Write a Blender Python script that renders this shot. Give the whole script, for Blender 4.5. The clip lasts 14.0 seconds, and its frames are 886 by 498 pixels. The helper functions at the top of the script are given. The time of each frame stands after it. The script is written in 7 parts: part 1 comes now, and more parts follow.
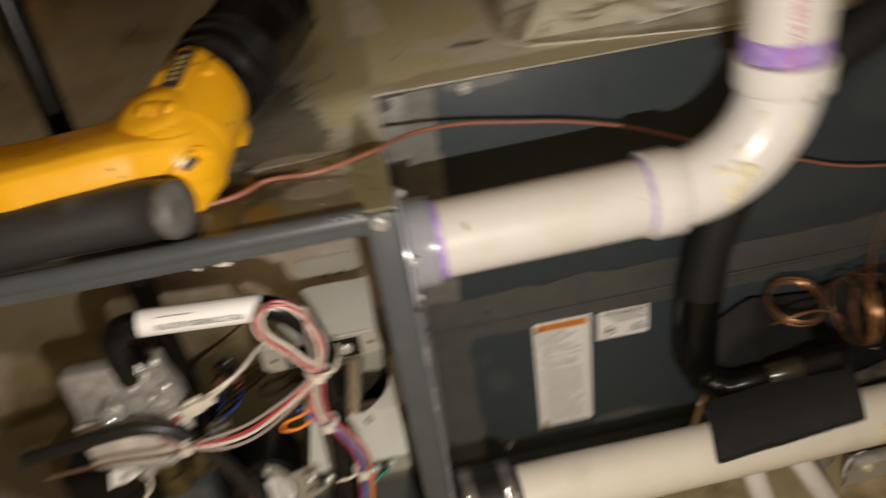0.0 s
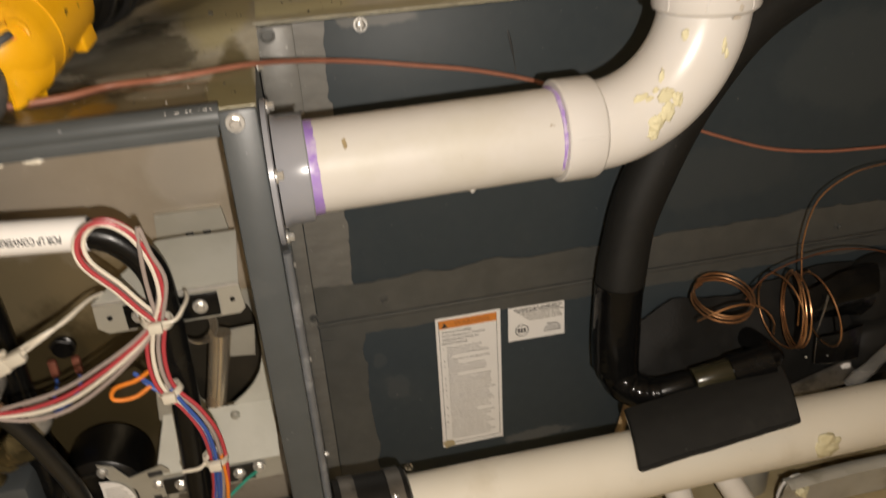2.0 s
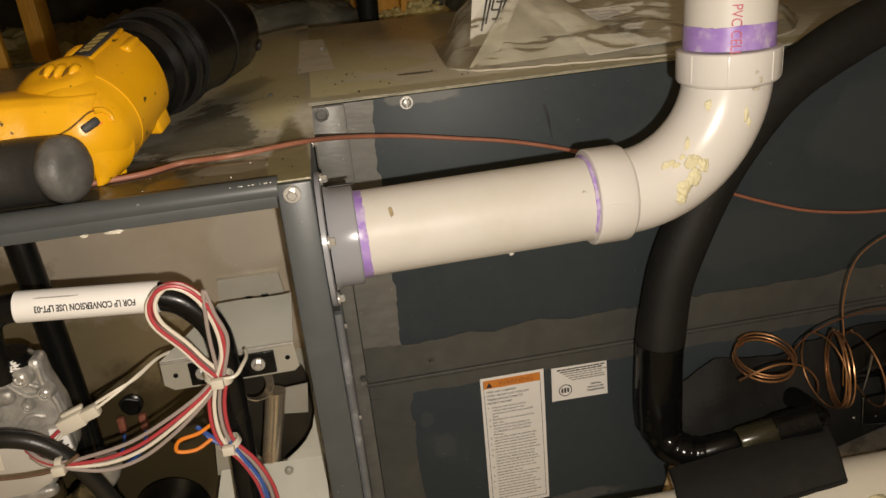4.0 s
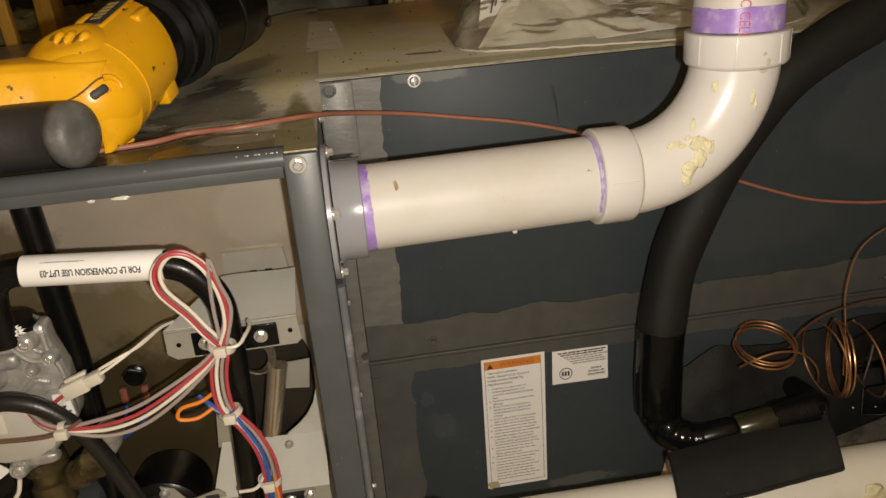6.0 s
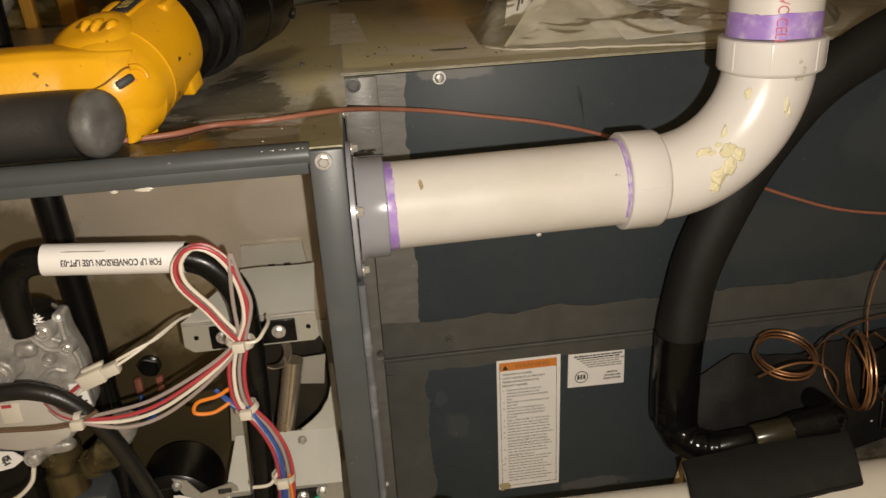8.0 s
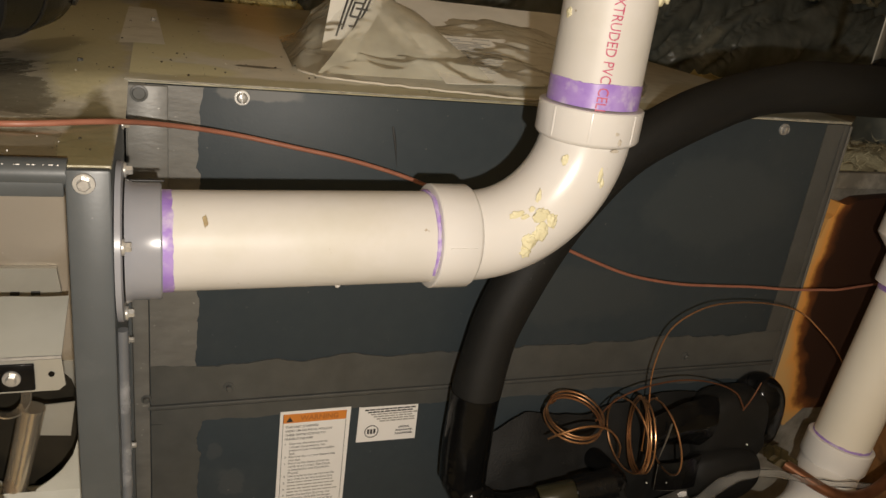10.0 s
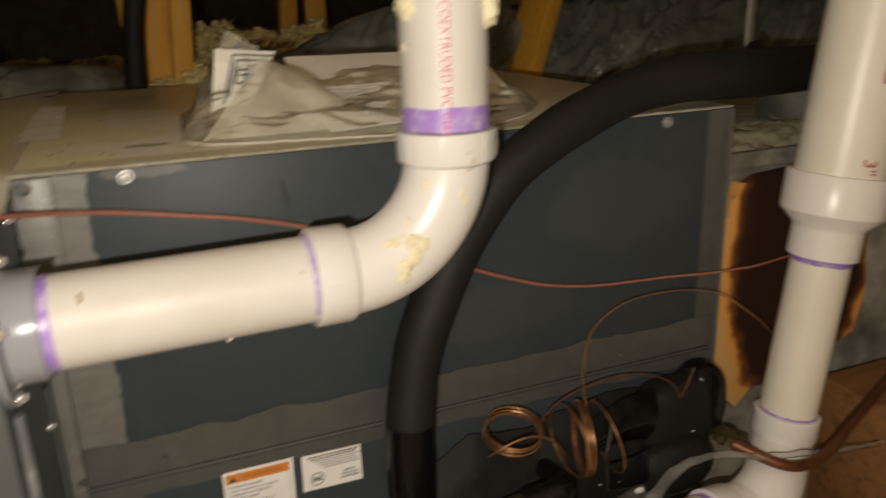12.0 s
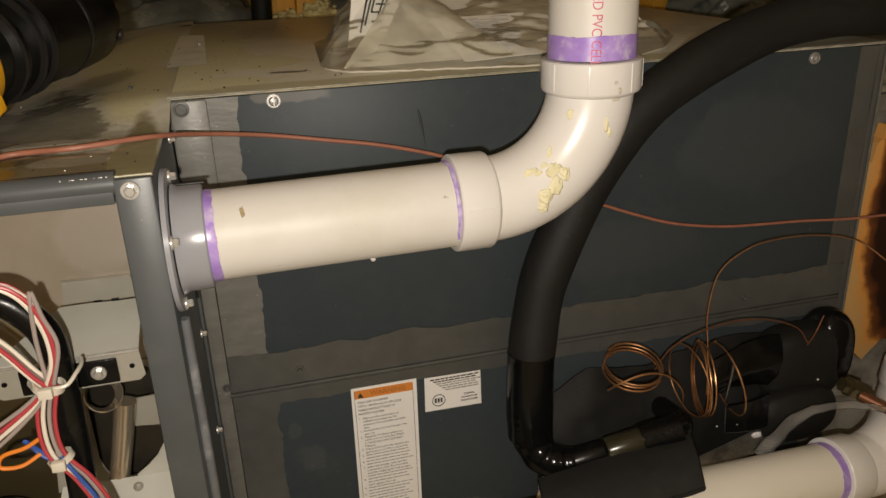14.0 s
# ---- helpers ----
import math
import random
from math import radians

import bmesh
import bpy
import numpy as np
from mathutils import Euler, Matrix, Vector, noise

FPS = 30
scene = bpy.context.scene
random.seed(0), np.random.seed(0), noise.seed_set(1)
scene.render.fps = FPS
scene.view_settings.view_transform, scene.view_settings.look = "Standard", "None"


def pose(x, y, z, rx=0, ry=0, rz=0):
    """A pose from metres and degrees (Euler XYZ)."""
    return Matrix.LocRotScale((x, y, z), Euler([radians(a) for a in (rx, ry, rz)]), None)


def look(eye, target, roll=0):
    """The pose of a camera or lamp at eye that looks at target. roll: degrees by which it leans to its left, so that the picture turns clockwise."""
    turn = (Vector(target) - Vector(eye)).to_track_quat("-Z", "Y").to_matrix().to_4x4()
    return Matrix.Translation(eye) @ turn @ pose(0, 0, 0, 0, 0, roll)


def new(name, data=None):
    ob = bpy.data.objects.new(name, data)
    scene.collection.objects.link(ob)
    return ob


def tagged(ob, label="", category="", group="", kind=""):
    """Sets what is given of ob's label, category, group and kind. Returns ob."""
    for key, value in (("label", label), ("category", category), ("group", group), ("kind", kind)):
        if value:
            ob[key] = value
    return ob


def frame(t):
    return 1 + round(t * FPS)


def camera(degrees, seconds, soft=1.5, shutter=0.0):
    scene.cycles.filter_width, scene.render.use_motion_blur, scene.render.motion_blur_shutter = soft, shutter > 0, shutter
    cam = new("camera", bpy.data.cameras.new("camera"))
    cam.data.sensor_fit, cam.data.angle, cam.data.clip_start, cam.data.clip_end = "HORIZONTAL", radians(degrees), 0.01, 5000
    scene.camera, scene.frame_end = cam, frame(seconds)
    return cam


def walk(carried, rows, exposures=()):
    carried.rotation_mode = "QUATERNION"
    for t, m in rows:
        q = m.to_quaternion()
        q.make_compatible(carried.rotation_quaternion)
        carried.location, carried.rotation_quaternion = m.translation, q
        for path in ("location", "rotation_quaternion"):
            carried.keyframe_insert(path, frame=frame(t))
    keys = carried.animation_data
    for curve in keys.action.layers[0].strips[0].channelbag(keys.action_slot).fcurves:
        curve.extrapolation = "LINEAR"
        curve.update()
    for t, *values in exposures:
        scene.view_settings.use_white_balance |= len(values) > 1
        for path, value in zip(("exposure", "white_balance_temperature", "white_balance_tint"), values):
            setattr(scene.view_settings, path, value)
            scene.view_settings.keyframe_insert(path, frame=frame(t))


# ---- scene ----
cam = camera(59.2, 14.0, shutter=0.5)
PATH = [
    (0, (0.01, 0.179, 0.776), (0.138, 1.848, -0.319), -8.9),
    (0.1, (0.002, 0.134, 0.693), (0.276, 1.904, -0.197), -9.7),
    (0.5, (0.01, 0.173, 0.603), (0.338, 1.951, -0.251), -4.1),
    (1, (0.014, 0.258, 0.615), (0.476, 1.924, -0.389), -1.1),
    (1.5, (0.012, 0.249, 0.621), (0.397, 1.919, -0.41), -1.1),
    (2, (0.034, 0.2, 0.634), (0.372, 1.948, -0.278), -3.8),
    (2.2, (0.046, 0.181, 0.644), (0.287, 1.976, -0.205), -5.7),
    (2.5, (0.045, 0.172, 0.638), (0.283, 1.99, -0.16), -6.0),
    (3, (0.048, 0.158, 0.646), (0.345, 1.981, -0.121), -6.3),
    (3.5, (0.044, 0.161, 0.644), (0.322, 1.997, -0.099), -6.6),
    (3.7, (0.038, 0.167, 0.645), (0.28, 2.008, -0.097), -6.2),
    (5.8, (0.031, 0.159, 0.633), (0.264, 1.992, -0.132), -4.7),
    (6, (0.034, 0.16, 0.634), (0.254, 1.996, -0.127), -4.7),
    (6.5, (0.031, 0.161, 0.634), (0.223, 2.0, -0.129), -4.7),
    (7, (0.026, 0.167, 0.633), (0.192, 2.008, -0.131), -4.4),
    (7.2, (0.025, 0.165, 0.636), (0.183, 2.004, -0.135), -4.3),
    (9.3, (0.034, 0.213, 0.637), (0.576, 1.992, -0.099), 5.3),
    (9.5, (0.041, 0.222, 0.633), (0.673, 1.979, -0.084), 6.8),
    (10, (0.04, 0.223, 0.636), (0.727, 1.962, -0.073), 7.4),
    (10.5, (0.043, 0.22, 0.637), (0.747, 1.964, -0.046), 6.1),
    (11, (0.093, 0.209, 0.647), (0.832, 1.96, 0.024), 1.1),
    (11.5, (0.123, 0.181, 0.662), (0.903, 1.94, 0.118), -2.7),
    (11.9, (0.128, 0.189, 0.671), (0.854, 1.936, 0.022), -2.8),
    (12, (0.104, 0.174, 0.638), (0.816, 1.943, 0.034), -1.9),
    (12.5, (0.077, 0.18, 0.623), (0.626, 1.955, -0.116), -0.9),
    (13, (0.07, 0.172, 0.634), (0.557, 1.96, -0.118), -0.9),
    (13.5, (0.069, 0.171, 0.631), (0.544, 1.965, -0.114), -1.3),
    (14, (0.071, 0.173, 0.633), (0.534, 1.974, -0.104), -2.1),
]
walk(cam, [(t, look(eye, target, roll)) for t, eye, target, roll in PATH],
     exposures=[(0, 0.0, 6150, 11), (1.0, 0.13, 6150, 13), (1.5, 0.11, 6150, 13), (2.0, 0.03, 6350, 11), (3.0, -0.05, 6450, 10), (7.0, -0.05, 6400, 10), (9.5, 0.05, 6350, 10), (10.5, 0.1, 6350, 10), (11.0, 0.12, 6420, 10),
                (11.5, 0.18, 6450, 10), (12.0, 0.12, 6420, 10), (12.6, 0.0, 6350, 10), (14.0, 0.0, 6330, 10)])

# ---- light: the small white torch carried just under the lens, in a closed dark attic ----
world = bpy.data.worlds.new("attic_dark")
scene.world = world
world.use_nodes = True
world.node_tree.nodes["Background"].inputs["Color"].default_value = (0.9, 0.85, 0.7, 1)
world.node_tree.nodes["Background"].inputs["Strength"].default_value = 0.002
torch_data = bpy.data.lights.new("torch", "POINT")
torch_data.energy, torch_data.shadow_soft_size = 14.8, 0.004
torch_data.color = (1.0, 0.895, 0.765)
torch = new("torch", torch_data)
torch.matrix_world = look((0.053, 0.130, 0.626), (0.34, 0.82, 0.42))


# ---- materials ----
def mat(name, col, rough=0.5, metal=0.0, col2=None, scale=30.0, amount=0.5, col3=None, scale3=6.0, edge=(0.5, 0.62), bump=0.0, bump_scale=200.0,
        rough2=None, coat=0.0, spec=0.5, stretch=(1, 1, 1), amount3=1.0, speck=None, speck_scale=160.0, speck_from=0.70):
    """A surface with fine grain (col to col2), larger stains (col3), uneven gloss and fine relief."""
    m = bpy.data.materials.new(name)
    m.use_nodes = True
    nt = m.node_tree
    n, l = nt.nodes, nt.links
    b = n["Principled BSDF"]
    co = n.new("ShaderNodeTexCoord")
    mp = n.new("ShaderNodeMapping")
    mp.inputs["Scale"].default_value = stretch
    l.new(co.outputs["Object"], mp.inputs["Vector"])
    fine = n.new("ShaderNodeTexNoise")
    fine.inputs["Scale"].default_value, fine.inputs["Detail"].default_value = scale, 6
    l.new(mp.outputs[0], fine.inputs["Vector"])
    mix = n.new("ShaderNodeMix")
    mix.data_type = "RGBA"
    c2 = col2 if col2 else tuple(v * 0.75 for v in col)
    mix.inputs[6].default_value, mix.inputs[7].default_value = (*col, 1), (*c2, 1)
    r1 = n.new("ShaderNodeMapRange")
    r1.inputs["From Min"].default_value, r1.inputs["From Max"].default_value = 0.35, 0.7
    r1.inputs["To Max"].default_value = amount
    l.new(fine.outputs["Fac"], r1.inputs["Value"])
    l.new(r1.outputs[0], mix.inputs[0])
    out = mix.outputs[2]
    big = n.new("ShaderNodeTexNoise")
    big.inputs["Scale"].default_value, big.inputs["Detail"].default_value, big.inputs["Roughness"].default_value = scale3, 7, 0.62
    l.new(mp.outputs[0], big.inputs["Vector"])
    r3 = n.new("ShaderNodeMapRange")
    r3.inputs["From Min"].default_value, r3.inputs["From Max"].default_value = edge
    r3.inputs["To Max"].default_value = amount3
    l.new(big.outputs["Fac"], r3.inputs["Value"])
    if col3:
        mix3 = n.new("ShaderNodeMix")
        mix3.data_type = "RGBA"
        mix3.inputs[7].default_value = (*col3, 1)
        l.new(r3.outputs[0], mix3.inputs[0])
        l.new(out, mix3.inputs[6])
        out = mix3.outputs[2]
    if speck:
        dots = n.new("ShaderNodeTexNoise")
        dots.inputs["Scale"].default_value, dots.inputs["Detail"].default_value = speck_scale, 2
        l.new(mp.outputs[0], dots.inputs["Vector"])
        r4 = n.new("ShaderNodeMapRange")
        r4.inputs["From Min"].default_value, r4.inputs["From Max"].default_value = speck_from, speck_from + 0.04
        l.new(dots.outputs["Fac"], r4.inputs["Value"])
        mix4 = n.new("ShaderNodeMix")
        mix4.data_type = "RGBA"
        mix4.inputs[7].default_value = (*speck, 1)
        l.new(r4.outputs[0], mix4.inputs[0])
        l.new(out, mix4.inputs[6])
        out = mix4.outputs[2]
    l.new(out, b.inputs["Base Color"])
    rr = n.new("ShaderNodeMapRange")
    rr.inputs["To Min"].default_value = rough
    rr.inputs["To Max"].default_value = rough2 if rough2 is not None else min(1, rough + 0.12)
    l.new(r3.outputs[0], rr.inputs["Value"])
    l.new(rr.outputs[0], b.inputs["Roughness"])
    b.inputs["Metallic"].default_value = metal
    b.inputs["Coat Weight"].default_value = coat
    b.inputs["Specular IOR Level"].default_value = spec
    if bump:
        tex = n.new("ShaderNodeTexNoise")
        tex.inputs["Scale"].default_value, tex.inputs["Detail"].default_value = bump_scale, 5
        l.new(mp.outputs[0], tex.inputs["Vector"])
        bp = n.new("ShaderNodeBump")
        bp.inputs["Strength"].default_value, bp.inputs["Distance"].default_value = bump, 0.002
        l.new(tex.outputs["Fac"], bp.inputs["Height"])
        l.new(bp.outputs[0], b.inputs["Normal"])
    return m


PAINT = mat("dark_grey_paint", (0.039, 0.049, 0.055), 0.42, 0, (0.045, 0.055, 0.061), 90, 0.6, (0.060, 0.066, 0.067), 9, (0.55, 0.75), 0.04, 500, amount3=0.6, spec=0.16, speck=(0.13, 0.13, 0.125), speck_scale=210, speck_from=0.75)
FRAME = mat("slate_grey_paint", (0.064, 0.071, 0.074), 0.38, 0, (0.054, 0.060, 0.062), 60, 0.6, (0.11, 0.112, 0.108), 12, (0.58, 0.75), 0.02, 400, amount3=0.6, speck=(0.17, 0.175, 0.18), speck_scale=240, speck_from=0.75)
FILM = mat("dusty_tape", (0.088, 0.089, 0.083), 0.38, 0.1, (0.066, 0.067, 0.063), 45, 0.8, (0.062, 0.062, 0.057), 14, (0.5, 0.7), 0.12, 120, amount3=0.7)
GALV = mat("galvanised_steel", (0.43, 0.415, 0.36), 0.38, 0.35, (0.37, 0.355, 0.30), 35, 0.7, (0.31, 0.29, 0.245), 9, (0.5, 0.75), 0.012, 300, amount3=0.5, speck=(0.55, 0.53, 0.48), speck_scale=300, speck_from=0.74)
VEST = mat("vestibule_steel", (0.46, 0.40, 0.325), 0.36, 0.45, (0.40, 0.345, 0.27), 10, 0.8, (0.30, 0.25, 0.17), 5.5, (0.48, 0.7), 0.03, 200, amount3=0.6, speck=(0.6, 0.56, 0.48), speck_scale=240, speck_from=0.75)
CLEANGALV = mat("clean_galvanised", (0.80, 0.79, 0.70), 0.4, 0, (0.70, 0.69, 0.60), 40, 0.9, (0.55, 0.53, 0.43), 25, (0.52, 0.66), 0.1, 150, amount3=0.6)
BURR = mat("dull_cut_edge", (0.40, 0.38, 0.31), 0.4, 0.2, (0.22, 0.21, 0.17), 90, 1.0, (0.58, 0.56, 0.48), 40, (0.55, 0.7))
FLANGE = mat("dusty_bare_flange", (0.165, 0.162, 0.148), 0.42, 0.1, (0.125, 0.122, 0.11), 40, 0.9, (0.10, 0.095, 0.085), 16, (0.5, 0.7), 0.1, 140, amount3=0.7, stretch=(1, 1, 2.5), speck=(0.4, 0.39, 0.36), speck_scale=190, speck_from=0.72)
DARKMETAL = mat("dark_burner_steel", (0.022, 0.019, 0.013), 0.45, 0.2, (0.014, 0.012, 0.008), 30, 0.8, (0.035, 0.028, 0.017), 10)
BANDSTEEL = mat("dirty_stainless_band", (0.30, 0.28, 0.25), 0.28, 0.7, (0.16, 0.15, 0.13), 50, 0.9, (0.07, 0.065, 0.055), 30, (0.5, 0.65))
DULLGALV = mat("dull_galvanised_steel", (0.55, 0.54, 0.475), 0.48, 0.05, (0.48, 0.47, 0.40), 30, 0.7, (0.27, 0.255, 0.20), 9, (0.5, 0.75), 0.01, 300, amount3=0.5)
ZINC = mat("zinc_screw", (0.60, 0.59, 0.56), 0.24, 0.65, (0.44, 0.43, 0.41), 300, 0.6)
CAST = mat("cast_aluminium", (0.50, 0.485, 0.45), 0.36, 0.5, (0.33, 0.32, 0.30), 120, 0.9, (0.17, 0.16, 0.14), 34, (0.5, 0.7), 0.25, 500, amount3=0.6)
PVC = mat("cream_pvc", (0.598, 0.572, 0.537), 0.45, 0, (0.560, 0.538, 0.485), 26, 0.9, (0.49, 0.455, 0.36), 11, (0.54, 0.78), 0.03, 300, amount3=0.55, spec=0.35, speck=(0.36, 0.30, 0.22), speck_scale=150, speck_from=0.755)
CREAM = mat("aged_cream_pvc", (0.79, 0.75, 0.65), 0.36, 0, (0.755, 0.71, 0.60), 20, 0.7, (0.60, 0.54, 0.41), 14, (0.60, 0.80), 0.02, 300, amount3=0.6, speck=(0.42, 0.36, 0.26), speck_scale=150, speck_from=0.76)
FIT = mat("white_pvc_fitting", (0.665, 0.643, 0.615), 0.28, 0, (0.635, 0.605, 0.555), 40, 0.5, (0.56, 0.51, 0.44), 22, (0.62, 0.8), 0.02, 300, amount3=0.5, speck=(0.45, 0.36, 0.24), speck_scale=120, speck_from=0.77)
WHITEFIT = mat("clean_white_fitting", (0.80, 0.78, 0.745), 0.3, 0, (0.76, 0.735, 0.685), 40, 0.6, (0.62, 0.575, 0.49), 20, (0.60, 0.8), 0.02, 300, amount3=0.5, speck=(0.45, 0.36, 0.24), speck_scale=120, speck_from=0.77)
GREYPVC = mat("grey_pvc", (0.265, 0.27, 0.295), 0.22, 0, (0.24, 0.245, 0.265), 60, 0.5, (0.26, 0.26, 0.27), 25, (0.6, 0.8))
PRIMER = mat("purple_primer", (0.29, 0.17, 0.52), 0.3, 0, (0.40, 0.28, 0.60), 80, 1.0, (0.54, 0.47, 0.62), 55, (0.50, 0.62), amount3=0.9)
FOAM = mat("spray_foam", (0.70, 0.655, 0.44), 0.5, 0, (0.66, 0.60, 0.38), 90, 0.9, bump=0.35, bump_scale=260)
HOSE = mat("black_foam_rubber", (0.010, 0.010, 0.0092), 0.6, 0, (0.014, 0.0137, 0.0125), 120, 0.7, (0.028, 0.026, 0.022), 14, (0.60, 0.82), 0.25, 900, amount3=0.6, spec=0.3, speck=(0.09, 0.085, 0.075), speck_scale=260, speck_from=0.76)
TAPE = mat("black_vinyl_tape", (0.004, 0.004, 0.004), 0.14, 0, (0.007, 0.007, 0.007), 60, 0.6, bump=0.45, bump_scale=75, spec=0.2)
COPPER = mat("copper", (0.66, 0.36, 0.18), 0.30, 0.92, (0.46, 0.24, 0.11), 160, 0.8, (0.26, 0.13, 0.06), 40, (0.5, 0.8), amount3=0.7)
COPPER_OLD = mat("tarnished_copper", (0.20, 0.085, 0.04), 0.45, 0.7, (0.12, 0.05, 0.025), 60, 0.9)
BROWNWIRE = mat("salmon_wire_jacket", (0.33, 0.135, 0.085), 0.42, 0, (0.25, 0.098, 0.06), 90, 0.7)
YELLOW = mat("yellow_plastic", (0.82, 0.42, 0.006), 0.30, 0, (0.74, 0.36, 0.005), 40, 0.7, (0.46, 0.22, 0.015), 30, (0.60, 0.76), 0.10, 260, amount3=0.6, speck=(0.07, 0.038, 0.01), speck_scale=120, speck_from=0.70)
RUBBER = mat("black_rubber", (0.009, 0.0086, 0.008), 0.36, 0, (0.014, 0.0135, 0.012), 60, 0.7, (0.036, 0.034, 0.031), 28, (0.58, 0.75), 0.1, 500, amount3=0.6)
WORN = mat("worn_rubber", (0.024, 0.023, 0.021), 0.5, 0, (0.020, 0.0195, 0.018), 40, 0.9, (0.10, 0.097, 0.09), 22, (0.52, 0.72), 0.12, 400, amount3=0.7)
SCUFFED = mat("scuffed_rubber_end", (0.11, 0.107, 0.10), 0.5, 0, (0.06, 0.058, 0.054), 60, 0.9, (0.20, 0.195, 0.185), 50, (0.5, 0.7), 0.15, 500, amount3=0.6)
BLACKPIPE = mat("black_iron_pipe", (0.004, 0.004, 0.004), 0.26, 0.0, (0.007, 0.0068, 0.006), 80, 0.7, (0.014, 0.013, 0.010), 30, (0.6, 0.8), 0.05, 300, spec=0.28)
FOAMDARK = mat("dark_dusty_foam", (0.008, 0.0079, 0.0073), 0.6, 0, (0.011, 0.0108, 0.010), 90, 0.7, (0.020, 0.0195, 0.0175), 18, (0.6, 0.8), 0.3, 700, spec=0.3, speck=(0.12, 0.115, 0.10), speck_scale=190, speck_from=0.765)
FOAMTAPE = mat("charcoal_foam_sheet", (0.020, 0.0199, 0.0185), 0.7, 0, (0.025, 0.0247, 0.023), 90, 0.7, (0.046, 0.045, 0.040), 18, (0.6, 0.8), 0.2, 900, spec=0.3, speck=(0.14, 0.135, 0.12), speck_scale=170, speck_from=0.765)
PAPER = mat("white_label_paper", (0.84, 0.82, 0.79), 0.42, 0, (0.80, 0.775, 0.74), 60, 0.6)
MANUAL = mat("manual_paper", (0.88, 0.86, 0.78), 0.6, 0, (0.74, 0.71, 0.62), 30, 0.6)
ORANGE = mat("orange_ink", (0.66, 0.235, 0.04), 0.45, 0, (0.60, 0.21, 0.035), 60, 0.5)
INK = mat("black_ink", (0.03, 0.03, 0.03), 0.5)
PRINT = mat("fine_print_ink", (0.15, 0.145, 0.135), 0.5)
GREYINK = mat("small_print_ink", (0.36, 0.345, 0.315), 0.5)
REDINK = mat("magenta_pipe_print", (0.42, 0.022, 0.09), 0.45, 0, (0.52, 0.16, 0.22), 330, 0.8)
DARKRED = mat("dark_red_pipe_print", (0.42, 0.04, 0.06), 0.45, 0, (0.50, 0.12, 0.10), 300, 0.8)
WOOD = mat("pine_stud", (0.84, 0.455, 0.055), 0.6, 0, (0.70, 0.35, 0.04), 30, 0.9, (0.45, 0.20, 0.03), 14, (0.55, 0.75), 0.1, 120, stretch=(6, 6, 0.6), amount3=0.6)
PLY = mat("water_stained_plywood", (0.46, 0.38, 0.22), 0.45, 0, (0.38, 0.30, 0.165), 30, 0.9, (0.20, 0.14, 0.07), 7, (0.5, 0.62), 0.2, 90, amount3=0.8, rough2=0.25)
BATT = mat("yellow_glass_wool", (0.84, 0.74, 0.36), 0.9, 0, (0.68, 0.57, 0.25), 60, 0.9, (0.42, 0.35, 0.16), 9, (0.5, 0.7), 0.8, 180)
DUCT = mat("black_duct_film", (0.23, 0.25, 0.225), 0.24, 0, (0.13, 0.145, 0.13), 16, 1.0, (0.42, 0.41, 0.32), 7, (0.56, 0.76), 0.25, 60, amount3=0.7)
PLENUM = mat("dusty_sheet_metal", (0.38, 0.36, 0.31), 0.5, 0.1, (0.20, 0.19, 0.16), 30, 0.9, (0.12, 0.11, 0.09), 8, (0.5, 0.65), 0.1, 100)
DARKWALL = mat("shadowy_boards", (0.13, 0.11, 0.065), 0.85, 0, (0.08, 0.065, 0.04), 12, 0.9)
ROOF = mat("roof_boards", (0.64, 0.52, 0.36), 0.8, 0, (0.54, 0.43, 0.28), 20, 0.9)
NYLON = mat("natural_nylon", (0.62, 0.575, 0.48), 0.3, 0, (0.55, 0.51, 0.42), 60, 0.5)
RED = mat("red_wire", (0.42, 0.05, 0.06), 0.38, 0, (0.36, 0.04, 0.05), 60, 0.6)
WHITEW = mat("white_wire", (0.74, 0.68, 0.57), 0.4)
GREYW = mat("grey_wire", (0.33, 0.275, 0.25), 0.42)
BROWNW = mat("brown_wire", (0.14, 0.085, 0.05), 0.42)
ORANGEW = mat("orange_wire", (0.80, 0.235, 0.02), 0.38)
BLUEW = mat("blue_wire", (0.035, 0.09, 0.34), 0.38)
GREENW = mat("green_wire", (0.02, 0.30, 0.21), 0.38)
BRASS = mat("tarnished_brass", (0.13, 0.10, 0.045), 0.24, 0.55, (0.045, 0.036, 0.018), 60, 0.9, (0.22, 0.17, 0.08), 35, (0.58, 0.72))
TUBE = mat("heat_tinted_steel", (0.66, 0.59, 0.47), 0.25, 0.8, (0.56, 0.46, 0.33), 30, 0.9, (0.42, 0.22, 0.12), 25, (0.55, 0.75))


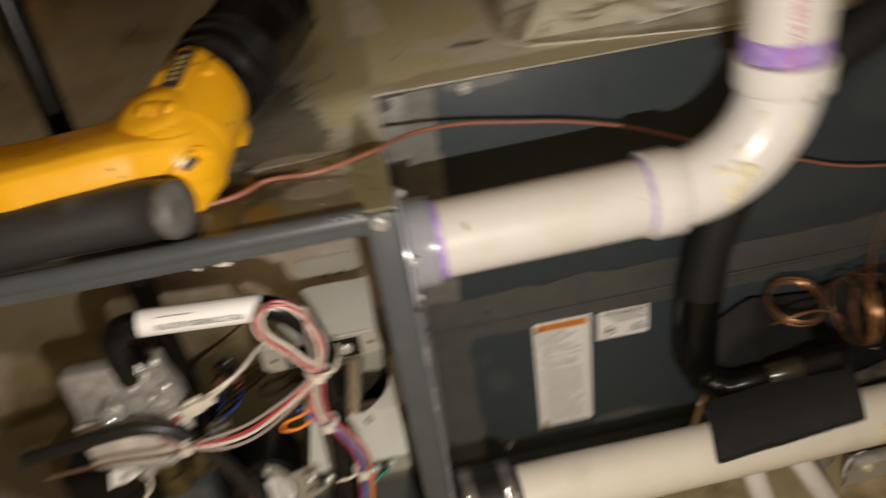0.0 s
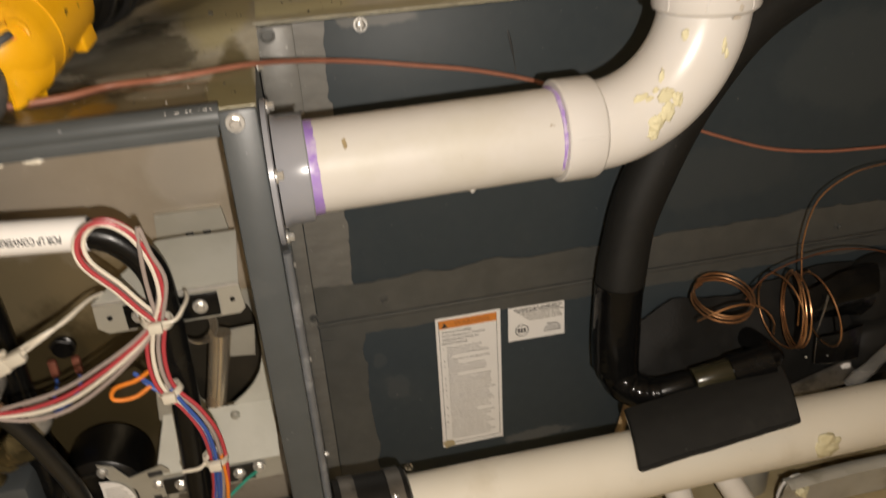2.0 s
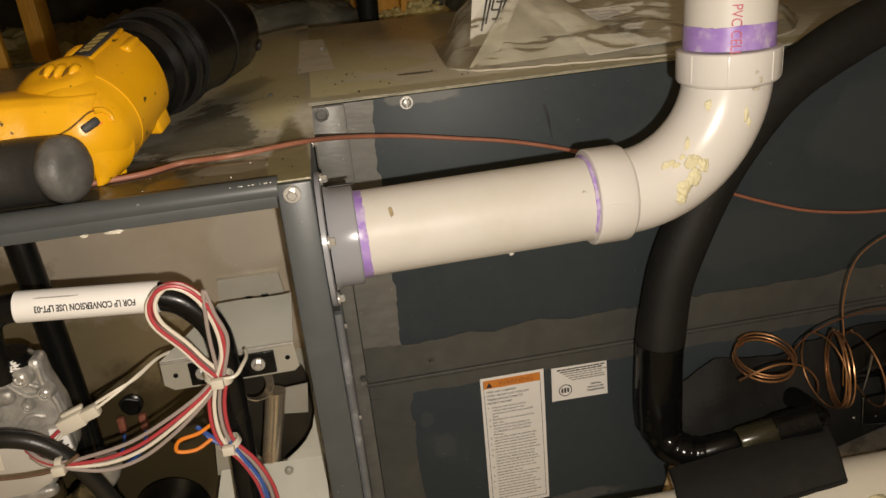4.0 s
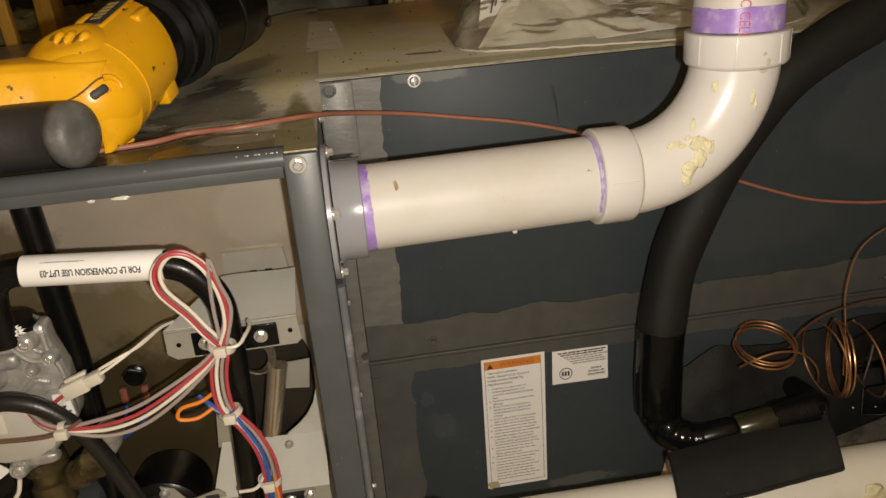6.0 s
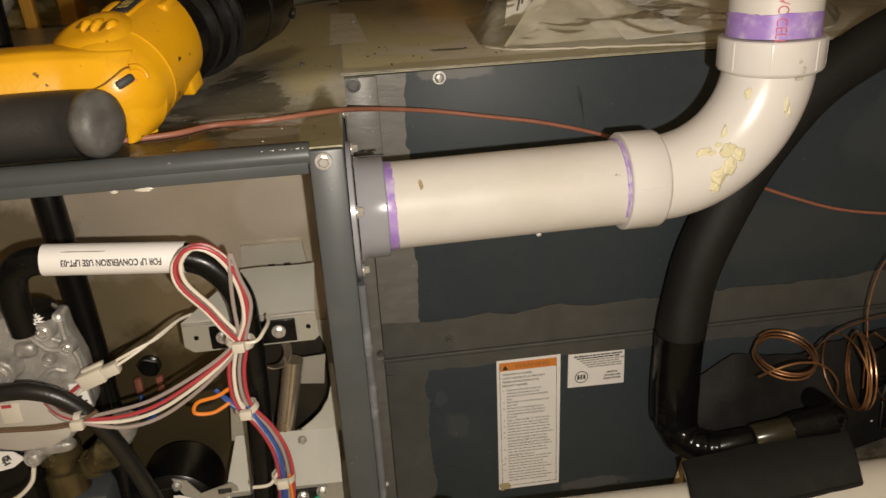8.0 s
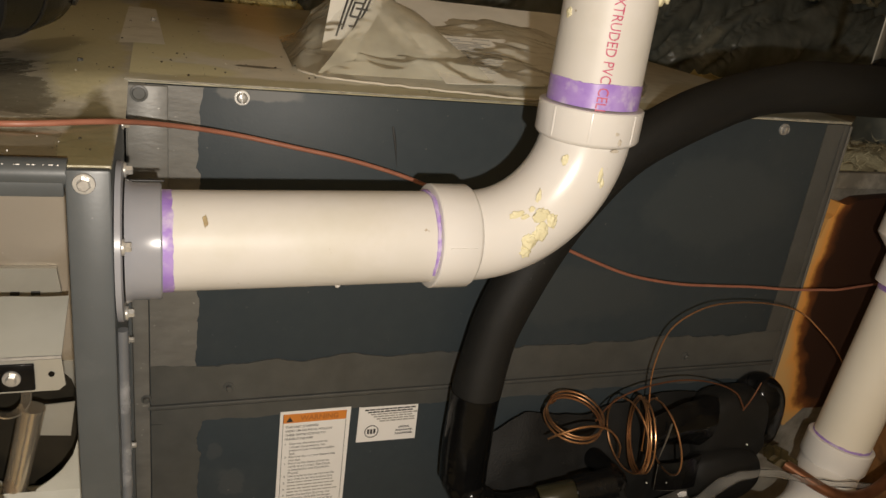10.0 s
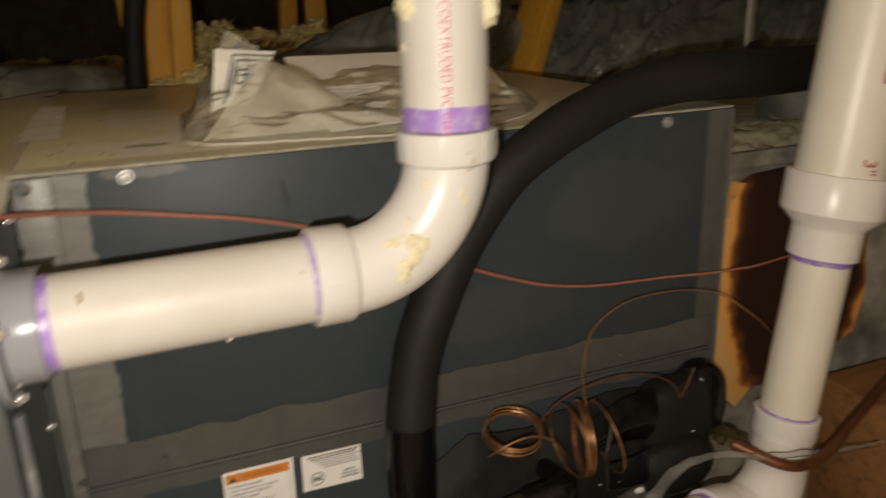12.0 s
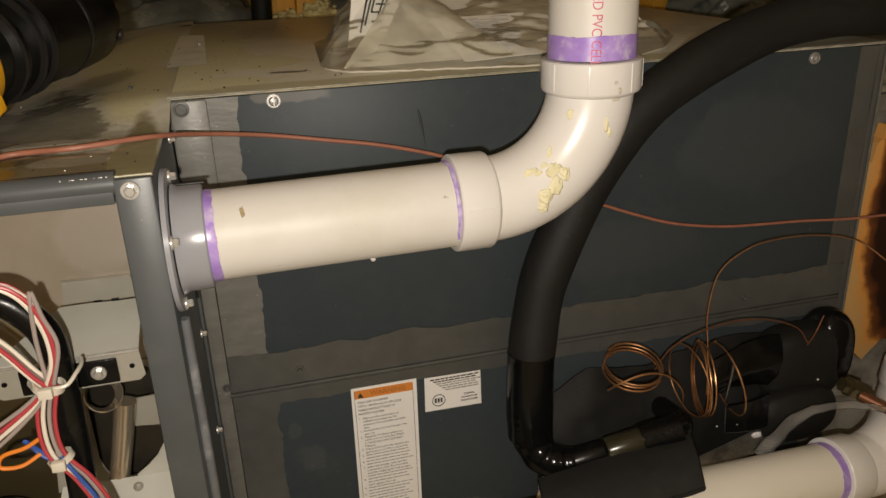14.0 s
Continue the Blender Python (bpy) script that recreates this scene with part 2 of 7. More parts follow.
def film_mat(name, tint, clear, rough, gloss=0.12):
    """Thin clear plastic: mostly see-through, a little milky, with sharp gloss that wrinkles break up."""
    m = bpy.data.materials.new(name)
    m.use_nodes = True
    nt = m.node_tree
    n, l = nt.nodes, nt.links
    b, out = n["Principled BSDF"], n["Material Output"]
    b.inputs["Base Color"].default_value, b.inputs["Roughness"].default_value = (*tint, 1), 0.5
    b.inputs["Specular IOR Level"].default_value = 0.0
    tr = n.new("ShaderNodeBsdfTransparent")
    gl = n.new("ShaderNodeBsdfGlossy")
    gl.inputs["Roughness"].default_value = rough
    co = n.new("ShaderNodeTexCoord")
    no = n.new("ShaderNodeTexNoise")
    no.inputs["Scale"].default_value, no.inputs["Detail"].default_value = 26, 3
    l.new(co.outputs["Object"], no.inputs["Vector"])
    mr = n.new("ShaderNodeMapRange")
    mr.inputs["From Min"].default_value, mr.inputs["From Max"].default_value = 0.35, 0.7
    mr.inputs["To Min"].default_value, mr.inputs["To Max"].default_value = 1 - clear - 0.06, 1 - clear + 0.10
    bp = n.new("ShaderNodeBump")
    bp.inputs["Strength"].default_value, bp.inputs["Distance"].default_value = 0.35, 0.004
    l.new(no.outputs["Fac"], bp.inputs["Height"])
    l.new(bp.outputs[0], gl.inputs["Normal"])
    l.new(no.outputs["Fac"], mr.inputs["Value"])
    mx = n.new("ShaderNodeMixShader")
    l.new(mr.outputs[0], mx.inputs[0])
    l.new(tr.outputs[0], mx.inputs[1])
    l.new(b.outputs[0], mx.inputs[2])
    lw = n.new("ShaderNodeLayerWeight")
    lw.inputs["Blend"].default_value = gloss
    l.new(bp.outputs[0], lw.inputs["Normal"])
    mg = n.new("ShaderNodeMixShader")
    l.new(lw.outputs["Fresnel"], mg.inputs[0])
    l.new(mx.outputs[0], mg.inputs[1])
    l.new(gl.outputs[0], mg.inputs[2])
    l.new(mg.outputs[0], out.inputs["Surface"])
    return m


BAG = film_mat("clear_poly_bag", (0.93, 0.91, 0.76), 0.86, 0.06)
HAZE = film_mat("milky_poly_fold", (0.92, 0.89, 0.72), 0.60, 0.10)
CLEAR = film_mat("clear_vinyl_tube", (0.50, 0.49, 0.46), 0.86, 0.06)


def patches(m, spots):
    """Adds stains and painted shade with shapes of their own: (centre, half sizes, colour, roughness, strength,
    ragged).
    """
    nt = m.node_tree
    n, l = nt.nodes, nt.links
    b = n["Principled BSDF"]
    co = n.new("ShaderNodeTexCoord")
    no = n.new("ShaderNodeTexNoise")
    no.inputs["Scale"].default_value, no.inputs["Detail"].default_value, no.inputs["Roughness"].default_value = 26, 8, 0.65
    l.new(co.outputs["Object"], no.inputs["Vector"])
    for at, size, col, rough, power, ragged in spots:
        mp = n.new("ShaderNodeMapping")
        mp.vector_type = "TEXTURE"
        mp.inputs["Location"].default_value, mp.inputs["Scale"].default_value = at, size
        l.new(co.outputs["Object"], mp.inputs["Vector"])
        gr = n.new("ShaderNodeTexGradient")
        gr.gradient_type = "QUADRATIC_SPHERE"
        l.new(mp.outputs[0], gr.inputs["Vector"])
        ad = n.new("ShaderNodeMath")
        ad.operation = "MULTIPLY_ADD"
        ad.inputs[1].default_value = ragged
        l.new(no.outputs["Fac"], ad.inputs[0])
        l.new(gr.outputs["Fac"], ad.inputs[2])
        mr = n.new("ShaderNodeMapRange")
        mr.inputs["From Min"].default_value, mr.inputs["From Max"].default_value = 0.12 + 0.5 * ragged, 0.24 + 0.5 * ragged
        mr.inputs["To Max"].default_value = power
        l.new(ad.outputs[0], mr.inputs["Value"])
        inside = n.new("ShaderNodeMath")
        inside.operation, inside.use_clamp = "MULTIPLY", True
        inside.inputs[1].default_value = 7.0
        l.new(gr.outputs["Fac"], inside.inputs[0])
        cut = n.new("ShaderNodeMath")
        cut.operation = "MULTIPLY"
        l.new(inside.outputs[0], cut.inputs[0])
        l.new(mr.outputs[0], cut.inputs[1])
        for sock, val in (("Base Color", (*col, 1)), ("Roughness", (rough, rough, rough, 1))):
            old = b.inputs[sock].links[0].from_socket
            mx = n.new("ShaderNodeMix")
            mx.data_type = "RGBA"
            mx.inputs[7].default_value = val
            l.new(cut.outputs[0], mx.inputs[0])
            l.new(old, mx.inputs[6])
            l.new(mx.outputs[2], b.inputs[sock])
    return m


patches(PAINT, [
    ((0.100 - 0.36, 0.82 - 1.15, 0.165), (0.020, 0.3, 0.030), (0.085, 0.088, 0.086), 0.5, 0.35, 1.8),
    ((0.085 - 0.36, 0.82 - 1.15, 0.205), (0.016, 0.3, 0.020), (0.080, 0.083, 0.081), 0.5, 0.35, 1.8),
    ((0.240 - 0.36, 0.82 - 1.15, 0.075), (0.060, 0.3, 0.012), (0.14, 0.138, 0.13), 0.5, 0.5, 1.6),
    ((0.110 - 0.36, 0.82 - 1.15, 0.520), (0.050, 0.3, 0.010), (0.17, 0.165, 0.15), 0.4, 0.55, 1.7),
    ((0.420 - 0.36, 0.82 - 1.15, 0.345), (0.16, 0.3, 0.05), (0.054, 0.061, 0.063), 0.55, 0.6, 0.8),
    ((0.560 - 0.36, 0.82 - 1.15, 0.44), (0.14, 0.3, 0.08), (0.056, 0.065, 0.068), 0.55, 0.6, 0.8)])

# rust-brown stain with a pale orange rim on bare board
STAIN = bpy.data.materials.new("rust_stained_board")
STAIN.use_nodes = True
_n, _l = STAIN.node_tree.nodes, STAIN.node_tree.links
_co = _n.new("ShaderNodeTexCoord")
_mp = _n.new("ShaderNodeMapping")
_mp.inputs["Location"].default_value, _mp.inputs["Scale"].default_value = (-0.126 * 8.0, 0, -0.028 * 4.3), (8.0, 1, 4.3)
_gr = _n.new("ShaderNodeTexGradient")
_gr.gradient_type = "SPHERICAL"
_no = _n.new("ShaderNodeTexNoise")
_no.inputs["Scale"].default_value, _no.inputs["Detail"].default_value = 22, 4
_ma = _n.new("ShaderNodeMath")
_ma.operation = "MULTIPLY_ADD"
_ma.inputs[1].default_value = 0.35
_rp = _n.new("ShaderNodeValToRGB")
_rp.color_ramp.elements[0].position, _rp.color_ramp.elements[0].color = 0.17, (0.60, 0.36, 0.13, 1)
_rp.color_ramp.elements[1].position, _rp.color_ramp.elements[1].color = 0.42, (0.026, 0.009, 0.004, 1)
_e = _rp.color_ramp.elements.new(0.28)
_e.color = (0.70, 0.32, 0.07, 1)
_e = _rp.color_ramp.elements.new(0.34)
_e.color = (0.16, 0.052, 0.012, 1)
_l.new(_co.outputs["Object"], _mp.inputs["Vector"])
_l.new(_mp.outputs[0], _gr.inputs["Vector"])
_l.new(_co.outputs["Object"], _no.inputs["Vector"])
_l.new(_no.outputs["Fac"], _ma.inputs[0])
_l.new(_gr.outputs["Fac"], _ma.inputs[2])
_l.new(_ma.outputs[0], _rp.inputs["Fac"])
_l.new(_rp.outputs[0], _n["Principled BSDF"].inputs["Base Color"])
_n["Principled BSDF"].inputs["Roughness"].default_value = 0.6


# ---- mesh helpers ----
def box(lo, hi, bevel=0.0, seg=2):
    bm = bmesh.new()
    c = [(a + b) / 2 for a, b in zip(lo, hi)]
    d = [abs(b - a) for a, b in zip(lo, hi)]
    bmesh.ops.create_cube(bm, size=1, matrix=Matrix.Translation(c) @ Matrix.Diagonal((*d, 1)))
    if bevel:
        bmesh.ops.bevel(bm, geom=bm.edges[:], offset=bevel, segments=seg, affect="EDGES", profile=0.5)
    return bm


def add(bm, other):
    """Puts a second bmesh into the first."""
    me = bpy.data.meshes.new("tmp")
    other.to_mesh(me)
    other.free()
    bm.from_mesh(me)
    bpy.data.meshes.remove(me)
    return bm


def turned(bm, m):
    bmesh.ops.transform(bm, matrix=m, verts=bm.verts)
    return bm


def smooth_path(pts, n=8):
    pts = [Vector(p) for p in pts]
    if len(pts) < 3:
        return pts
    out = []
    q = [2 * pts[0] - pts[1], *pts, 2 * pts[-1] - pts[-2]]
    for a, b, c, d in zip(q, q[1:], q[2:], q[3:]):
        for k in range(n):
            t = k / n
            out.append(0.5 * ((2 * b) + (c - a) * t + (2 * a - 5 * b + 4 * c - d) * t * t + (3 * b - a - 3 * c + d) * t ** 3))
    out.append(pts[-1])
    return out


def sweep(pts, r, seg=16, n=8, caps=True, curve=True):
    """A round tube of radius r (a number, or a function of 0..1) along the points."""
    line = smooth_path(pts, n) if curve else [Vector(p) for p in pts]
    bm = bmesh.new()
    rings = []
    tang = [(line[min(i + 1, len(line) - 1)] - line[max(i - 1, 0)]).normalized() for i in range(len(line))]
    side = tang[0].orthogonal().normalized()
    for i, (p, t) in enumerate(zip(line, tang)):
        side = (side - t * side.dot(t)).normalized()
        up = t.cross(side)
        rad = r(i / (len(line) - 1)) if callable(r) else r
        rings.append([bm.verts.new(p + (side * math.cos(a) + up * math.sin(a)) * rad) for a in [2 * math.pi * k / seg for k in range(seg)]])
    for a, b in zip(rings, rings[1:]):
        for k in range(seg):
            bm.faces.new((a[k], a[(k + 1) % seg], b[(k + 1) % seg], b[k]))
    if caps:
        bm.faces.new(rings[0][::-1])
        bm.faces.new(rings[-1])
    return bm


def lathe(profile, at, axis, seg=40, closed=False):
    """Turns (along, radius) pairs round an axis that starts at the given place."""
    ax = Vector(axis).normalized()
    s = ax.orthogonal().normalized()
    u = ax.cross(s)
    at = Vector(at)
    bm = bmesh.new()
    rings = []
    for h, r in profile:
        rings.append([bm.verts.new(at + ax * h + (s * math.cos(2 * math.pi * k / seg) + u * math.sin(2 * math.pi * k / seg)) * max(r, 1e-5)) for k in range(seg)])
    pairs = list(zip(rings, rings[1:]))
    if closed:
        pairs.append((rings[-1], rings[0]))
    for a, b in pairs:
        for k in range(seg):
            bm.faces.new((a[k], a[(k + 1) % seg], b[(k + 1) % seg], b[k]))
    if not closed:
        bm.faces.new(rings[0][::-1])
        bm.faces.new(rings[-1])
    bmesh.ops.recalc_face_normals(bm, faces=bm.faces)
    return bm


def blob(at, size, rough=0.35, seed=0, detail=3, freq=9.0):
    bm = bmesh.new()
    bmesh.ops.create_icosphere(bm, subdivisions=detail, radius=1)
    for v in bm.verts:
        d = v.co.normalized()
        k = 1 + rough * noise.fractal(d * freq / 6 + Vector((seed * 3.7, seed * 1.3, seed)), 1.0, 2.0, 4)
        v.co = Vector(at) + Vector((d.x * size[0], d.y * size[1], d.z * size[2])) * k
    return bm


def padded(at, size, power, seed, amp=0.05):
    """A blunt wad: a ball pressed flat towards a box."""
    bm = blob((0, 0, 0), (1, 1, 1), amp, seed, 4, 3)
    for v in bm.verts:
        v.co = Vector(at) + Vector([math.copysign(abs(q) ** power * k, q) for q, k in zip(v.co, size)])
    return bm


def sheet(fn, nu, nv):
    """A grid of points fn(u, v), u and v in 0..1."""
    bm = bmesh.new()
    g = [[bm.verts.new(fn(i / nu, j / nv)) for j in range(nv + 1)] for i in range(nu + 1)]
    for i in range(nu):
        for j in range(nv):
            bm.faces.new((g[i][j], g[i + 1][j], g[i + 1][j + 1], g[i][j + 1]))
    bm.normal_update()
    return bm


def prism(poly, y0, y1):
    """A plate with an outline in x and z, from y0 to y1."""
    bm = bmesh.new()
    a = [bm.verts.new((x, y0, z)) for x, z in poly]
    b = [bm.verts.new((x, y1, z)) for x, z in poly]
    bm.faces.new(a)
    bm.faces.new(b[::-1])
    for i in range(len(poly)):
        j = (i + 1) % len(poly)
        bm.faces.new((a[i], b[i], b[j], a[j]))
    bmesh.ops.recalc_face_normals(bm, faces=bm.faces)
    return bm


def place_of(ob):
    p = Vector((0, 0, 0))
    while ob:
        p += ob.location
        ob = ob.parent
    return p


def thing(name, at, label, category, group="", kind=""):
    ob = new(name)
    ob.location = at
    ob.empty_display_size = 0.02
    return tagged(ob, label, category, group, kind)


def mesh_of(name, bm, material, base, smooth=35):
    bmesh.ops.translate(bm, verts=bm.verts, vec=-Vector(base))
    me = bpy.data.meshes.new(name)
    bm.to_mesh(me)
    bm.free()
    me.materials.append(material)
    if smooth:
        for p in me.polygons:
            p.use_smooth = True
        me.set_sharp_from_angle(angle=radians(smooth))
    return me


def part(name, bm, material, parent, label="", smooth=35):
    ob = new(name, mesh_of(name, bm, material, place_of(parent), smooth))
    ob.parent = parent
    return tagged(ob, label)


def solo(name, bm, material, at, label, category, group="", kind="", smooth=35):
    ob = new(name, mesh_of(name, bm, material, at, smooth))
    ob.location = at
    return tagged(ob, label, category, group, kind)


def lettering(text, size, bold=0.0, shear=0.0, thick=0.0002):
    """Flat lettering in the built-in font as a bmesh in x and y, centred."""
    cu = bpy.data.curves.new("words", "FONT")
    cu.body, cu.size, cu.extrude, cu.offset, cu.shear = text, size, thick / 2, bold, shear
    cu.align_x, cu.align_y, cu.resolution_u = "CENTER", "CENTER", 3
    ob = bpy.data.objects.new("words", cu)
    scene.collection.objects.link(ob)
    me = bpy.data.meshes.new_from_object(ob.evaluated_get(bpy.context.evaluated_depsgraph_get()))
    bm = bmesh.new()
    bm.from_mesh(me)
    bpy.data.objects.remove(ob)
    bpy.data.curves.remove(cu)
    bpy.data.meshes.remove(me)
    return bm


def wrap(bm, at, along, out, radius):
    """Bends flat work (x along the pipe, y round it) onto a pipe."""
    ax, o = Vector(along).normalized(), Vector(out).normalized()
    o = (o - ax * o.dot(ax)).normalized()
    s = o.cross(ax)
    for v in bm.verts:
        a = v.co.y / radius
        v.co = Vector(at) + ax * v.co.x + (o * math.cos(a) + s * math.sin(a)) * (radius + 0.00035 + v.co.z)
    return bm


def screw(at, out, r=0.005, slot=False):
    """A washer head screw: hexagonal, or round with a slot."""
    o = Vector(out).normalized()
    bm = lathe([(-0.001, r), (0.0008, r), (0.0013, r * 0.95)], at, o, 20)
    if slot:
        for k in (-1, 1):
            cap = lathe([(0.0012, r * 0.70), (0.0032, r * 0.68), (0.0046, r * 0.52), (0.0050, r * 0.30), (0.0051, 0.0002)], at, o, 20)
            for v in cap.verts:
                d = (v.co.x - at[0]) * k
                v.co.x = at[0] + k * max(d, r * 0.11)
            add(bm, cap)
    else:
        add(bm, lathe([(0.0012, r * 0.62), (0.0042, r * 0.62), (0.0048, r * 0.5)], at, o, 6))
    return bm

# ---- the setting: attic deck, pale roof and near wall, darker outer walls ----
solo("floor", box((-2.5, -2.0, -0.05), (3.5, 1.62, 0.0)), PLY, (0, 0, 0), "water-stained brown plywood attic deck under the equipment", "floor", kind="structure")
# added wall behind the camera, never seen; pale to throw torch light back
solo("wall_south", box((-2.6, -0.8, -0.05), (3.6, -0.7, 1.3)), ROOF, (0, -1, 0), "plain attic boards closing the place", "wall", kind="structure")
# outer walls: the attic's gloom is put into a darker board colour
solo("wall_north", box((-2.6, 4.6, -0.05), (3.6, 4.7, 1.3)), DARKWALL, (0, 4.6, 0), "plain attic boards closing the place", "wall", kind="structure")
solo("wall_west", box((-2.6, -2.0, -0.05), (-2.5, 4.6, 1.3)), DARKWALL, (-2.5, 0, 0), "plain attic boards closing the place", "wall", kind="structure")
solo("wall_east", box((3.5, -2.0, -0.05), (3.6, 4.6, 1.3)), DARKWALL, (3.5, 0, 0), "plain attic boards closing the place", "wall", kind="structure")
# unseen ceiling, kept pale so that it bounces the torch downwards
solo("ceiling", box((-2.6, -1.1, 1.3), (3.6, 4.7, 1.4)), ROOF, (0, 0, 1.3), "pale underside of the roof boards, out of view", "ceiling", kind="structure")

TF, TC = 0.512, 0.526      # tops of the furnace and of the coil cabinet
FRONT, PANEL = 0.642, 0.82  # front planes
SIDE = 0.018                # right side of the furnace
BACK = 1.52


# ---- furnace ----
def holed(outer, inner, y, thick):
    """A plate in x and z with an opening through it."""
    bm = bmesh.new()
    vo = [bm.verts.new((x, y, z)) for x, z in outer]
    vi = [bm.verts.new((x, y, z)) for x, z in inner]
    eo = [bm.edges.new((vo[i], vo[(i + 1) % len(vo)])) for i in range(len(vo))]
    ei = [bm.edges.new((vi[i], vi[(i + 1) % len(vi)])) for i in range(len(vi))]
    bmesh.ops.triangle_fill(bm, edges=eo + ei, use_beauty=True)
    bad = [fc for fc in bm.faces if all(v in vi for v in fc.verts)]
    bmesh.ops.delete(bm, geom=bad, context="FACES_ONLY")
    r = bmesh.ops.extrude_face_region(bm, geom=bm.faces[:])
    bmesh.ops.translate(bm, verts=[g for g in r["geom"] if isinstance(g, bmesh.types.BMVert)], vec=(0, thick, 0))
    bmesh.ops.recalc_face_normals(bm, faces=bm.faces)
    return bm


FX, FY = -0.28, 1.05
SOOTY = mat("dark_crumbs", (0.03, 0.024, 0.014), 0.6, 0, (0.06, 0.05, 0.03), 200, 0.8)
BARE = ((0.64, 0.625, 0.53), 0.36, 0.1, (0.50, 0.485, 0.40), 55, 1.0, (0.27, 0.255, 0.185), 9, (0.48, 0.64), 0.30, 130)
OLIVE, BROWN, SOOT, DULL = (0.58, 0.545, 0.335), (0.10, 0.073, 0.031), (0.036, 0.031, 0.020), (0.56, 0.54, 0.46)
TOP_F = patches(mat("wet_stained_galvanised", *BARE, rough2=0.22, amount3=0.7, speck=(0.66, 0.64, 0.56), speck_scale=170, speck_from=0.69), [
    ((-0.030 - FX, 1.16 - FY, TF), (0.085, 0.42, 0.3), OLIVE, 0.46, 0.90, 0.5),
    ((-0.010 - FX, 0.90 - FY, TF), (0.050, 0.20, 0.3), OLIVE, 0.46, 0.90, 0.5),
    ((-0.075 - FX, 0.80 - FY, TF), (0.085, 0.17, 0.3), (0.15, 0.14, 0.105), 0.16, 0.75, 1.5),
    ((-0.045 - FX, 0.975 - FY, TF), (0.045, 0.075, 0.3), (0.24, 0.215, 0.12), 0.3, 0.5, 1.2),
    ((-0.10 - FX, 0.67 - FY, TF), (0.20, 0.10, 0.3), BROWN, 0.15, 0.92, 0.5),
    ((-0.14 - FX, 0.71 - FY, TF), (0.14, 0.10, 0.3), SOOT, 0.14, 0.9, 0.6),
    ((-0.075 - FX, 0.672 - FY, TF), (0.022, 0.024, 0.3), (0.16, 0.085, 0.014), 0.2, 0.8, 0.5),
    ((-0.035 - FX, 0.693 - FY, TF), (0.040, 0.020, 0.3), (0.30, 0.275, 0.21), 0.35, 0.45, 1.9),
    ((-0.050 - FX, 0.745 - FY, TF), (0.060, 0.018, 0.3), DULL, 0.3, 0.55, 1.9),
    ((-0.115 - FX, 0.86 - FY, TF), (0.050, 0.10, 0.3), DULL, 0.25, 0.5, 1.8),
    ((0.004 - FX, 0.70 - FY, TF), (0.024, 0.17, 0.3), (0.19, 0.165, 0.085), 0.42, 0.92, 0.4)])
TOP_C = patches(mat("stained_coil_top", *BARE, rough2=0.25, amount3=0.5, speck=(0.66, 0.60, 0.5), speck_scale=150, speck_from=0.695), [
    ((0.20 - 0.36, 1.05 - 1.15, TC), (0.30, 0.40, 0.3), (0.66, 0.62, 0.50), 0.32, 0.7, 0.5),
    ((0.030 - 0.36, 1.12 - 1.15, TC), (0.105, 0.42, 0.3), OLIVE, 0.46, 0.90, 0.45),
    ((0.105 - 0.36, 0.985 - 1.15, TC), (0.065, 0.085, 0.3), OLIVE, 0.46, 0.90, 0.5),
    ((0.050 - 0.36, 0.87 - 1.15, TC), (0.085, 0.060, 0.3), OLIVE, 0.46, 0.90, 0.5),
    ((0.115 - 0.36, 0.905 - 1.15, TC), (0.034, 0.010, 0.3), (0.05, 0.044, 0.028), 0.4, 0.8, 1.9),
    ((0.34 - 0.36, 0.832 - 1.15, TC), (0.60, 0.034, 0.3), (0.40, 0.365, 0.22), 0.35, 0.8, 0.6),
    ((0.34 - 0.36, 1.22 - 1.15, TC), (0.42, 0.20, 0.3), (0.42, 0.38, 0.21), 0.32, 0.7, 0.6)])
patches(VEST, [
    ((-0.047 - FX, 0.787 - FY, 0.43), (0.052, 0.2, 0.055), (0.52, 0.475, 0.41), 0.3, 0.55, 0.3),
    # these three paint the recess shade into the steel, low down and to the left
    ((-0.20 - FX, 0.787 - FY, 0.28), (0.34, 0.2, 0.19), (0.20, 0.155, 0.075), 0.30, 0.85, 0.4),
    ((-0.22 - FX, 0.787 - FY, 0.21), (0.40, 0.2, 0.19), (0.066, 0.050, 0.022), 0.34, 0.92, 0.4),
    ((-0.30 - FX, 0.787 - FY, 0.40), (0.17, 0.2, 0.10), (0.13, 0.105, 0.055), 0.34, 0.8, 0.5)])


def crumbs(spread, z, count, lo, hi, seed):
    """Loose grit lying about on a top."""
    random.seed(seed)
    bm = bmesh.new()
    for k in range(count):
        x, y = random.uniform(*spread[0]), spread[1][0] + (spread[1][1] - spread[1][0]) * random.random() ** 1.6
        r = lo + (hi - lo) * random.random() ** 3
        add(bm, blob((x, y, z(x, y) + r * 0.5), (r, r * random.uniform(0.6, 1.4), r * 0.7), 0.6, seed + k, 1))
    return bm


GRIT = ((PAPER, "pale grit scattered on the top", 60, 0.0002, 0.0006, 5), (SOOTY, "dark crumbs scattered on the top", 110, 0.0003, 0.0011, 6))


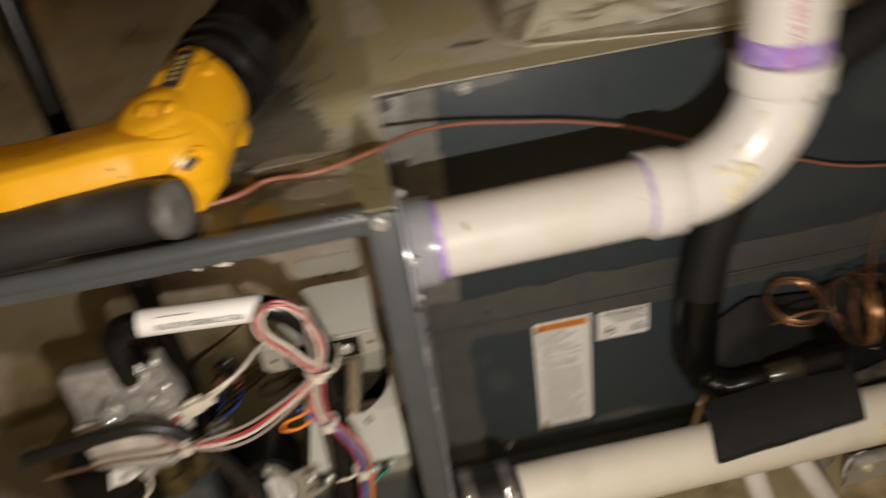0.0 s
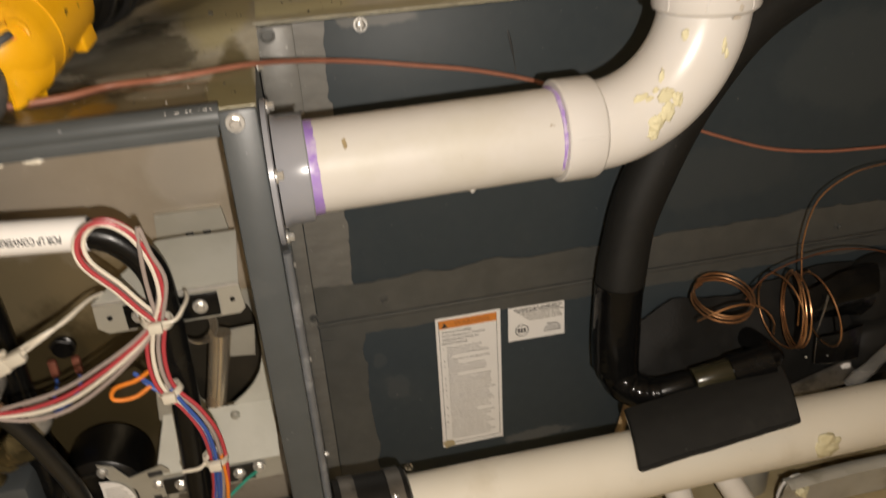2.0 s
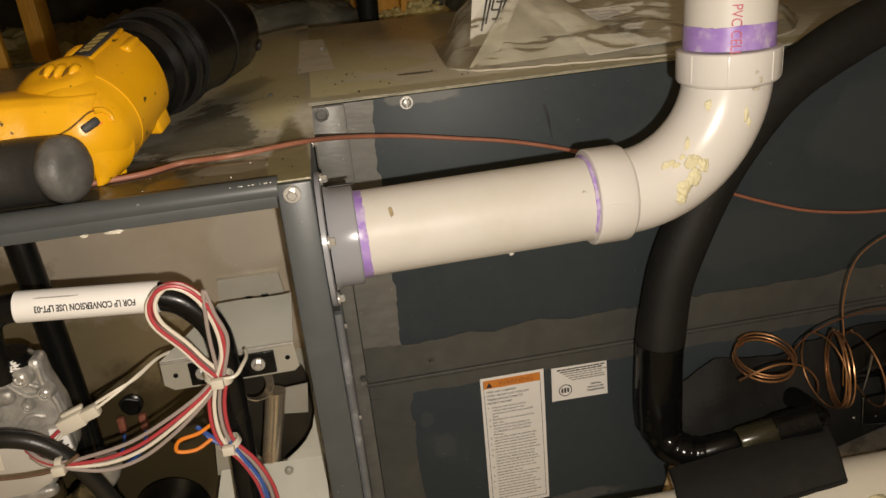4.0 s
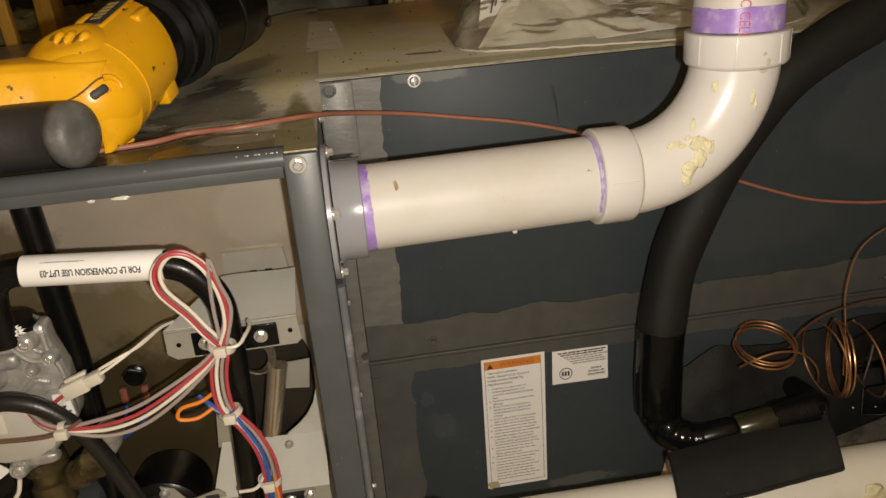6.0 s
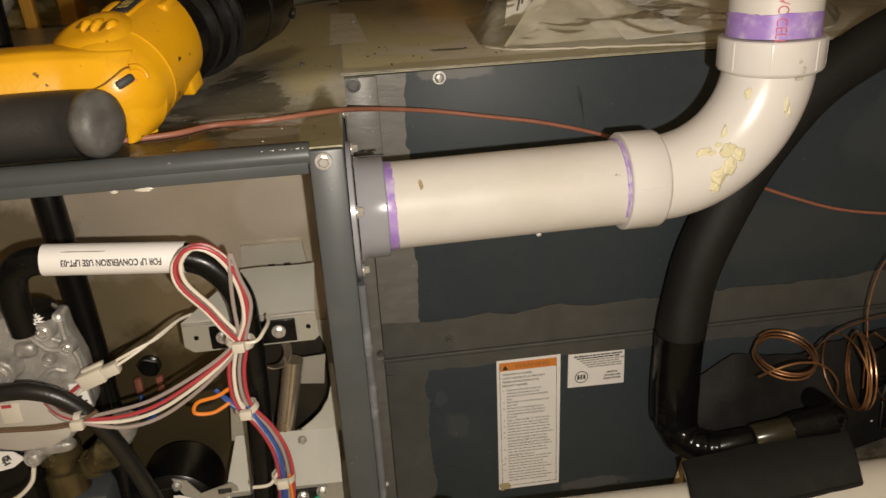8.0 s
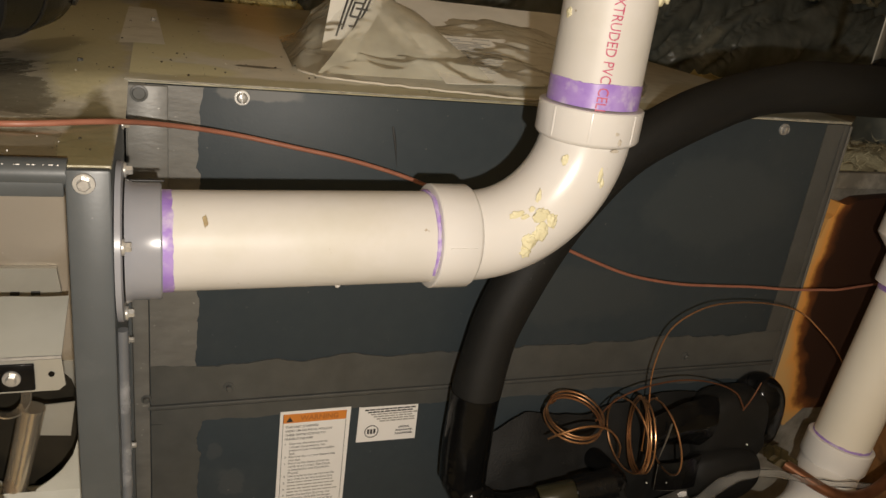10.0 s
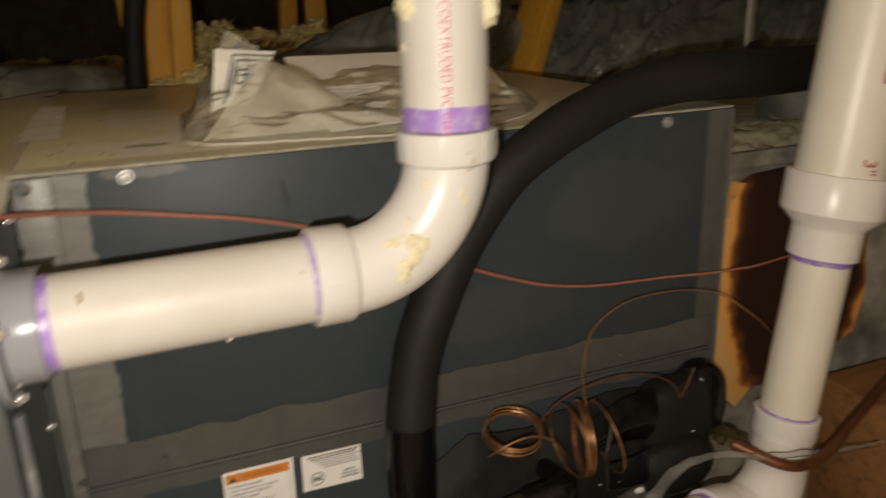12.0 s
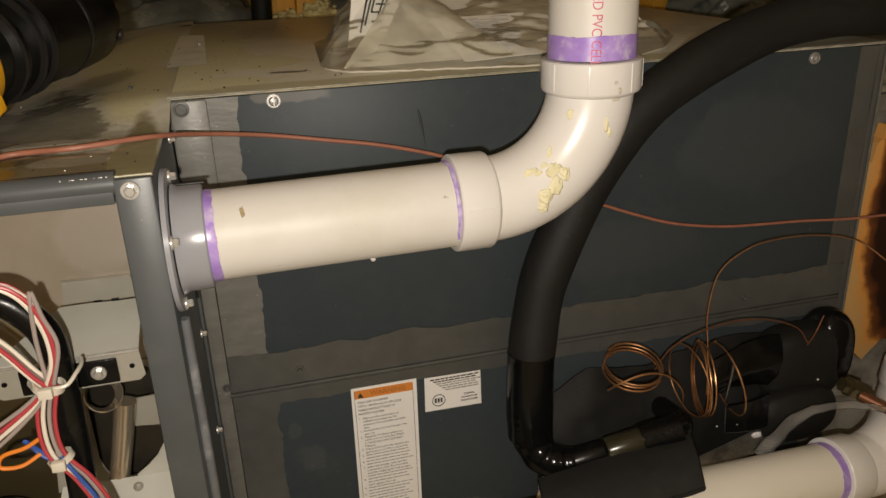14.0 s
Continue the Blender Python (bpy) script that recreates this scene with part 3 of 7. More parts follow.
def furnace():
    f = thing("furnace", (-0.28, 1.05, 0), "slate grey horizontal gas furnace with its burner door taken off", "furnace")
    top = part("top_sheet", box((-0.60, FRONT + 0.004, TF - 0.003), (SIDE, BACK, TF), 0.001), TOP_F, f, "stained, water-marked galvanised top sheet")
    def ramp(u, w):
        k = u * u * (3 - 2 * u)
        x, y = -0.20 + (SIDE + 0.2035) * u, 0.745 + (BACK - 0.75) * w * w
        g = max(0.0, min(1.0, (y - 0.755) / 0.085))
        return (x, y, TF + 0.0003 + (TC - TF + 0.0003) * k * k * g * g * (3 - 2 * g))
    def height(x, y):
        u = max(0.0, min(1.0, (x + 0.20) / (SIDE + 0.2035)))
        g = max(0.0, min(1.0, (y - 0.755) / 0.085))
        return TF + 0.0003 + (TC - TF + 0.0003) * (u * u * (3 - 2 * u)) ** 2 * g * g * (3 - 2 * g)
    for material, label, count, lo, hi, seed in GRIT:
        tagged(part("grit", crumbs(((-0.15, SIDE - 0.002), (0.66, 1.40)), height, count, lo, hi, seed), material, f, label, smooth=0), kind="stuff")
    part("top_flare", sheet(ramp, 24, 60), TOP_F, f, "top sheet dressed up to the coil cabinet", smooth=180)
    part("screw", screw((-0.015, 0.885, TF + 0.0100), (0.2, 0, 1), 0.0034), FILM, top, "dull recessed screw")
    part("side_panel", box((SIDE - 0.003, FRONT + 0.002, 0.0), (SIDE, BACK, TF - 0.0035), 0.001), FRAME, f)
    part("side_panel", box((-0.60, FRONT + 0.002, 0.0), (-0.597, BACK, TF - 0.0035), 0.001), FRAME, f)
    part("back_panel", box((-0.596, BACK - 0.003, 0.0), (SIDE - 0.004, BACK, TF - 0.004)), FRAME, f)
    part("bottom_sheet", box((-0.596, FRONT + 0.002, 0.0), (SIDE - 0.004, BACK - 0.004, 0.003)), FRAME, f)
    # folded front frame: a post with a return lip, and a rolled top rail
    post = box((-0.004, FRONT - 0.002, 0.0), (SIDE, FRONT + 0.004, TF - 0.001), 0.0015)
    add(post, box((-0.0045, FRONT + 0.003, 0.0), (-0.002, FRONT + 0.022, TF - 0.016), 0.0005))
    p = part("post", post, FRAME, f)
    part("screw", screw((0.005, FRONT - 0.002, 0.504), (0, -1, 0), 0.0056), ZINC, p, "shiny hex washer-head screw")
    rail = sweep([(-0.598, FRONT + 0.006, TF - 0.005), (-0.003, FRONT + 0.006, TF - 0.005)], 0.0078, 20)
    add(rail, box((-0.598, FRONT - 0.001, TF - 0.016), (-0.0045, FRONT + 0.003, TF - 0.004), 0.001))
    part("top_rail", rail, FRAME, f, "rolled grey top rail")
    for x, w in ((-0.1045, 0.0045), (-0.122, 0.0022)):
        part("tape_scrap", blob((x, FRONT - 0.0012, TF - 0.0165), (w, 0.0008, 0.0010), 0.7, x * 50, 3), NYLON, f)
    # bead of clear sealant on the end of the rail, its glints painted as white drops
    random.seed(31)
    for k in range(9):
        x = -0.030 + 0.0030 * k + random.uniform(-0.0016, 0.0016)
        part("sealant_glint", blob((x, FRONT + 0.0005, TF + 0.0006), (random.uniform(0.0003, 0.0013), 0.0004, random.uniform(0.0002, 0.0004)), 0.7, k, 2), PAPER, f, smooth=180)
    part("side_trim", sweep([(SIDE + 0.0022, 0.662, 0.408), (SIDE + 0.0024, 0.663, 0.30), (SIDE + 0.0020, 0.664, 0.20), (SIDE + 0.0022, 0.664, 0.06)], 0.0034, 12), mat("glossy_grey_trim", (0.13, 0.135, 0.142), 0.22, 0, (0.10, 0.103, 0.108), 60, 0.8, (0.22, 0.222, 0.228), 25, (0.55, 0.7)), f, "glossy grey rolled side edge")
    # side face folds and screws beside the coil cabinet
    for y in (0.800, 0.812):
        part("fold", box((SIDE, y, 0.05), (SIDE + 0.003, y + 0.004, 0.46), 0.001), FRAME, f)
    for z in (0.335, 0.24, 0.50):
        part("screw", screw((SIDE, 0.786, z), (1, 0, 0), 0.0035), ZINC, f)
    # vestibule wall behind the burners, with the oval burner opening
    part("vestibule_wall", holed([(-0.596, 0.0035), (SIDE - 0.0035, 0.0035), (SIDE - 0.0035, TF - 0.0035), (-0.596, TF - 0.0035)], [(-0.086, 0.204), (-0.011, 0.204), (-0.011, 0.319), (-0.086, 0.319)], 0.787, 0.0018), VEST, f, "smudged bare steel vestibule wall with shade painted in low and left")
    rim = []
    for k in range(24):
        a = math.pi * 2 * k / 24
        rim.append((-0.049 + 0.031 * max(-1, min(1, 1.25 * math.cos(a))), 0.262 + 0.052 * max(-1, min(1, 1.15 * math.sin(a)))))
    plate = holed([(-0.087, 0.203), (-0.010, 0.203), (-0.010, 0.320), (-0.087, 0.320)], rim, 0.7855, 0.0012)
    part("burner_plate", plate, GALV, f, "galvanised plate with a round-cornered opening")
    part("firebox", box((-0.09, 0.80, 0.19), (-0.006, 0.86, 0.33)), DARKMETAL, f, "dark brown block behind the burner opening")
    part("tab", prism([(-0.0425, 0.274), (-0.0215, 0.2715), (-0.0175, 0.300), (-0.0385, 0.299)], 0.7600, 0.7612), GALV, f, "bright steel tab")
    part("upper_clip", prism([(-0.079, 0.3765), (-0.0245, 0.3765), (-0.027, 0.3965), (-0.077, 0.3975)], 0.7815, 0.7865), GALV, f, "bright galvanised clip")
    for x in (-0.054, -0.041):
        part("notch", box((x - 0.003, 0.7805, 0.3765), (x + 0.003, 0.7815, 0.3795), 0.0004), INK, f)

    # upper burner bracket: a flat top shelf, folded lip with holes and a black gasket
    def shelf(u, w):
        x = (-0.073 - 0.039 * w) + (-0.016 - (-0.073 - 0.039 * w)) * u
        return (x, 0.7450 - 0.0550 * w, 0.3915 - 0.0145 * w + 0.0005 * math.sin(6 * u))
    br = sheet(shelf, 8, 6)
    bmesh.ops.solidify(br, geom=br.faces[:], thickness=0.0012)
    bk = part("burner_bracket", br, DULLGALV, f, "bright folded steel burner bracket")
    lip = prism([(-0.112, 0.3765), (-0.016, 0.3765), (-0.0145, 0.3575), (-0.0185, 0.354), (-0.106, 0.354), (-0.1125, 0.359)], 0.6888, 0.6902)
    part("lip", lip, GALV, bk)
    part("fold", sweep([(-0.112, 0.6897, 0.3768), (-0.016, 0.6897, 0.3768)], 0.0013, 10), ZINC, bk, "bright rounded fold")
    part("gasket", box((-0.093, 0.6862, 0.3560), (-0.031, 0.6886, 0.3745), 0.001), TAPE, bk, "black gasket strip")
    for x in (-0.0835, -0.0435):
        part("screw", screw((x, 0.6862, 0.3655), (0, -1, 0), 0.0052), ZINC, bk, "shiny hex washer-head screw")
    for x in (-0.103, -0.022):
        part("hole", lathe([(0, 0.0018), (0.0006, 0.0018)], (x, 0.6885, 0.366), (0, -1, 0), 14), TAPE, bk)

    # lower burner box with its gasket and screws
    lb = sheet(lambda u, w: (-0.100 + 0.087 * u - 0.008 * w * (1 - u), 0.742 - 0.037 * w, 0.240 - 0.003 * u - 0.029 * w), 4, 4)
    bmesh.ops.solidify(lb, geom=lb.faces[:], thickness=0.0012)
    lo = part("burner_box", lb, DULLGALV, f, "bright folded steel lower burner box")
    part("lip", prism([(-0.108, 0.211), (-0.013, 0.209), (-0.013, 0.190), (-0.108, 0.190)], 0.704, 0.7055), GALV, lo)
    part("gasket", box((-0.104, 0.7015, 0.193), (-0.034, 0.7038, 0.208), 0.001), RUBBER, lo, "black gasket strip")
    for x in (-0.091, -0.046, -0.03):
        part("screw", screw((x, 0.7015, 0.2015 + (x > -0.04) * 0.003), (0, -1, 0), 0.005), ZINC, lo, "shiny hex washer-head screw")
    part("side_cover", prism([(-0.104, 0.236), (-0.080, 0.236), (-0.080, 0.285), (-0.098, 0.285)], 0.742, 0.744), GALV, lo)
    arc = [(-0.044, 0.2405), (-0.034, 0.248), (-0.026, 0.256), (-0.0185, 0.268), (-0.0145, 0.282), (-0.0135, 0.302), (-0.0060, 0.302), (-0.0060, 0.2375), (-0.044, 0.2385)]
    part("box_side", prism(arc, 0.7410, 0.7422), DULLGALV, lo, "bright sheet curving round the burner opening")
    part("bump", lathe([(0, 0.004), (0.002, 0.0038), (0.004, 0.002)], (-0.044, 0.735, 0.2335), (0, -1, 0), 16), GALV, lo)

    # heat-tinted burner tube with a flared mouth
    tb = sweep([(-0.0440, 0.752, 0.303), (-0.050, 0.751, 0.275), (-0.0615, 0.748, 0.226)], lambda t: 0.0088 - 0.0008 * t, 24)
    bt = part("burner_tube", tb, TUBE, f, "heat-tinted copper-brown burner tube")
    part("flare", lathe([(0, 0.0105), (0.003, 0.0130), (0.010, 0.0148), (0.0105, 0.0138), (0.003, 0.0115)], (-0.0615, 0.757, 0.309), (0.35, -0.70, 0.45), 28, True), TUBE, bt)
    part("flare", lathe([(0, 0.0085), (0.002, 0.0100), (0.005, 0.0112), (0.0056, 0.0104), (0.002, 0.0085)], (-0.0600, 0.748, 0.234), (0.25, -0.15, -1), 28, True), TUBE, bt)

    # floor tray and grey sill below the burners
    part("sill", box((-0.30, 0.69, 0.085), (-0.006, 0.785, 0.09), 0.001), FRAME, f)
    return f


furnace()


def gas_train():
    """Black manifold pipe with its sleeve, the gas valve and the black pipe behind."""
    g = thing("gas_manifold", (-0.15, 0.66, 0.25), "glossy black gas manifold pipe with a white printed sleeve", "gas pipe")
    run = [Vector((-0.1815, 0.66, 0.4488)) + Vector((0.0868, 0, -0.0072)) * k for k in (-0.02, 0.05, 0.25, 0.5, 0.75, 0.95, 1.02)]
    part("pipe", sweep([(-0.2075, 0.668, 0.395), (-0.2080, 0.666, 0.420), (-0.2035, 0.662, 0.438), (-0.194, 0.660, 0.447), *run, (-0.078, 0.66, 0.434),
                        (-0.064, 0.66, 0.414), (-0.061, 0.661, 0.385), (-0.064, 0.664, 0.30), (-0.071, 0.670, 0.22), (-0.076, 0.674, 0.12)], 0.0096, 24), BLACKPIPE, g)
    sl = part("sleeve", lathe([(0, 0.0104), (0.0882, 0.0104)], (-0.1805, 0.66, 0.4487), (0.0868, 0, -0.0072), 32), PAPER, g, "white printed paper sleeve")
    t = turned(lettering("FOR LP CONVERSION USE LPT-03", 0.0060, 0.00016), Matrix.Rotation(math.pi, 4, "Z") @ Matrix.Diagonal((0.69, 1, 1, 1)))
    part("lettering", wrap(t, (-0.1365, 0.66, 0.4450), (0.0868, 0, -0.0072), (0.10, -0.93, 0.16), 0.0103), INK, sl)
    for dx in (0.010, 0.013):
        line = box((-0.012, -0.0002, 0), (0.012, 0.0002, 0.0002))
        part("small_print", wrap(line, (-0.165 + dx, 0.66, 0.4472), (0.0868, 0, -0.0072), (0, -0.8, 0.8), 0.0103), GREYINK, sl)
    g2 = thing("gas_pipe", (-0.215, 0.74, 0.2), "black gas supply pipe running down the vestibule", "gas pipe")
    part("pipe", sweep([(-0.2040, 0.745, 0.494), (-0.2010, 0.742, 0.465), (-0.1975, 0.74, 0.40), (-0.195, 0.738, 0.345), (-0.194, 0.736, 0.29), (-0.192, 0.73, 0.09)], 0.0105, 20), BLACKPIPE, g2)

    v = thing("gas_valve", (-0.225, 0.69, 0.28), "cast aluminium gas valve with barcode stickers", "gas valve")
    shell = prism([(-0.262, 0.404), (-0.184, 0.404), (-0.1835, 0.391), (-0.1775, 0.367), (-0.1770, 0.331), (-0.193, 0.310), (-0.209, 0.293), (-0.222, 0.287), (-0.240, 0.293), (-0.264, 0.304)], 0.672, 0.690)
    bmesh.ops.bevel(shell, geom=shell.edges[:], offset=0.004, segments=3, affect="EDGES", profile=0.5)
    part("body", shell, CAST, v)
    flat = prism([(-0.264, 0.3590), (-0.236, 0.3580), (-0.212, 0.3555), (-0.203, 0.348), (-0.2005, 0.326), (-0.1935, 0.318), (-0.198, 0.309), (-0.212, 0.302), (-0.234, 0.301), (-0.264, 0.310)], 0.666, 0.674)
    bmesh.ops.bevel(flat, geom=flat.edges[:], offset=0.002, segments=2, affect="EDGES", profile=0.5)
    part("cover_plate", flat, mat("pale_valve_cover", (0.50, 0.47, 0.42), 0.45, 0.1, (0.45, 0.42, 0.37), 40, 0.7, (0.36, 0.33, 0.28), 14, (0.55, 0.75)), v, "smooth pale cover plate")
    part("neck", lathe([(0, 0.0165), (0.004, 0.017), (0.009, 0.0165), (0.012, 0.0135)], (-0.206, 0.680, 0.396), (0.03, -0.05, 1), 24), BLACKPIPE, v, "dark threaded neck")
    dope = lathe([(0, 0.0172), (0.0015, 0.0180), (0.0035, 0.0168)], (-0.2065, 0.6805, 0.3945), (0.03, -0.05, 1), 40, True)
    for q in dope.verts:
        q.co.z += 0.0016 * noise.noise(q.co * 260)
    part("thread_sealant", dope, PAPER, v, "ring of white pipe dope")
    part("thread_sealant", blob((-0.2045, 0.6660, 0.4035), (0.0075, 0.0028, 0.0042), 0.9, 5, 4, 30), PAPER, v, "smear of white pipe dope")
    for x, z, r, h in ((-0.2275, 0.3700, 0.0098, 0.014), (-0.1985, 0.3715, 0.0040, 0.004), (-0.196, 0.3945, 0.0068, 0.006), (-0.2270, 0.2945, 0.0066, 0.006), (-0.2140, 0.3965, 0.0050, 0.003), (-0.1845, 0.3800, 0.0052, 0.004)):
        k = part("boss", lathe([(-0.002, r * 1.25), (0.002, r * 1.08), (h, r), (h + 0.0015, r * 0.86), (h + 0.0012, r * 0.70)], (x, 0.671, z), (0.03, -1, 0.03), 24), CAST, v)
        part("screw", lathe([(h, r * 0.62), (h + 0.0022, r * 0.60), (h + 0.0028, r * 0.42), (h + 0.0018, r * 0.30)], (x, 0.671, z), (0.03, -1, 0.03), 16), ZINC, k)
    part("seam", sweep([(-0.262, 0.6668, 0.3605), (-0.236, 0.6668, 0.3595), (-0.2115, 0.6668, 0.3572), (-0.2020, 0.6668, 0.3490), (-0.1992, 0.6668, 0.3260)], 0.0009, 6), INK, v, "dark joint round the cover plate")
    win = part("window", box((-0.2385, 0.6645, 0.3265), (-0.2250, 0.6662, 0.3425), 0.0006), NYLON, v, "small clear window with a red mark")
    part("mark", box((-0.2365, 0.6640, 0.3395), (-0.2300, 0.6645, 0.3420)), RED, win)
    part("socket", padded((-0.2125, 0.672, 0.3800), (0.0075, 0.0055, 0.0060), 0.7, 12, 0.05), CAST, v)
    part("lower_flange", padded((-0.213, 0.672, 0.2990), (0.0150, 0.0060, 0.0050), 0.7, 14, 0.05), CAST, v)
    part("black_base", box((-0.300, 0.6690, 0.235), (-0.2330, 0.735, 0.3010), 0.006), BLACKPIPE, v, "glossy black lower body")
    part("lead", sweep([(-0.2275, 0.664, 0.2880), (-0.2310, 0.662, 0.2770), (-0.2420, 0.660, 0.2670), (-0.2600, 0.660, 0.2600), (-0.29, 0.662, 0.256)], 0.0016, 8), WHITEW, v, "thin beige wire")
    for pts in ([(-0.209, 0.3905), (-0.199, 0.379), (-0.188, 0.377)], [(-0.203, 0.402), (-0.195, 0.388), (-0.181, 0.380)], [(-0.240, 0.352), (-0.215, 0.352), (-0.200, 0.362), (-0.190, 0.360)], [(-0.250, 0.395), (-0.236, 0.388), (-0.232, 0.378)], [(-0.186, 0.398), (-0.1855, 0.385), (-0.1805, 0.369), (-0.1800, 0.352)]):
        part("rib", sweep([(x, 0.6715, z) for x, z in pts], 0.0022, 8), CAST, v)
    for i, (poly, cx, cz, tilt) in enumerate((([(-0.1895, 0.352), (-0.1790, 0.352), (-0.1772, 0.335), (-0.1845, 0.3295), (-0.1895, 0.338)], -0.1835, 0.340, -0.3), ([(-0.256, 0.3035), (-0.240, 0.3005), (-0.2335, 0.294), (-0.243, 0.2875), (-0.262, 0.284)], -0.246, 0.2945, -0.35))):
        st = part("sticker", prism(poly, 0.6655, 0.6665) if i == 0 else prism(poly, 0.6675, 0.6685), PAPER, v, "white sticker with code marks")
        random.seed(70 + i)
        m = Matrix.Translation((cx, (0.6653, 0.6673)[i], cz)) @ Matrix.Rotation(tilt, 4, "Y")
        for gx in range(6):
            for gz in range(6):
                if random.random() < 0.5:
                    part("code_mark", turned(box((-0.0036 + 0.0012 * gx, -0.0002, -0.0036 + 0.0012 * gz), (-0.0024 + 0.0012 * gx, 0, -0.0024 + 0.0012 * gz)), m), INK, st, smooth=0)
    part("backing", box((-0.194, 0.6668, 0.330), (-0.177, 0.673, 0.353), 0.001), CAST, v)
    part("union", lathe([(0, 0.013), (0.010, 0.013), (0.011, 0.016), (0.020, 0.0165), (0.022, 0.013), (0.03, 0.0125), (0.031, 0.016), (0.05, 0.016)], (-0.224, 0.70, 0.292), (0.05, -0.1, -1), 20), BRASS, v, "grimy brass union")
    part("outlet", lathe([(0, 0.009), (0.006, 0.0115), (0.010, 0.0115), (0.011, 0.009), (0.020, 0.009), (0.021, 0.0125), (0.030, 0.0125), (0.031, 0.008)], (-0.205, 0.692, 0.262), (0.75, -0.25, 0.55), 20), BRASS, v, "small brass outlet fitting")
    part("elbow", sweep([(-0.19, 0.70, 0.272), (-0.175, 0.698, 0.285), (-0.168, 0.696, 0.30)], 0.010, 16), CAST, v)


gas_train()


DARKREDW = mat("dark_red_wire", (0.30, 0.03, 0.035), 0.36, 0, (0.24, 0.025, 0.03), 60, 0.6)


def wire(parent, name, pts, material, r=0.00138):
    return part(name, sweep(pts, r, 8, 6), material, parent)


def harness():
    h = thing("wire_harness", (-0.08, 0.64, 0.35), "looped bundle of red, white and grey wires held by nylon ties", "wiring")
    # one tied bundle: a big loop over the manifold, then left to the valve and down to the inducer
    loop = [(-0.066, 0.644, 0.387), (-0.0725, 0.643, 0.397), (-0.081, 0.642, 0.412), (-0.0935, 0.640, 0.431), (-0.0945, 0.640, 0.445), (-0.086, 0.640, 0.4545), (-0.074, 0.641, 0.4535), (-0.0635, 0.642, 0.442), (-0.0575, 0.643, 0.422), (-0.0575, 0.643, 0.402), (-0.064, 0.644, 0.386)]
    left = [(-0.064, 0.644, 0.384), (-0.079, 0.643, 0.370), (-0.103, 0.642, 0.354), (-0.129, 0.641, 0.341), (-0.154, 0.641, 0.336), (-0.178, 0.642, 0.3375), (-0.192, 0.646, 0.341), (-0.203, 0.655, 0.345)]
    down = [(-0.064, 0.644, 0.384), (-0.070, 0.643, 0.36), (-0.069, 0.642, 0.336), (-0.057, 0.642, 0.315), (-0.049, 0.643, 0.29), (-0.049, 0.646, 0.26), (-0.056, 0.652, 0.22), (-0.072, 0.66, 0.17), (-0.085, 0.67, 0.12)]
    for i, m in enumerate((WHITEW, DARKREDW, GREYW, WHITEW, RED)):
        a = 2 * math.pi * i / 5
        o = Vector((0.0020 * math.cos(a), 0.0022 * math.sin(a), 0.0016 * math.sin(a + 0.6)))
        k = 1 + 0.022 * (i - 2)
        c = Vector((-0.072, 0.642, 0.42))
        wire(h, "wire", [c + (Vector(p) - c) * k + o for p in loop], m)
    for i, m in enumerate((GREYW, RED, WHITEW, GREYW)):
        o = Vector((0.001 * i, -0.001 * (i % 2), 0.0048 - 0.0036 * i))
        wire(h, "wire", [Vector(p) + o * (0.35, 0.6, 1.0, 1.25, 1.2, 0.4, 0.5, 0.8)[j] for j, p in enumerate(left)], m)
    for i, m in enumerate((RED, WHITEW, GREYW, RED)):
        o = Vector((-0.005 + 0.0034 * i, -0.0012 * (i % 2), 0.0))
        wire(h, "wire", [Vector(p) + o for p in down], m)
    for i, m in enumerate((BLUEW, BLUEW)):
        wire(h, "wire", [(-0.088 + 0.001 * i, 0.650, 0.344), (-0.078, 0.645, 0.337 - 0.003 * i), (-0.066, 0.643, 0.325), (-0.056, 0.643, 0.30), (-0.053 + 0.003 * i, 0.646, 0.262), (-0.06 + 0.004 * i, 0.652, 0.22), (-0.078, 0.662, 0.165)], m)
    wire(h, "wire", [(-0.078, 0.645, 0.336), (-0.090, 0.642, 0.331), (-0.102, 0.641, 0.333), (-0.099, 0.641, 0.341), (-0.086, 0.643, 0.343), (-0.078, 0.648, 0.345)], ORANGEW)
    wire(h, "wire", [(-0.046, 0.644, 0.27), (-0.047, 0.647, 0.24), (-0.055, 0.653, 0.20), (-0.066, 0.66, 0.165)], ORANGEW)
    wire(h, "wire", [(-0.064, 0.643, 0.388), (-0.0635, 0.640, 0.42), (-0.0605, 0.640, 0.449), (-0.057, 0.640, 0.432), (-0.0525, 0.640, 0.412), (-0.060, 0.641, 0.386)], GREYW)
    wire(h, "wire", [(-0.031, 0.6985, 0.203), (-0.042, 0.695, 0.198), (-0.058, 0.688, 0.1885), (-0.077, 0.68, 0.172), (-0.09, 0.675, 0.15)], GREENW, 0.0012)
    wire(h, "wire", [(-0.165, 0.641, 0.3435), (-0.180, 0.640, 0.3365), (-0.20, 0.642, 0.3335), (-0.24, 0.645, 0.334), (-0.29, 0.645, 0.332)], BROWNW)
    for p, ax, r in (((-0.064, 0.644, 0.384), (0.3, 0, 1), 0.0085), ((-0.067, 0.643, 0.331), (-0.4, 0, 1), 0.007), ((-0.05, 0.645, 0.268), (0.05, 0, 1), 0.0075), ((-0.178, 0.642, 0.3375), (1, 0, 0.1), 0.0048)):
        t = part("tie", lathe([(-0.0022, r), (-0.0022, r + 0.0012), (0.0022, r + 0.0012), (0.0022, r)], p, ax, 24, True), NYLON, h, "translucent nylon cable tie")
        q = Vector(p) + Vector((0, -r - 0.002, 0))
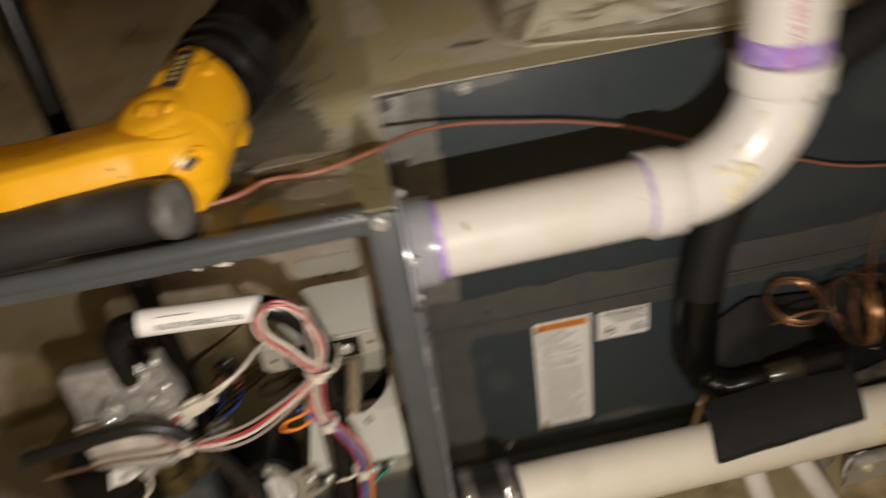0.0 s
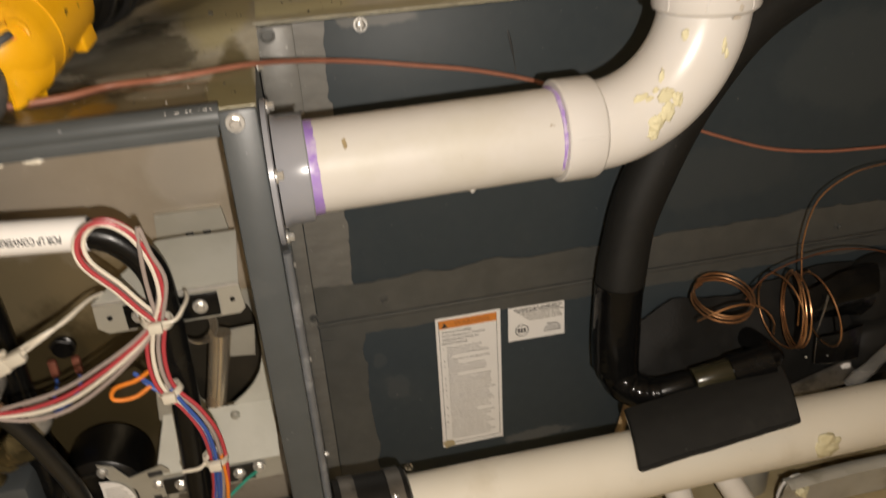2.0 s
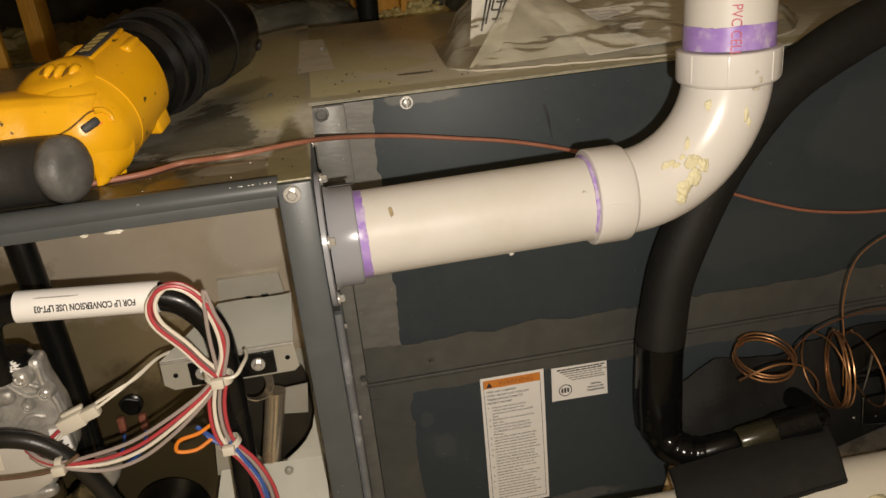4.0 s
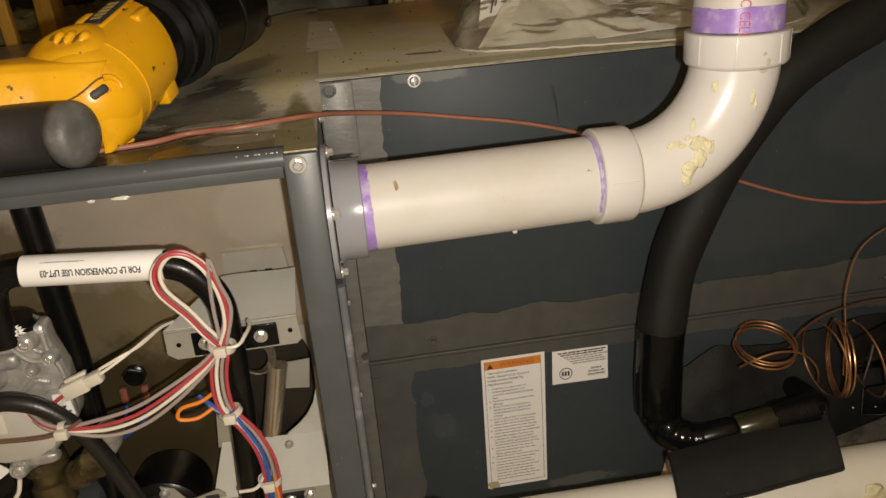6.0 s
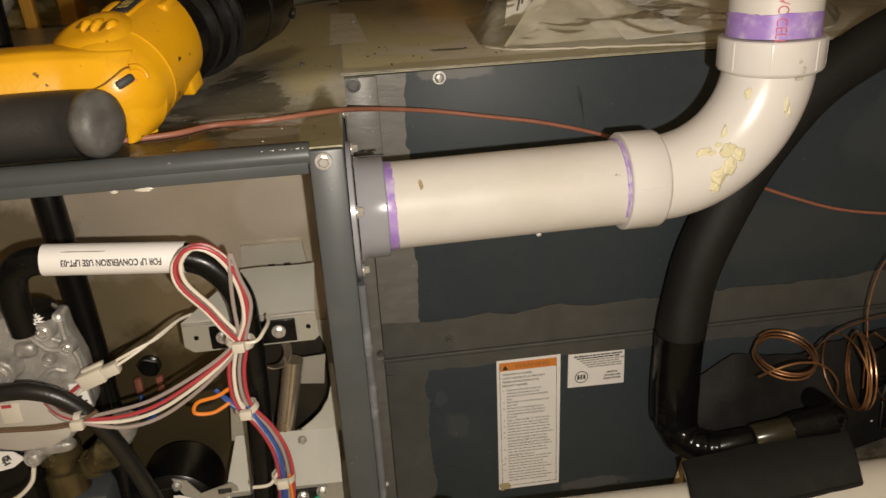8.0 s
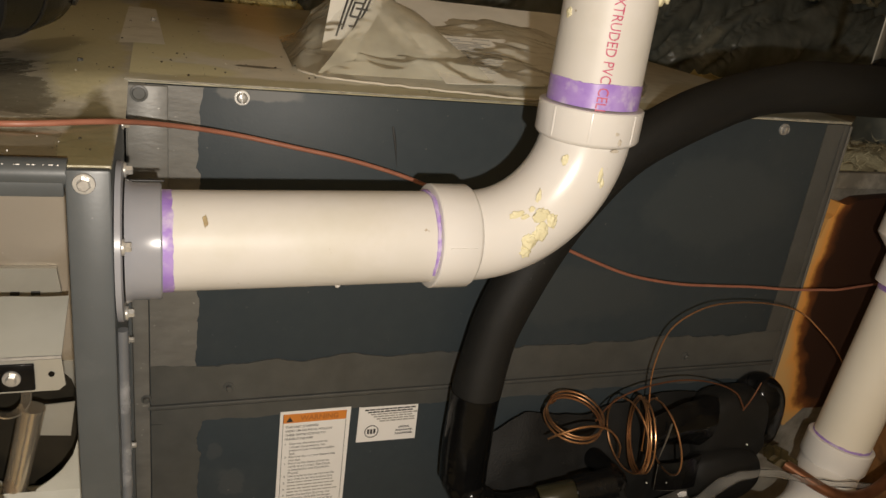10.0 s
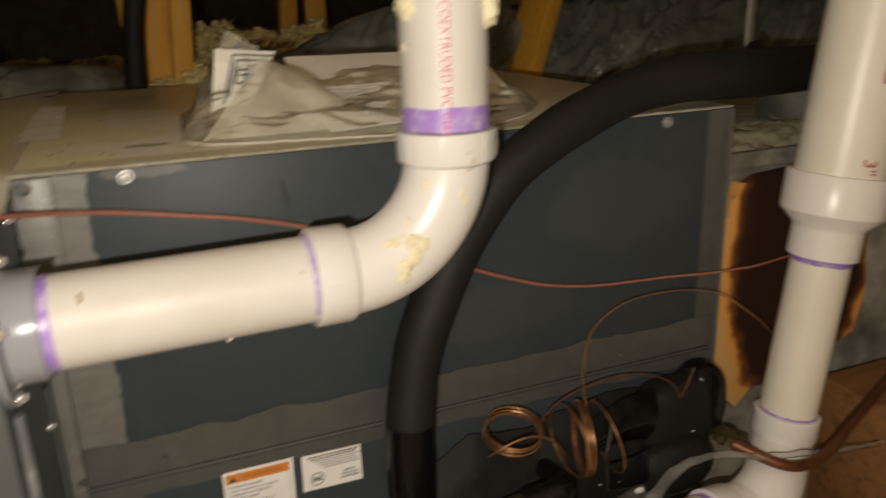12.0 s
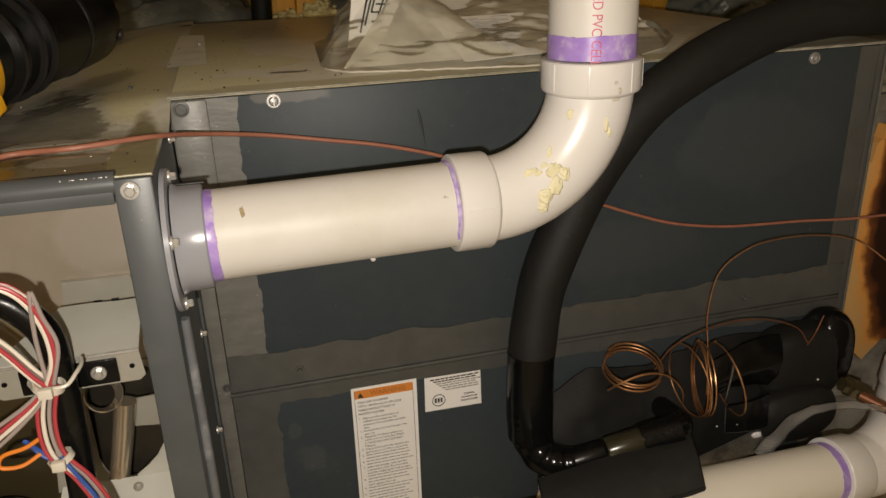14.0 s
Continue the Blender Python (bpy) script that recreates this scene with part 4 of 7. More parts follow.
        part("tie_head", box(q - Vector((0.0042, 0.002, 0.0035)), q + Vector((0.0042, 0.003, 0.0035)), 0.001), NYLON, t)
    # wide ties that strap the bundle to the manifold pipe
    for z, x in ((0.386, -0.055), (0.268, -0.062)):
        part("strap_tie", sweep([(x - 0.010, 0.6375, z - 0.001), (x + 0.002, 0.6385, z - 0.001), (x + 0.0075, 0.645, z + 0.003), (x + 0.0095, 0.655, z + 0.004), (x + 0.008, 0.664, z + 0.004)], 0.0013, 8), NYLON, h)
    wire(h, "wire", [(-0.066, 0.640, 0.334), (-0.060, 0.638, 0.322), (-0.052, 0.638, 0.303), (-0.049, 0.639, 0.285), (-0.050, 0.641, 0.262), (-0.057, 0.648, 0.22), (-0.073, 0.657, 0.17)], BLUEW)

    c = thing("wire_connector", (-0.165, 0.66, 0.36), "white nylon plug joining pale and red leads", "connector")
    d = Vector((-0.150, 0.66, 0.3655)) - Vector((-0.178, 0.66, 0.3555))
    rot = Matrix.Translation((-0.164, 0.66, 0.361)) @ Matrix.Rotation(-math.atan2(d.z, d.x), 4, "Y")
    part("plug", turned(add(box((-0.015, -0.005, -0.0055), (0.003, 0.005, 0.0055), 0.0012), box((0.001, -0.0042, -0.0042), (0.014, 0.0042, 0.0042), 0.0015)), rot), NYLON, c)
    part("latch", turned(box((-0.010, -0.002, 0.006), (0.006, 0.002, 0.0085), 0.0006), rot), NYLON, c)
    for i in range(2):
        wire(c, "lead", [(-0.152, 0.659 + 0.002 * i, 0.3665 + 0.003 * i), (-0.138, 0.664, 0.3730 + 0.002 * i), (-0.125, 0.672, 0.379 - 0.001 * i), (-0.113, 0.688, 0.382), (-0.106, 0.70, 0.380)], WHITEW, 0.0011)
    wire(c, "lead", [(-0.178, 0.66, 0.355), (-0.19, 0.659, 0.346), (-0.198, 0.66, 0.335)], RED, 0.0014)
    wire(c, "lead", [(-0.178, 0.662, 0.351), (-0.187, 0.661, 0.342), (-0.195, 0.662, 0.330)], WHITEW, 0.0014)

    r = thing("rollout_switch", (-0.163, 0.785, 0.289), "small round limit switch with red terminals and blue leads", "switch")
    part("body", lathe([(0, 0.0095), (0.004, 0.0095), (0.005, 0.0075), (0.009, 0.0065)], (-0.170, 0.786, 0.294), (0, -1, 0.1), 20), BLACKPIPE, r, "black moulded switch body")
    part("bail", sweep([(-0.178, 0.777, 0.299), (-0.172, 0.776, 0.3045), (-0.162, 0.777, 0.301)], 0.0012, 8), RUBBER, r)
    for x in (-0.179, -0.161):
        part("terminal", box((x - 0.003, 0.771, 0.274), (x + 0.003, 0.777, 0.289), 0.001), mat_red, r, "brown-red push-on terminal")
        wire(r, "lead", [(x, 0.774, 0.275), (x - 0.003, 0.772, 0.262), (x - 0.012, 0.772, 0.25), (x - 0.03, 0.775, 0.238)], BLUEW, 0.0014)

    k = thing("rubber_tube", (-0.2, 0.65, 0.3), "soft black rubber pressure tube", "tube")
    part("tube", sweep([(-0.30, 0.648, 0.352), (-0.23, 0.648, 0.361), (-0.202, 0.648, 0.359), (-0.183, 0.649, 0.346), (-0.168, 0.651, 0.322), (-0.156, 0.655, 0.285), (-0.15, 0.665, 0.24), (-0.155, 0.68, 0.19), (-0.16, 0.69, 0.12)], 0.0062, 14), RUBBER, k)


mat_red = mat("brown_red_terminal", (0.24, 0.085, 0.055), 0.3, 0, (0.13, 0.045, 0.03), 120, 0.8)
harness()


def inducer():
    m = thing("inducer_motor", (-0.165, 0.73, 0.09), "black draft inducer motor on a galvanised mounting plate", "motor")
    hc, hx = Vector((-0.153, 0.768, 0.1915)), Vector((0, -1, 0.05))
    part("housing", lathe([(0, 0.030), (0.004, 0.0335), (0.046, 0.0345), (0.048, 0.0365), (0.058, 0.0365), (0.060, 0.0335), (0.062, 0.027)], hc, hx, 48), BLACKPIPE, m, "glossy black motor can")
    part("cap_ring", lathe([(0.060, 0.0265), (0.0635, 0.0270), (0.0635, 0.0285), (0.060, 0.0290)], hc, hx, 40, True), RUBBER, m)
    part("tail", lathe([(0, 0.012), (0.04, 0.012), (0.041, 0.010)], (-0.153, 0.785, 0.190), hx, 20), RUBBER, m)
    pl = prism([(-0.148, 0.232), (-0.137, 0.228), (-0.128, 0.214), (-0.103, 0.221), (-0.098, 0.216), (-0.096, 0.186), (-0.105, 0.180), (-0.120, 0.172), (-0.124, 0.14), (-0.16, 0.13), (-0.15, 0.165), (-0.138, 0.180), (-0.134, 0.2), (-0.143, 0.218)], 0.7050, 0.7062)
    p = part("mounting_plate", pl, GALV, m, "galvanised motor mounting plate")
    part("screw", screw((-0.145, 0.705, 0.225), (0, -1, 0), 0.0042), ZINC, p)
    part("screw", screw((-0.108, 0.705, 0.203), (0, -1, 0), 0.005), ZINC, p)
    for z in (0.214, 0.190):
        part("slot", box((-0.114, 0.7044, z - 0.0025), (-0.103, 0.7049, z + 0.0025), 0.0002), INK, p)
    lab = prism([(-0.149, 0.217)] + [(-0.149 + 0.0225 * math.sin(a), 0.1935 + 0.0235 * math.cos(a)) for a in [math.pi * k / 14 for k in range(15)]], 0.7028, 0.7034)
    lb = part("label", lab, PAPER, m, "white half-round motor label with code marks")
    for i in range(25):
        random.seed(i)
        if random.random() < 0.62:
            part("code_mark", box((-0.1465 + (i % 5) * 0.0018, 0.7025, 0.1790 + (i // 5) * 0.0018), (-0.1447 + (i % 5) * 0.0018, 0.7028, 0.1808 + (i // 5) * 0.0018)), INK, lb, smooth=0)
    for i in range(8):
        part("small_print", box((-0.1465, 0.7025, 0.1905 + i * 0.0026), (-0.1305 + 0.0018 * (i % 2) - 0.0011 * max(0, i - 3), 0.7028, 0.1912 + i * 0.0026)), GREYINK, lb, smooth=0)
    part("terminal", turned(box((-0.007, -0.004, -0.010), (0.007, 0.004, 0.010), 0.002), Matrix.Translation((-0.166, 0.699, 0.1935)) @ Matrix.Rotation(0.4, 4, "Y")), mat("orange_red_terminal", (0.46, 0.13, 0.06), 0.3, 0, (0.36, 0.08, 0.04), 120, 0.8), m, "orange-red push-on terminal")
    wire(m, "lead", [(-0.168, 0.697, 0.185), (-0.166, 0.695, 0.17), (-0.160, 0.695, 0.14), (-0.15, 0.70, 0.09)], ORANGEW, 0.0018)
    for i in range(3):
        wire(m, "lead", [(-0.235 - 0.003 * i, 0.70, 0.215), (-0.215, 0.697, 0.205 - 0.004 * i), (-0.198, 0.698, 0.185), (-0.19 + 0.003 * i, 0.70, 0.14)], BLUEW, 0.0014)
    part("grey_cover", box((-0.30, 0.70, 0.1), (-0.198, 0.75, 0.228), 0.006), FRAME, m)


inducer()


# ---- coil cabinet ----
def wavy(x0, x1, z0, z1, y, amp, seed, side):
    """A strip of thin tape whose one edge wanders."""
    def fn(u, w):
        x, z = x0 + (x1 - x0) * u, z0 + (z1 - z0) * w
        if side == "right":
            x += u * (amp * noise.fractal(Vector((seed, z * 22, 0)), 1.0, 2.0, 4) + 0.0012 * noise.fractal(Vector((seed, z * 170, 5)), 0.7, 2.0, 4))
        if side == "top":
            z += w * (amp * noise.fractal(Vector((x * 22, seed, 0)), 1.0, 2.0, 4) + 0.0012 * noise.fractal(Vector((x * 170, seed, 5)), 0.7, 2.0, 4))
        if side == "bottom":
            z += (1 - w) * (amp * noise.fractal(Vector((x * 22, seed, 0)), 1.0, 2.0, 4) + 0.0012 * noise.fractal(Vector((x * 170, seed, 5)), 0.7, 2.0, 4))
        return (x, y, z)
    bm = sheet(fn, 6 if side == "right" else 160, 120 if side == "right" else 6)
    r = bmesh.ops.extrude_face_region(bm, geom=bm.faces[:])
    bmesh.ops.translate(bm, verts=[g for g in r["geom"] if isinstance(g, bmesh.types.BMVert)], vec=(0, 0.0022, 0))
    bmesh.ops.recalc_face_normals(bm, faces=bm.faces)
    return bm


def coil_cabinet():
    c = thing("coil_cabinet", (0.36, 1.15, 0), "dark grey evaporator coil cabinet with taped seams", "coil cabinet")
    x0, x1 = SIDE + 0.001, 0.695
    part("gap_strip", box((SIDE + 0.0003, PANEL + 0.004, TF - 0.02), (x0 - 0.0001, BACK - 0.06, TC - 0.001)), TOP_C, c, "dull galvanised edge")
    box_body = box((x0, PANEL + 0.003, 0.012), (x1, BACK - 0.05, TC - 0.003), 0.001)
    part("body", box_body, PAINT, c)
    top = box((x0, PANEL - 0.001, TC - 0.0028), (x1 + 0.001, BACK - 0.05, TC), 0.0008)
    t = part("top_sheet", top, TOP_C, c, "stained galvanised top sheet with a folded front lip")
    lip = [(x0 + (x1 - x0) * k / 60, PANEL - 0.0012 - 0.0006 * noise.noise(Vector((k * 0.7, 2, 0))), TC - 0.0008 + 0.0009 * noise.noise(Vector((k * 0.9, 7, 0)))) for k in range(61)]
    part("cut_edge", sweep(lip, lambda t: 0.0008 + 0.0005 * noise.noise(Vector((t * 55, 4, 0))), 8, curve=False), BURR, t, "bright burred sheet edge")
    def clean(u, w):
        x, y = 0.003 + 0.041 * u + 0.004 * (1 - w) - 0.003 * w, 0.985 + 0.31 * w - 0.02 * u * w
        k = min(1, max(0, (x + 0.055) / (SIDE + 0.0585)))
        return (x, y, TF + 0.0010 + (TC - TF + 0.0003) * k * k * (3 - 2 * k))
    part("clean_patch", sheet(clean, 10, 4), CLEANGALV, t, "pale clean rectangle left by a label", smooth=180)
    part("spot", lathe([(0, 0.0028), (0.0006, 0.0024)], (0.04, 1.12, TC), (0, 0, 1), 14), PAPER, t)
    up = part("upper_panel", box((x0 + 0.014, PANEL - 0.0005, 0.2545), (x1 - 0.008, PANEL + 0.0028, TC - 0.0032), 0.0008), PAINT, c, "dark grey upper access panel")
    low = part("lower_panel", box((x0 + 0.014, PANEL - 0.0015, 0.052), (x1 - 0.008, PANEL + 0.0028, 0.2505), 0.0008), PAINT, c, "dark grey lower access panel")
    part("base_rail", box((x0, PANEL - 0.004, 0.012), (x1, PANEL + 0.0028, 0.0505), 0.001), PAINT, c)
    part("stile", box((x0, PANEL - 0.003, 0.052), (x0 + 0.0138, PANEL + 0.0028, TC - 0.0032), 0.001), FLANGE, c)
    part("stile", box((x1 - 0.0075, PANEL - 0.002, 0.052), (x1, PANEL + 0.0028, TC - 0.0032), 0.001), FILM, c)
    part("corner_edge", box((x1 - 0.0016, PANEL - 0.0036, 0.052), (x1 + 0.0012, PANEL - 0.0022, TC - 0.004), 0.0005), FLANGE, c, "scuffed bare corner edge")
    part("sealing_tape", wavy(x1 - 0.032, x1 - 0.0085, 0.0525, 0.2352, PANEL - 0.0026, 0.003, 4.4, "right"), FILM, low, "dusty sealing tape")
    # sealing tape over the seams, with wandering edges
    part("sealing_tape", wavy(x0 + 0.0145, 0.070, 0.284, TC - 0.0036, PANEL - 0.0016, 0.004, 3.1, "right"), FLANGE, up, "dusty sealing tape")
    part("sealing_tape", wavy(x0 + 0.0145, x1 - 0.0085, 0.2552, 0.2905, PANEL - 0.0020, 0.004, 7.7, "top"), FILM, up, "dusty sealing tape")
    part("sealing_tape", wavy(x0 + 0.0145, 0.073, 0.0525, 0.236, PANEL - 0.0026, 0.006, 1.9, "right"), FILM, low, "dusty sealing tape")
    part("sealing_tape", wavy(x0 + 0.0145, x1 - 0.0085, 0.236, 0.2502, PANEL - 0.0029, 0.004, 5.2, "bottom"), FILM, low, "dusty sealing tape")
    part("sealing_tape", wavy(x1 - 0.030, x1 - 0.0085, 0.292, TC - 0.0036, PANEL - 0.0015, 0.003, 8.1, "right"), FILM, up, "dusty sealing tape")
    part("seam_edge", box((x0 + 0.012, PANEL - 0.0035, 0.2506), (x1 - 0.008, PANEL + 0.002, 0.2542), 0.0009), FILM, c, "folded edge between the two panels")
    part("corner_patch", box((x0 + 0.001, PANEL - 0.0062, 0.40), (0.048, PANEL - 0.0032, TC - 0.0035), 0.0008), FLANGE, c, "paler corner flange with a punched hole")
    part("hole", lathe([(0, 0.0062), (0.0008, 0.006), (0.0009, 0.0045), (0.0003, 0.004)], (0.0285, PANEL - 0.0064, 0.5165), (0, -1, 0), 20), FILM, c)
    for x, z, r in ((0.100, 0.5165, 0.0058), (0.613, 0.5150, 0.0058)):
        part("screw", screw((x, PANEL - 0.001, z), (0, -1, 0), r, True), ZINC, up, "shiny slotted washer-head screw")
    for x, z in ((0.096, 0.268), (0.030, 0.262), (0.565, 0.268)):
        part("screw", screw((x, PANEL - 0.0018, z), (0, -1, 0), 0.0045), FILM, c, "tarnished screw")
    for x, z in ((0.102, 0.066), (0.36, 0.06), (0.53, 0.075), (0.63, 0.10)):
        part("screw", screw((x, PANEL - 0.002, z), (0, -1, 0), 0.0045), ZINC, low)
    # scratch on the paint
    s = bmesh.new()
    add(s, sweep([(0.219, PANEL - 0.0007, 0.5), (0.222, PANEL - 0.0007, 0.487), (0.2255, PANEL - 0.0007, 0.466)], lambda t: 0.0003 + 0.0008 * math.sin(math.pi * min(1, t + 0.15)), 6), )
    part("scratch", s, INK, up, "short black scratch")
    # warning label
    lx0, lx1, lz0, lz1 = 0.140, 0.205, 0.083, 0.239
    y = PANEL - 0.0034
    w = part("warning_label", prism([(lx0, lz0), (lx1 - 0.001, lz0), (lx1, lz1), (lx0 + 0.001, lz1)], y, y + 0.0012), PAPER, low, "tall white warning label with an orange header")
    part("header", box((lx0 + 0.004, y - 0.0003, lz1 - 0.0120), (lx1 - 0.004, y, lz1 - 0.0028)), ORANGE, w)
    tri = prism([(lx0 + 0.0065, lz1 - 0.0108), (lx0 + 0.0125, lz1 - 0.0108), (lx0 + 0.0095, lz1 - 0.0052)], y - 0.0005, y - 0.0002)
    part("warning_sign", tri, INK, w)
    tx = turned(lettering("WARNING", 0.0072, 0.0002), Matrix.Translation(((lx0 + lx1) / 2 + 0.004, y - 0.0004, lz1 - 0.0076)) @ Matrix.Rotation(math.pi / 2, 4, "X"))
    part("lettering", tx, mat_darkorange, w)
    for a in ((lx0 + 0.0036, lx0 + 0.004, lz0 + 0.004, lz1 - 0.003), (lx1 - 0.0042, lx1 - 0.0038, lz0 + 0.004, lz1 - 0.003)):
        part("rule", box((a[0], y - 0.0002, a[2]), (a[1], y, a[3])), INK, w)
    part("rule", box((lx0 + 0.0036, y - 0.0002, lz0 + 0.004), (lx1 - 0.0038, y, lz0 + 0.0044)), INK, w)
    random.seed(5)
    def words_at(text, x, z, size, ink, bold=0.0):
        t = lettering(text, size, bold)
        low_x = min(v.co.x for v in t.verts)
        part("lettering", turned(t, Matrix.Translation((x - low_x, y - 0.0002, z)) @ Matrix.Rotation(math.pi / 2, 4, "X")), ink, w, smooth=0)
    for i, line in enumerate(("THIS UNIT IS SHIPPED", "WITH 138-200 P.S.I.G. FOLLOW", "THESE INSTRUCTIONS TO", "PREVENT INJURIES")):
        words_at(line, lx0 + 0.0062, lz1 - 0.0165 - 0.0043 * i, 0.0031, PRINT, 0.00004)
    z = lz1 - 0.0345
    steps = (("Depress the valve stem to", "release the pressure. No", "pressure loss indicates possible", "leak."), ("Remove the nut and discard the", "seal cap."),
             ("Remove the check piston to", "verify it is correct. See Chart", "in Installation and Operation", "Manual."), ("Use a tube cutter to remove the", "spin closure on the suction line."),
             ("", ""), ("", ""), ("Insert the suction line into the", "connection, slide the insulation", "and the rubber grommet at least", ""), ("", "", "hand tighten the nut."), ("", ""), ("", ""), ("", "", "", "", ""))
    for k, lines in enumerate(steps):
        words_at("%d." % (k + 1), lx0 + (0.0066 if k < 9 else 0.0052), z, 0.0029, PRINT)
        for line in lines:
            if line:
                words_at(line, lx0 + 0.0105, z, 0.0033, PRINT)
            else:
                x, lim = lx0 + 0.0105, lx1 - random.uniform(0.006, 0.016)
                bars = bmesh.new()
                while x < lim - 0.002:
                    ln = random.uniform(0.003, 0.008)
                    add(bars, box((x, y - 0.0002, z - 0.0005), (min(x + ln, lim), y, z + 0.0005)))
                    x += ln + 0.0009
                part("print_line", bars, GREYINK, w, smooth=0)
            z -= 0.00358
    part("dirt", blob((lx0 + 0.006, y - 0.0002, lz0 + 0.004), (0.006, 0.0003, 0.004), 0.8, 3, 3), PLY, w)
    # approval label
    ax0, ax1, az0, az1 = 0.2125, 0.2705, 0.199, 0.236
    y = PANEL - 0.0034
    e = part("approval_label", prism([(ax0, az0), (ax1, az0 - 0.001), (ax1 - 0.0005, az1), (ax0 + 0.0005, az1 + 0.001)], y, y + 0.0012), PAPER, low, "small white approval label with a round mark")
    part("round_mark", lathe([(0, 0.0060), (0.0002, 0.0060), (0.0002, 0.0068), (0, 0.0068)], (ax0 + 0.014, y - 0.0001, az0 + 0.011), (0, -1, 0), 30, True), INK, e)
    for i in range(3):
        part("mark_bar", box((ax0 + 0.0098 + 0.003 * i, y - 0.0003, az0 + 0.0085), (ax0 + 0.0118 + 0.003 * i, y, az0 + 0.0135)), INK, e, smooth=0)
    for i in range(6):
        words = bmesh.new()
        x = ax0 + 0.006 + 0.003 * i
        while x < ax1 - 0.004 - 0.003 * (i % 2):
            ln = random.uniform(0.002, 0.006)
            add(words, box((x, y - 0.0002, az1 - 0.003 - i * 0.0026), (x + ln, y, az1 - 0.0016 - i * 0.0026)))
            x += ln + 0.0008
        part("print_line", words, INK if i < 2 else GREYINK, e, smooth=0)
    for i, tw in enumerate(("CENTRAL", "COOLING AIR", "CONDITIONER")):
        tx = turned(lettering(tw, 0.0026, 0.00008), Matrix.Translation((ax1 - 0.0125, y - 0.0002, az0 + 0.0135 - 0.0036 * i)) @ Matrix.Rotation(math.pi / 2, 4, "X"))
        part("lettering", tx, INK, e)
    return c


mat_darkorange = mat("dark_orange_ink", (0.46, 0.16, 0.035), 0.5)
CABINET = coil_cabinet()
for material, label, count, lo, hi, seed in GRIT:
    tagged(part("grit", crumbs(((SIDE + 0.01, 0.40), (0.835, 1.40)), lambda x, y: TC, count, lo, hi, seed + 500), material, CABINET, label, smooth=0), kind="stuff")
part("screw", screw((0.038, 1.158, TC), (0, 0, 1), 0.0042), ZINC, CABINET, "small bright screw")


# ---- intake pipe: grey flange, cream pipe, elbow, vertical pipe ----
def ragged(bm, at, axis, amp, freq, seed):
    """Lets the brushed edges of a band wander along its pipe."""
    ax = Vector(axis).normalized()
    for v in bm.verts:
        v.co += ax * amp * noise.fractal(Vector(v.co) * freq + Vector((seed, 0, 0)), 0.9, 2.0, 3)
    return bm


def hub(at, axis, length, r_in, r_out, material, parent, name="hub", label=""):
    return part(name, lathe([(0, r_in), (0.0004, r_out - 0.0008), (0.0012, r_out), (length - 0.002, r_out), (length, r_out - 0.0012), (length + 0.002, r_in)], at, axis, 48), material, parent, label)


R2, R3 = 0.03015, 0.04445


def foam_dab(parent, at, size, seed):
    return part("foam_smear", blob(at, size, 0.42, seed, 4, 9), FOAM, parent, "dried yellow spray foam", smooth=180)


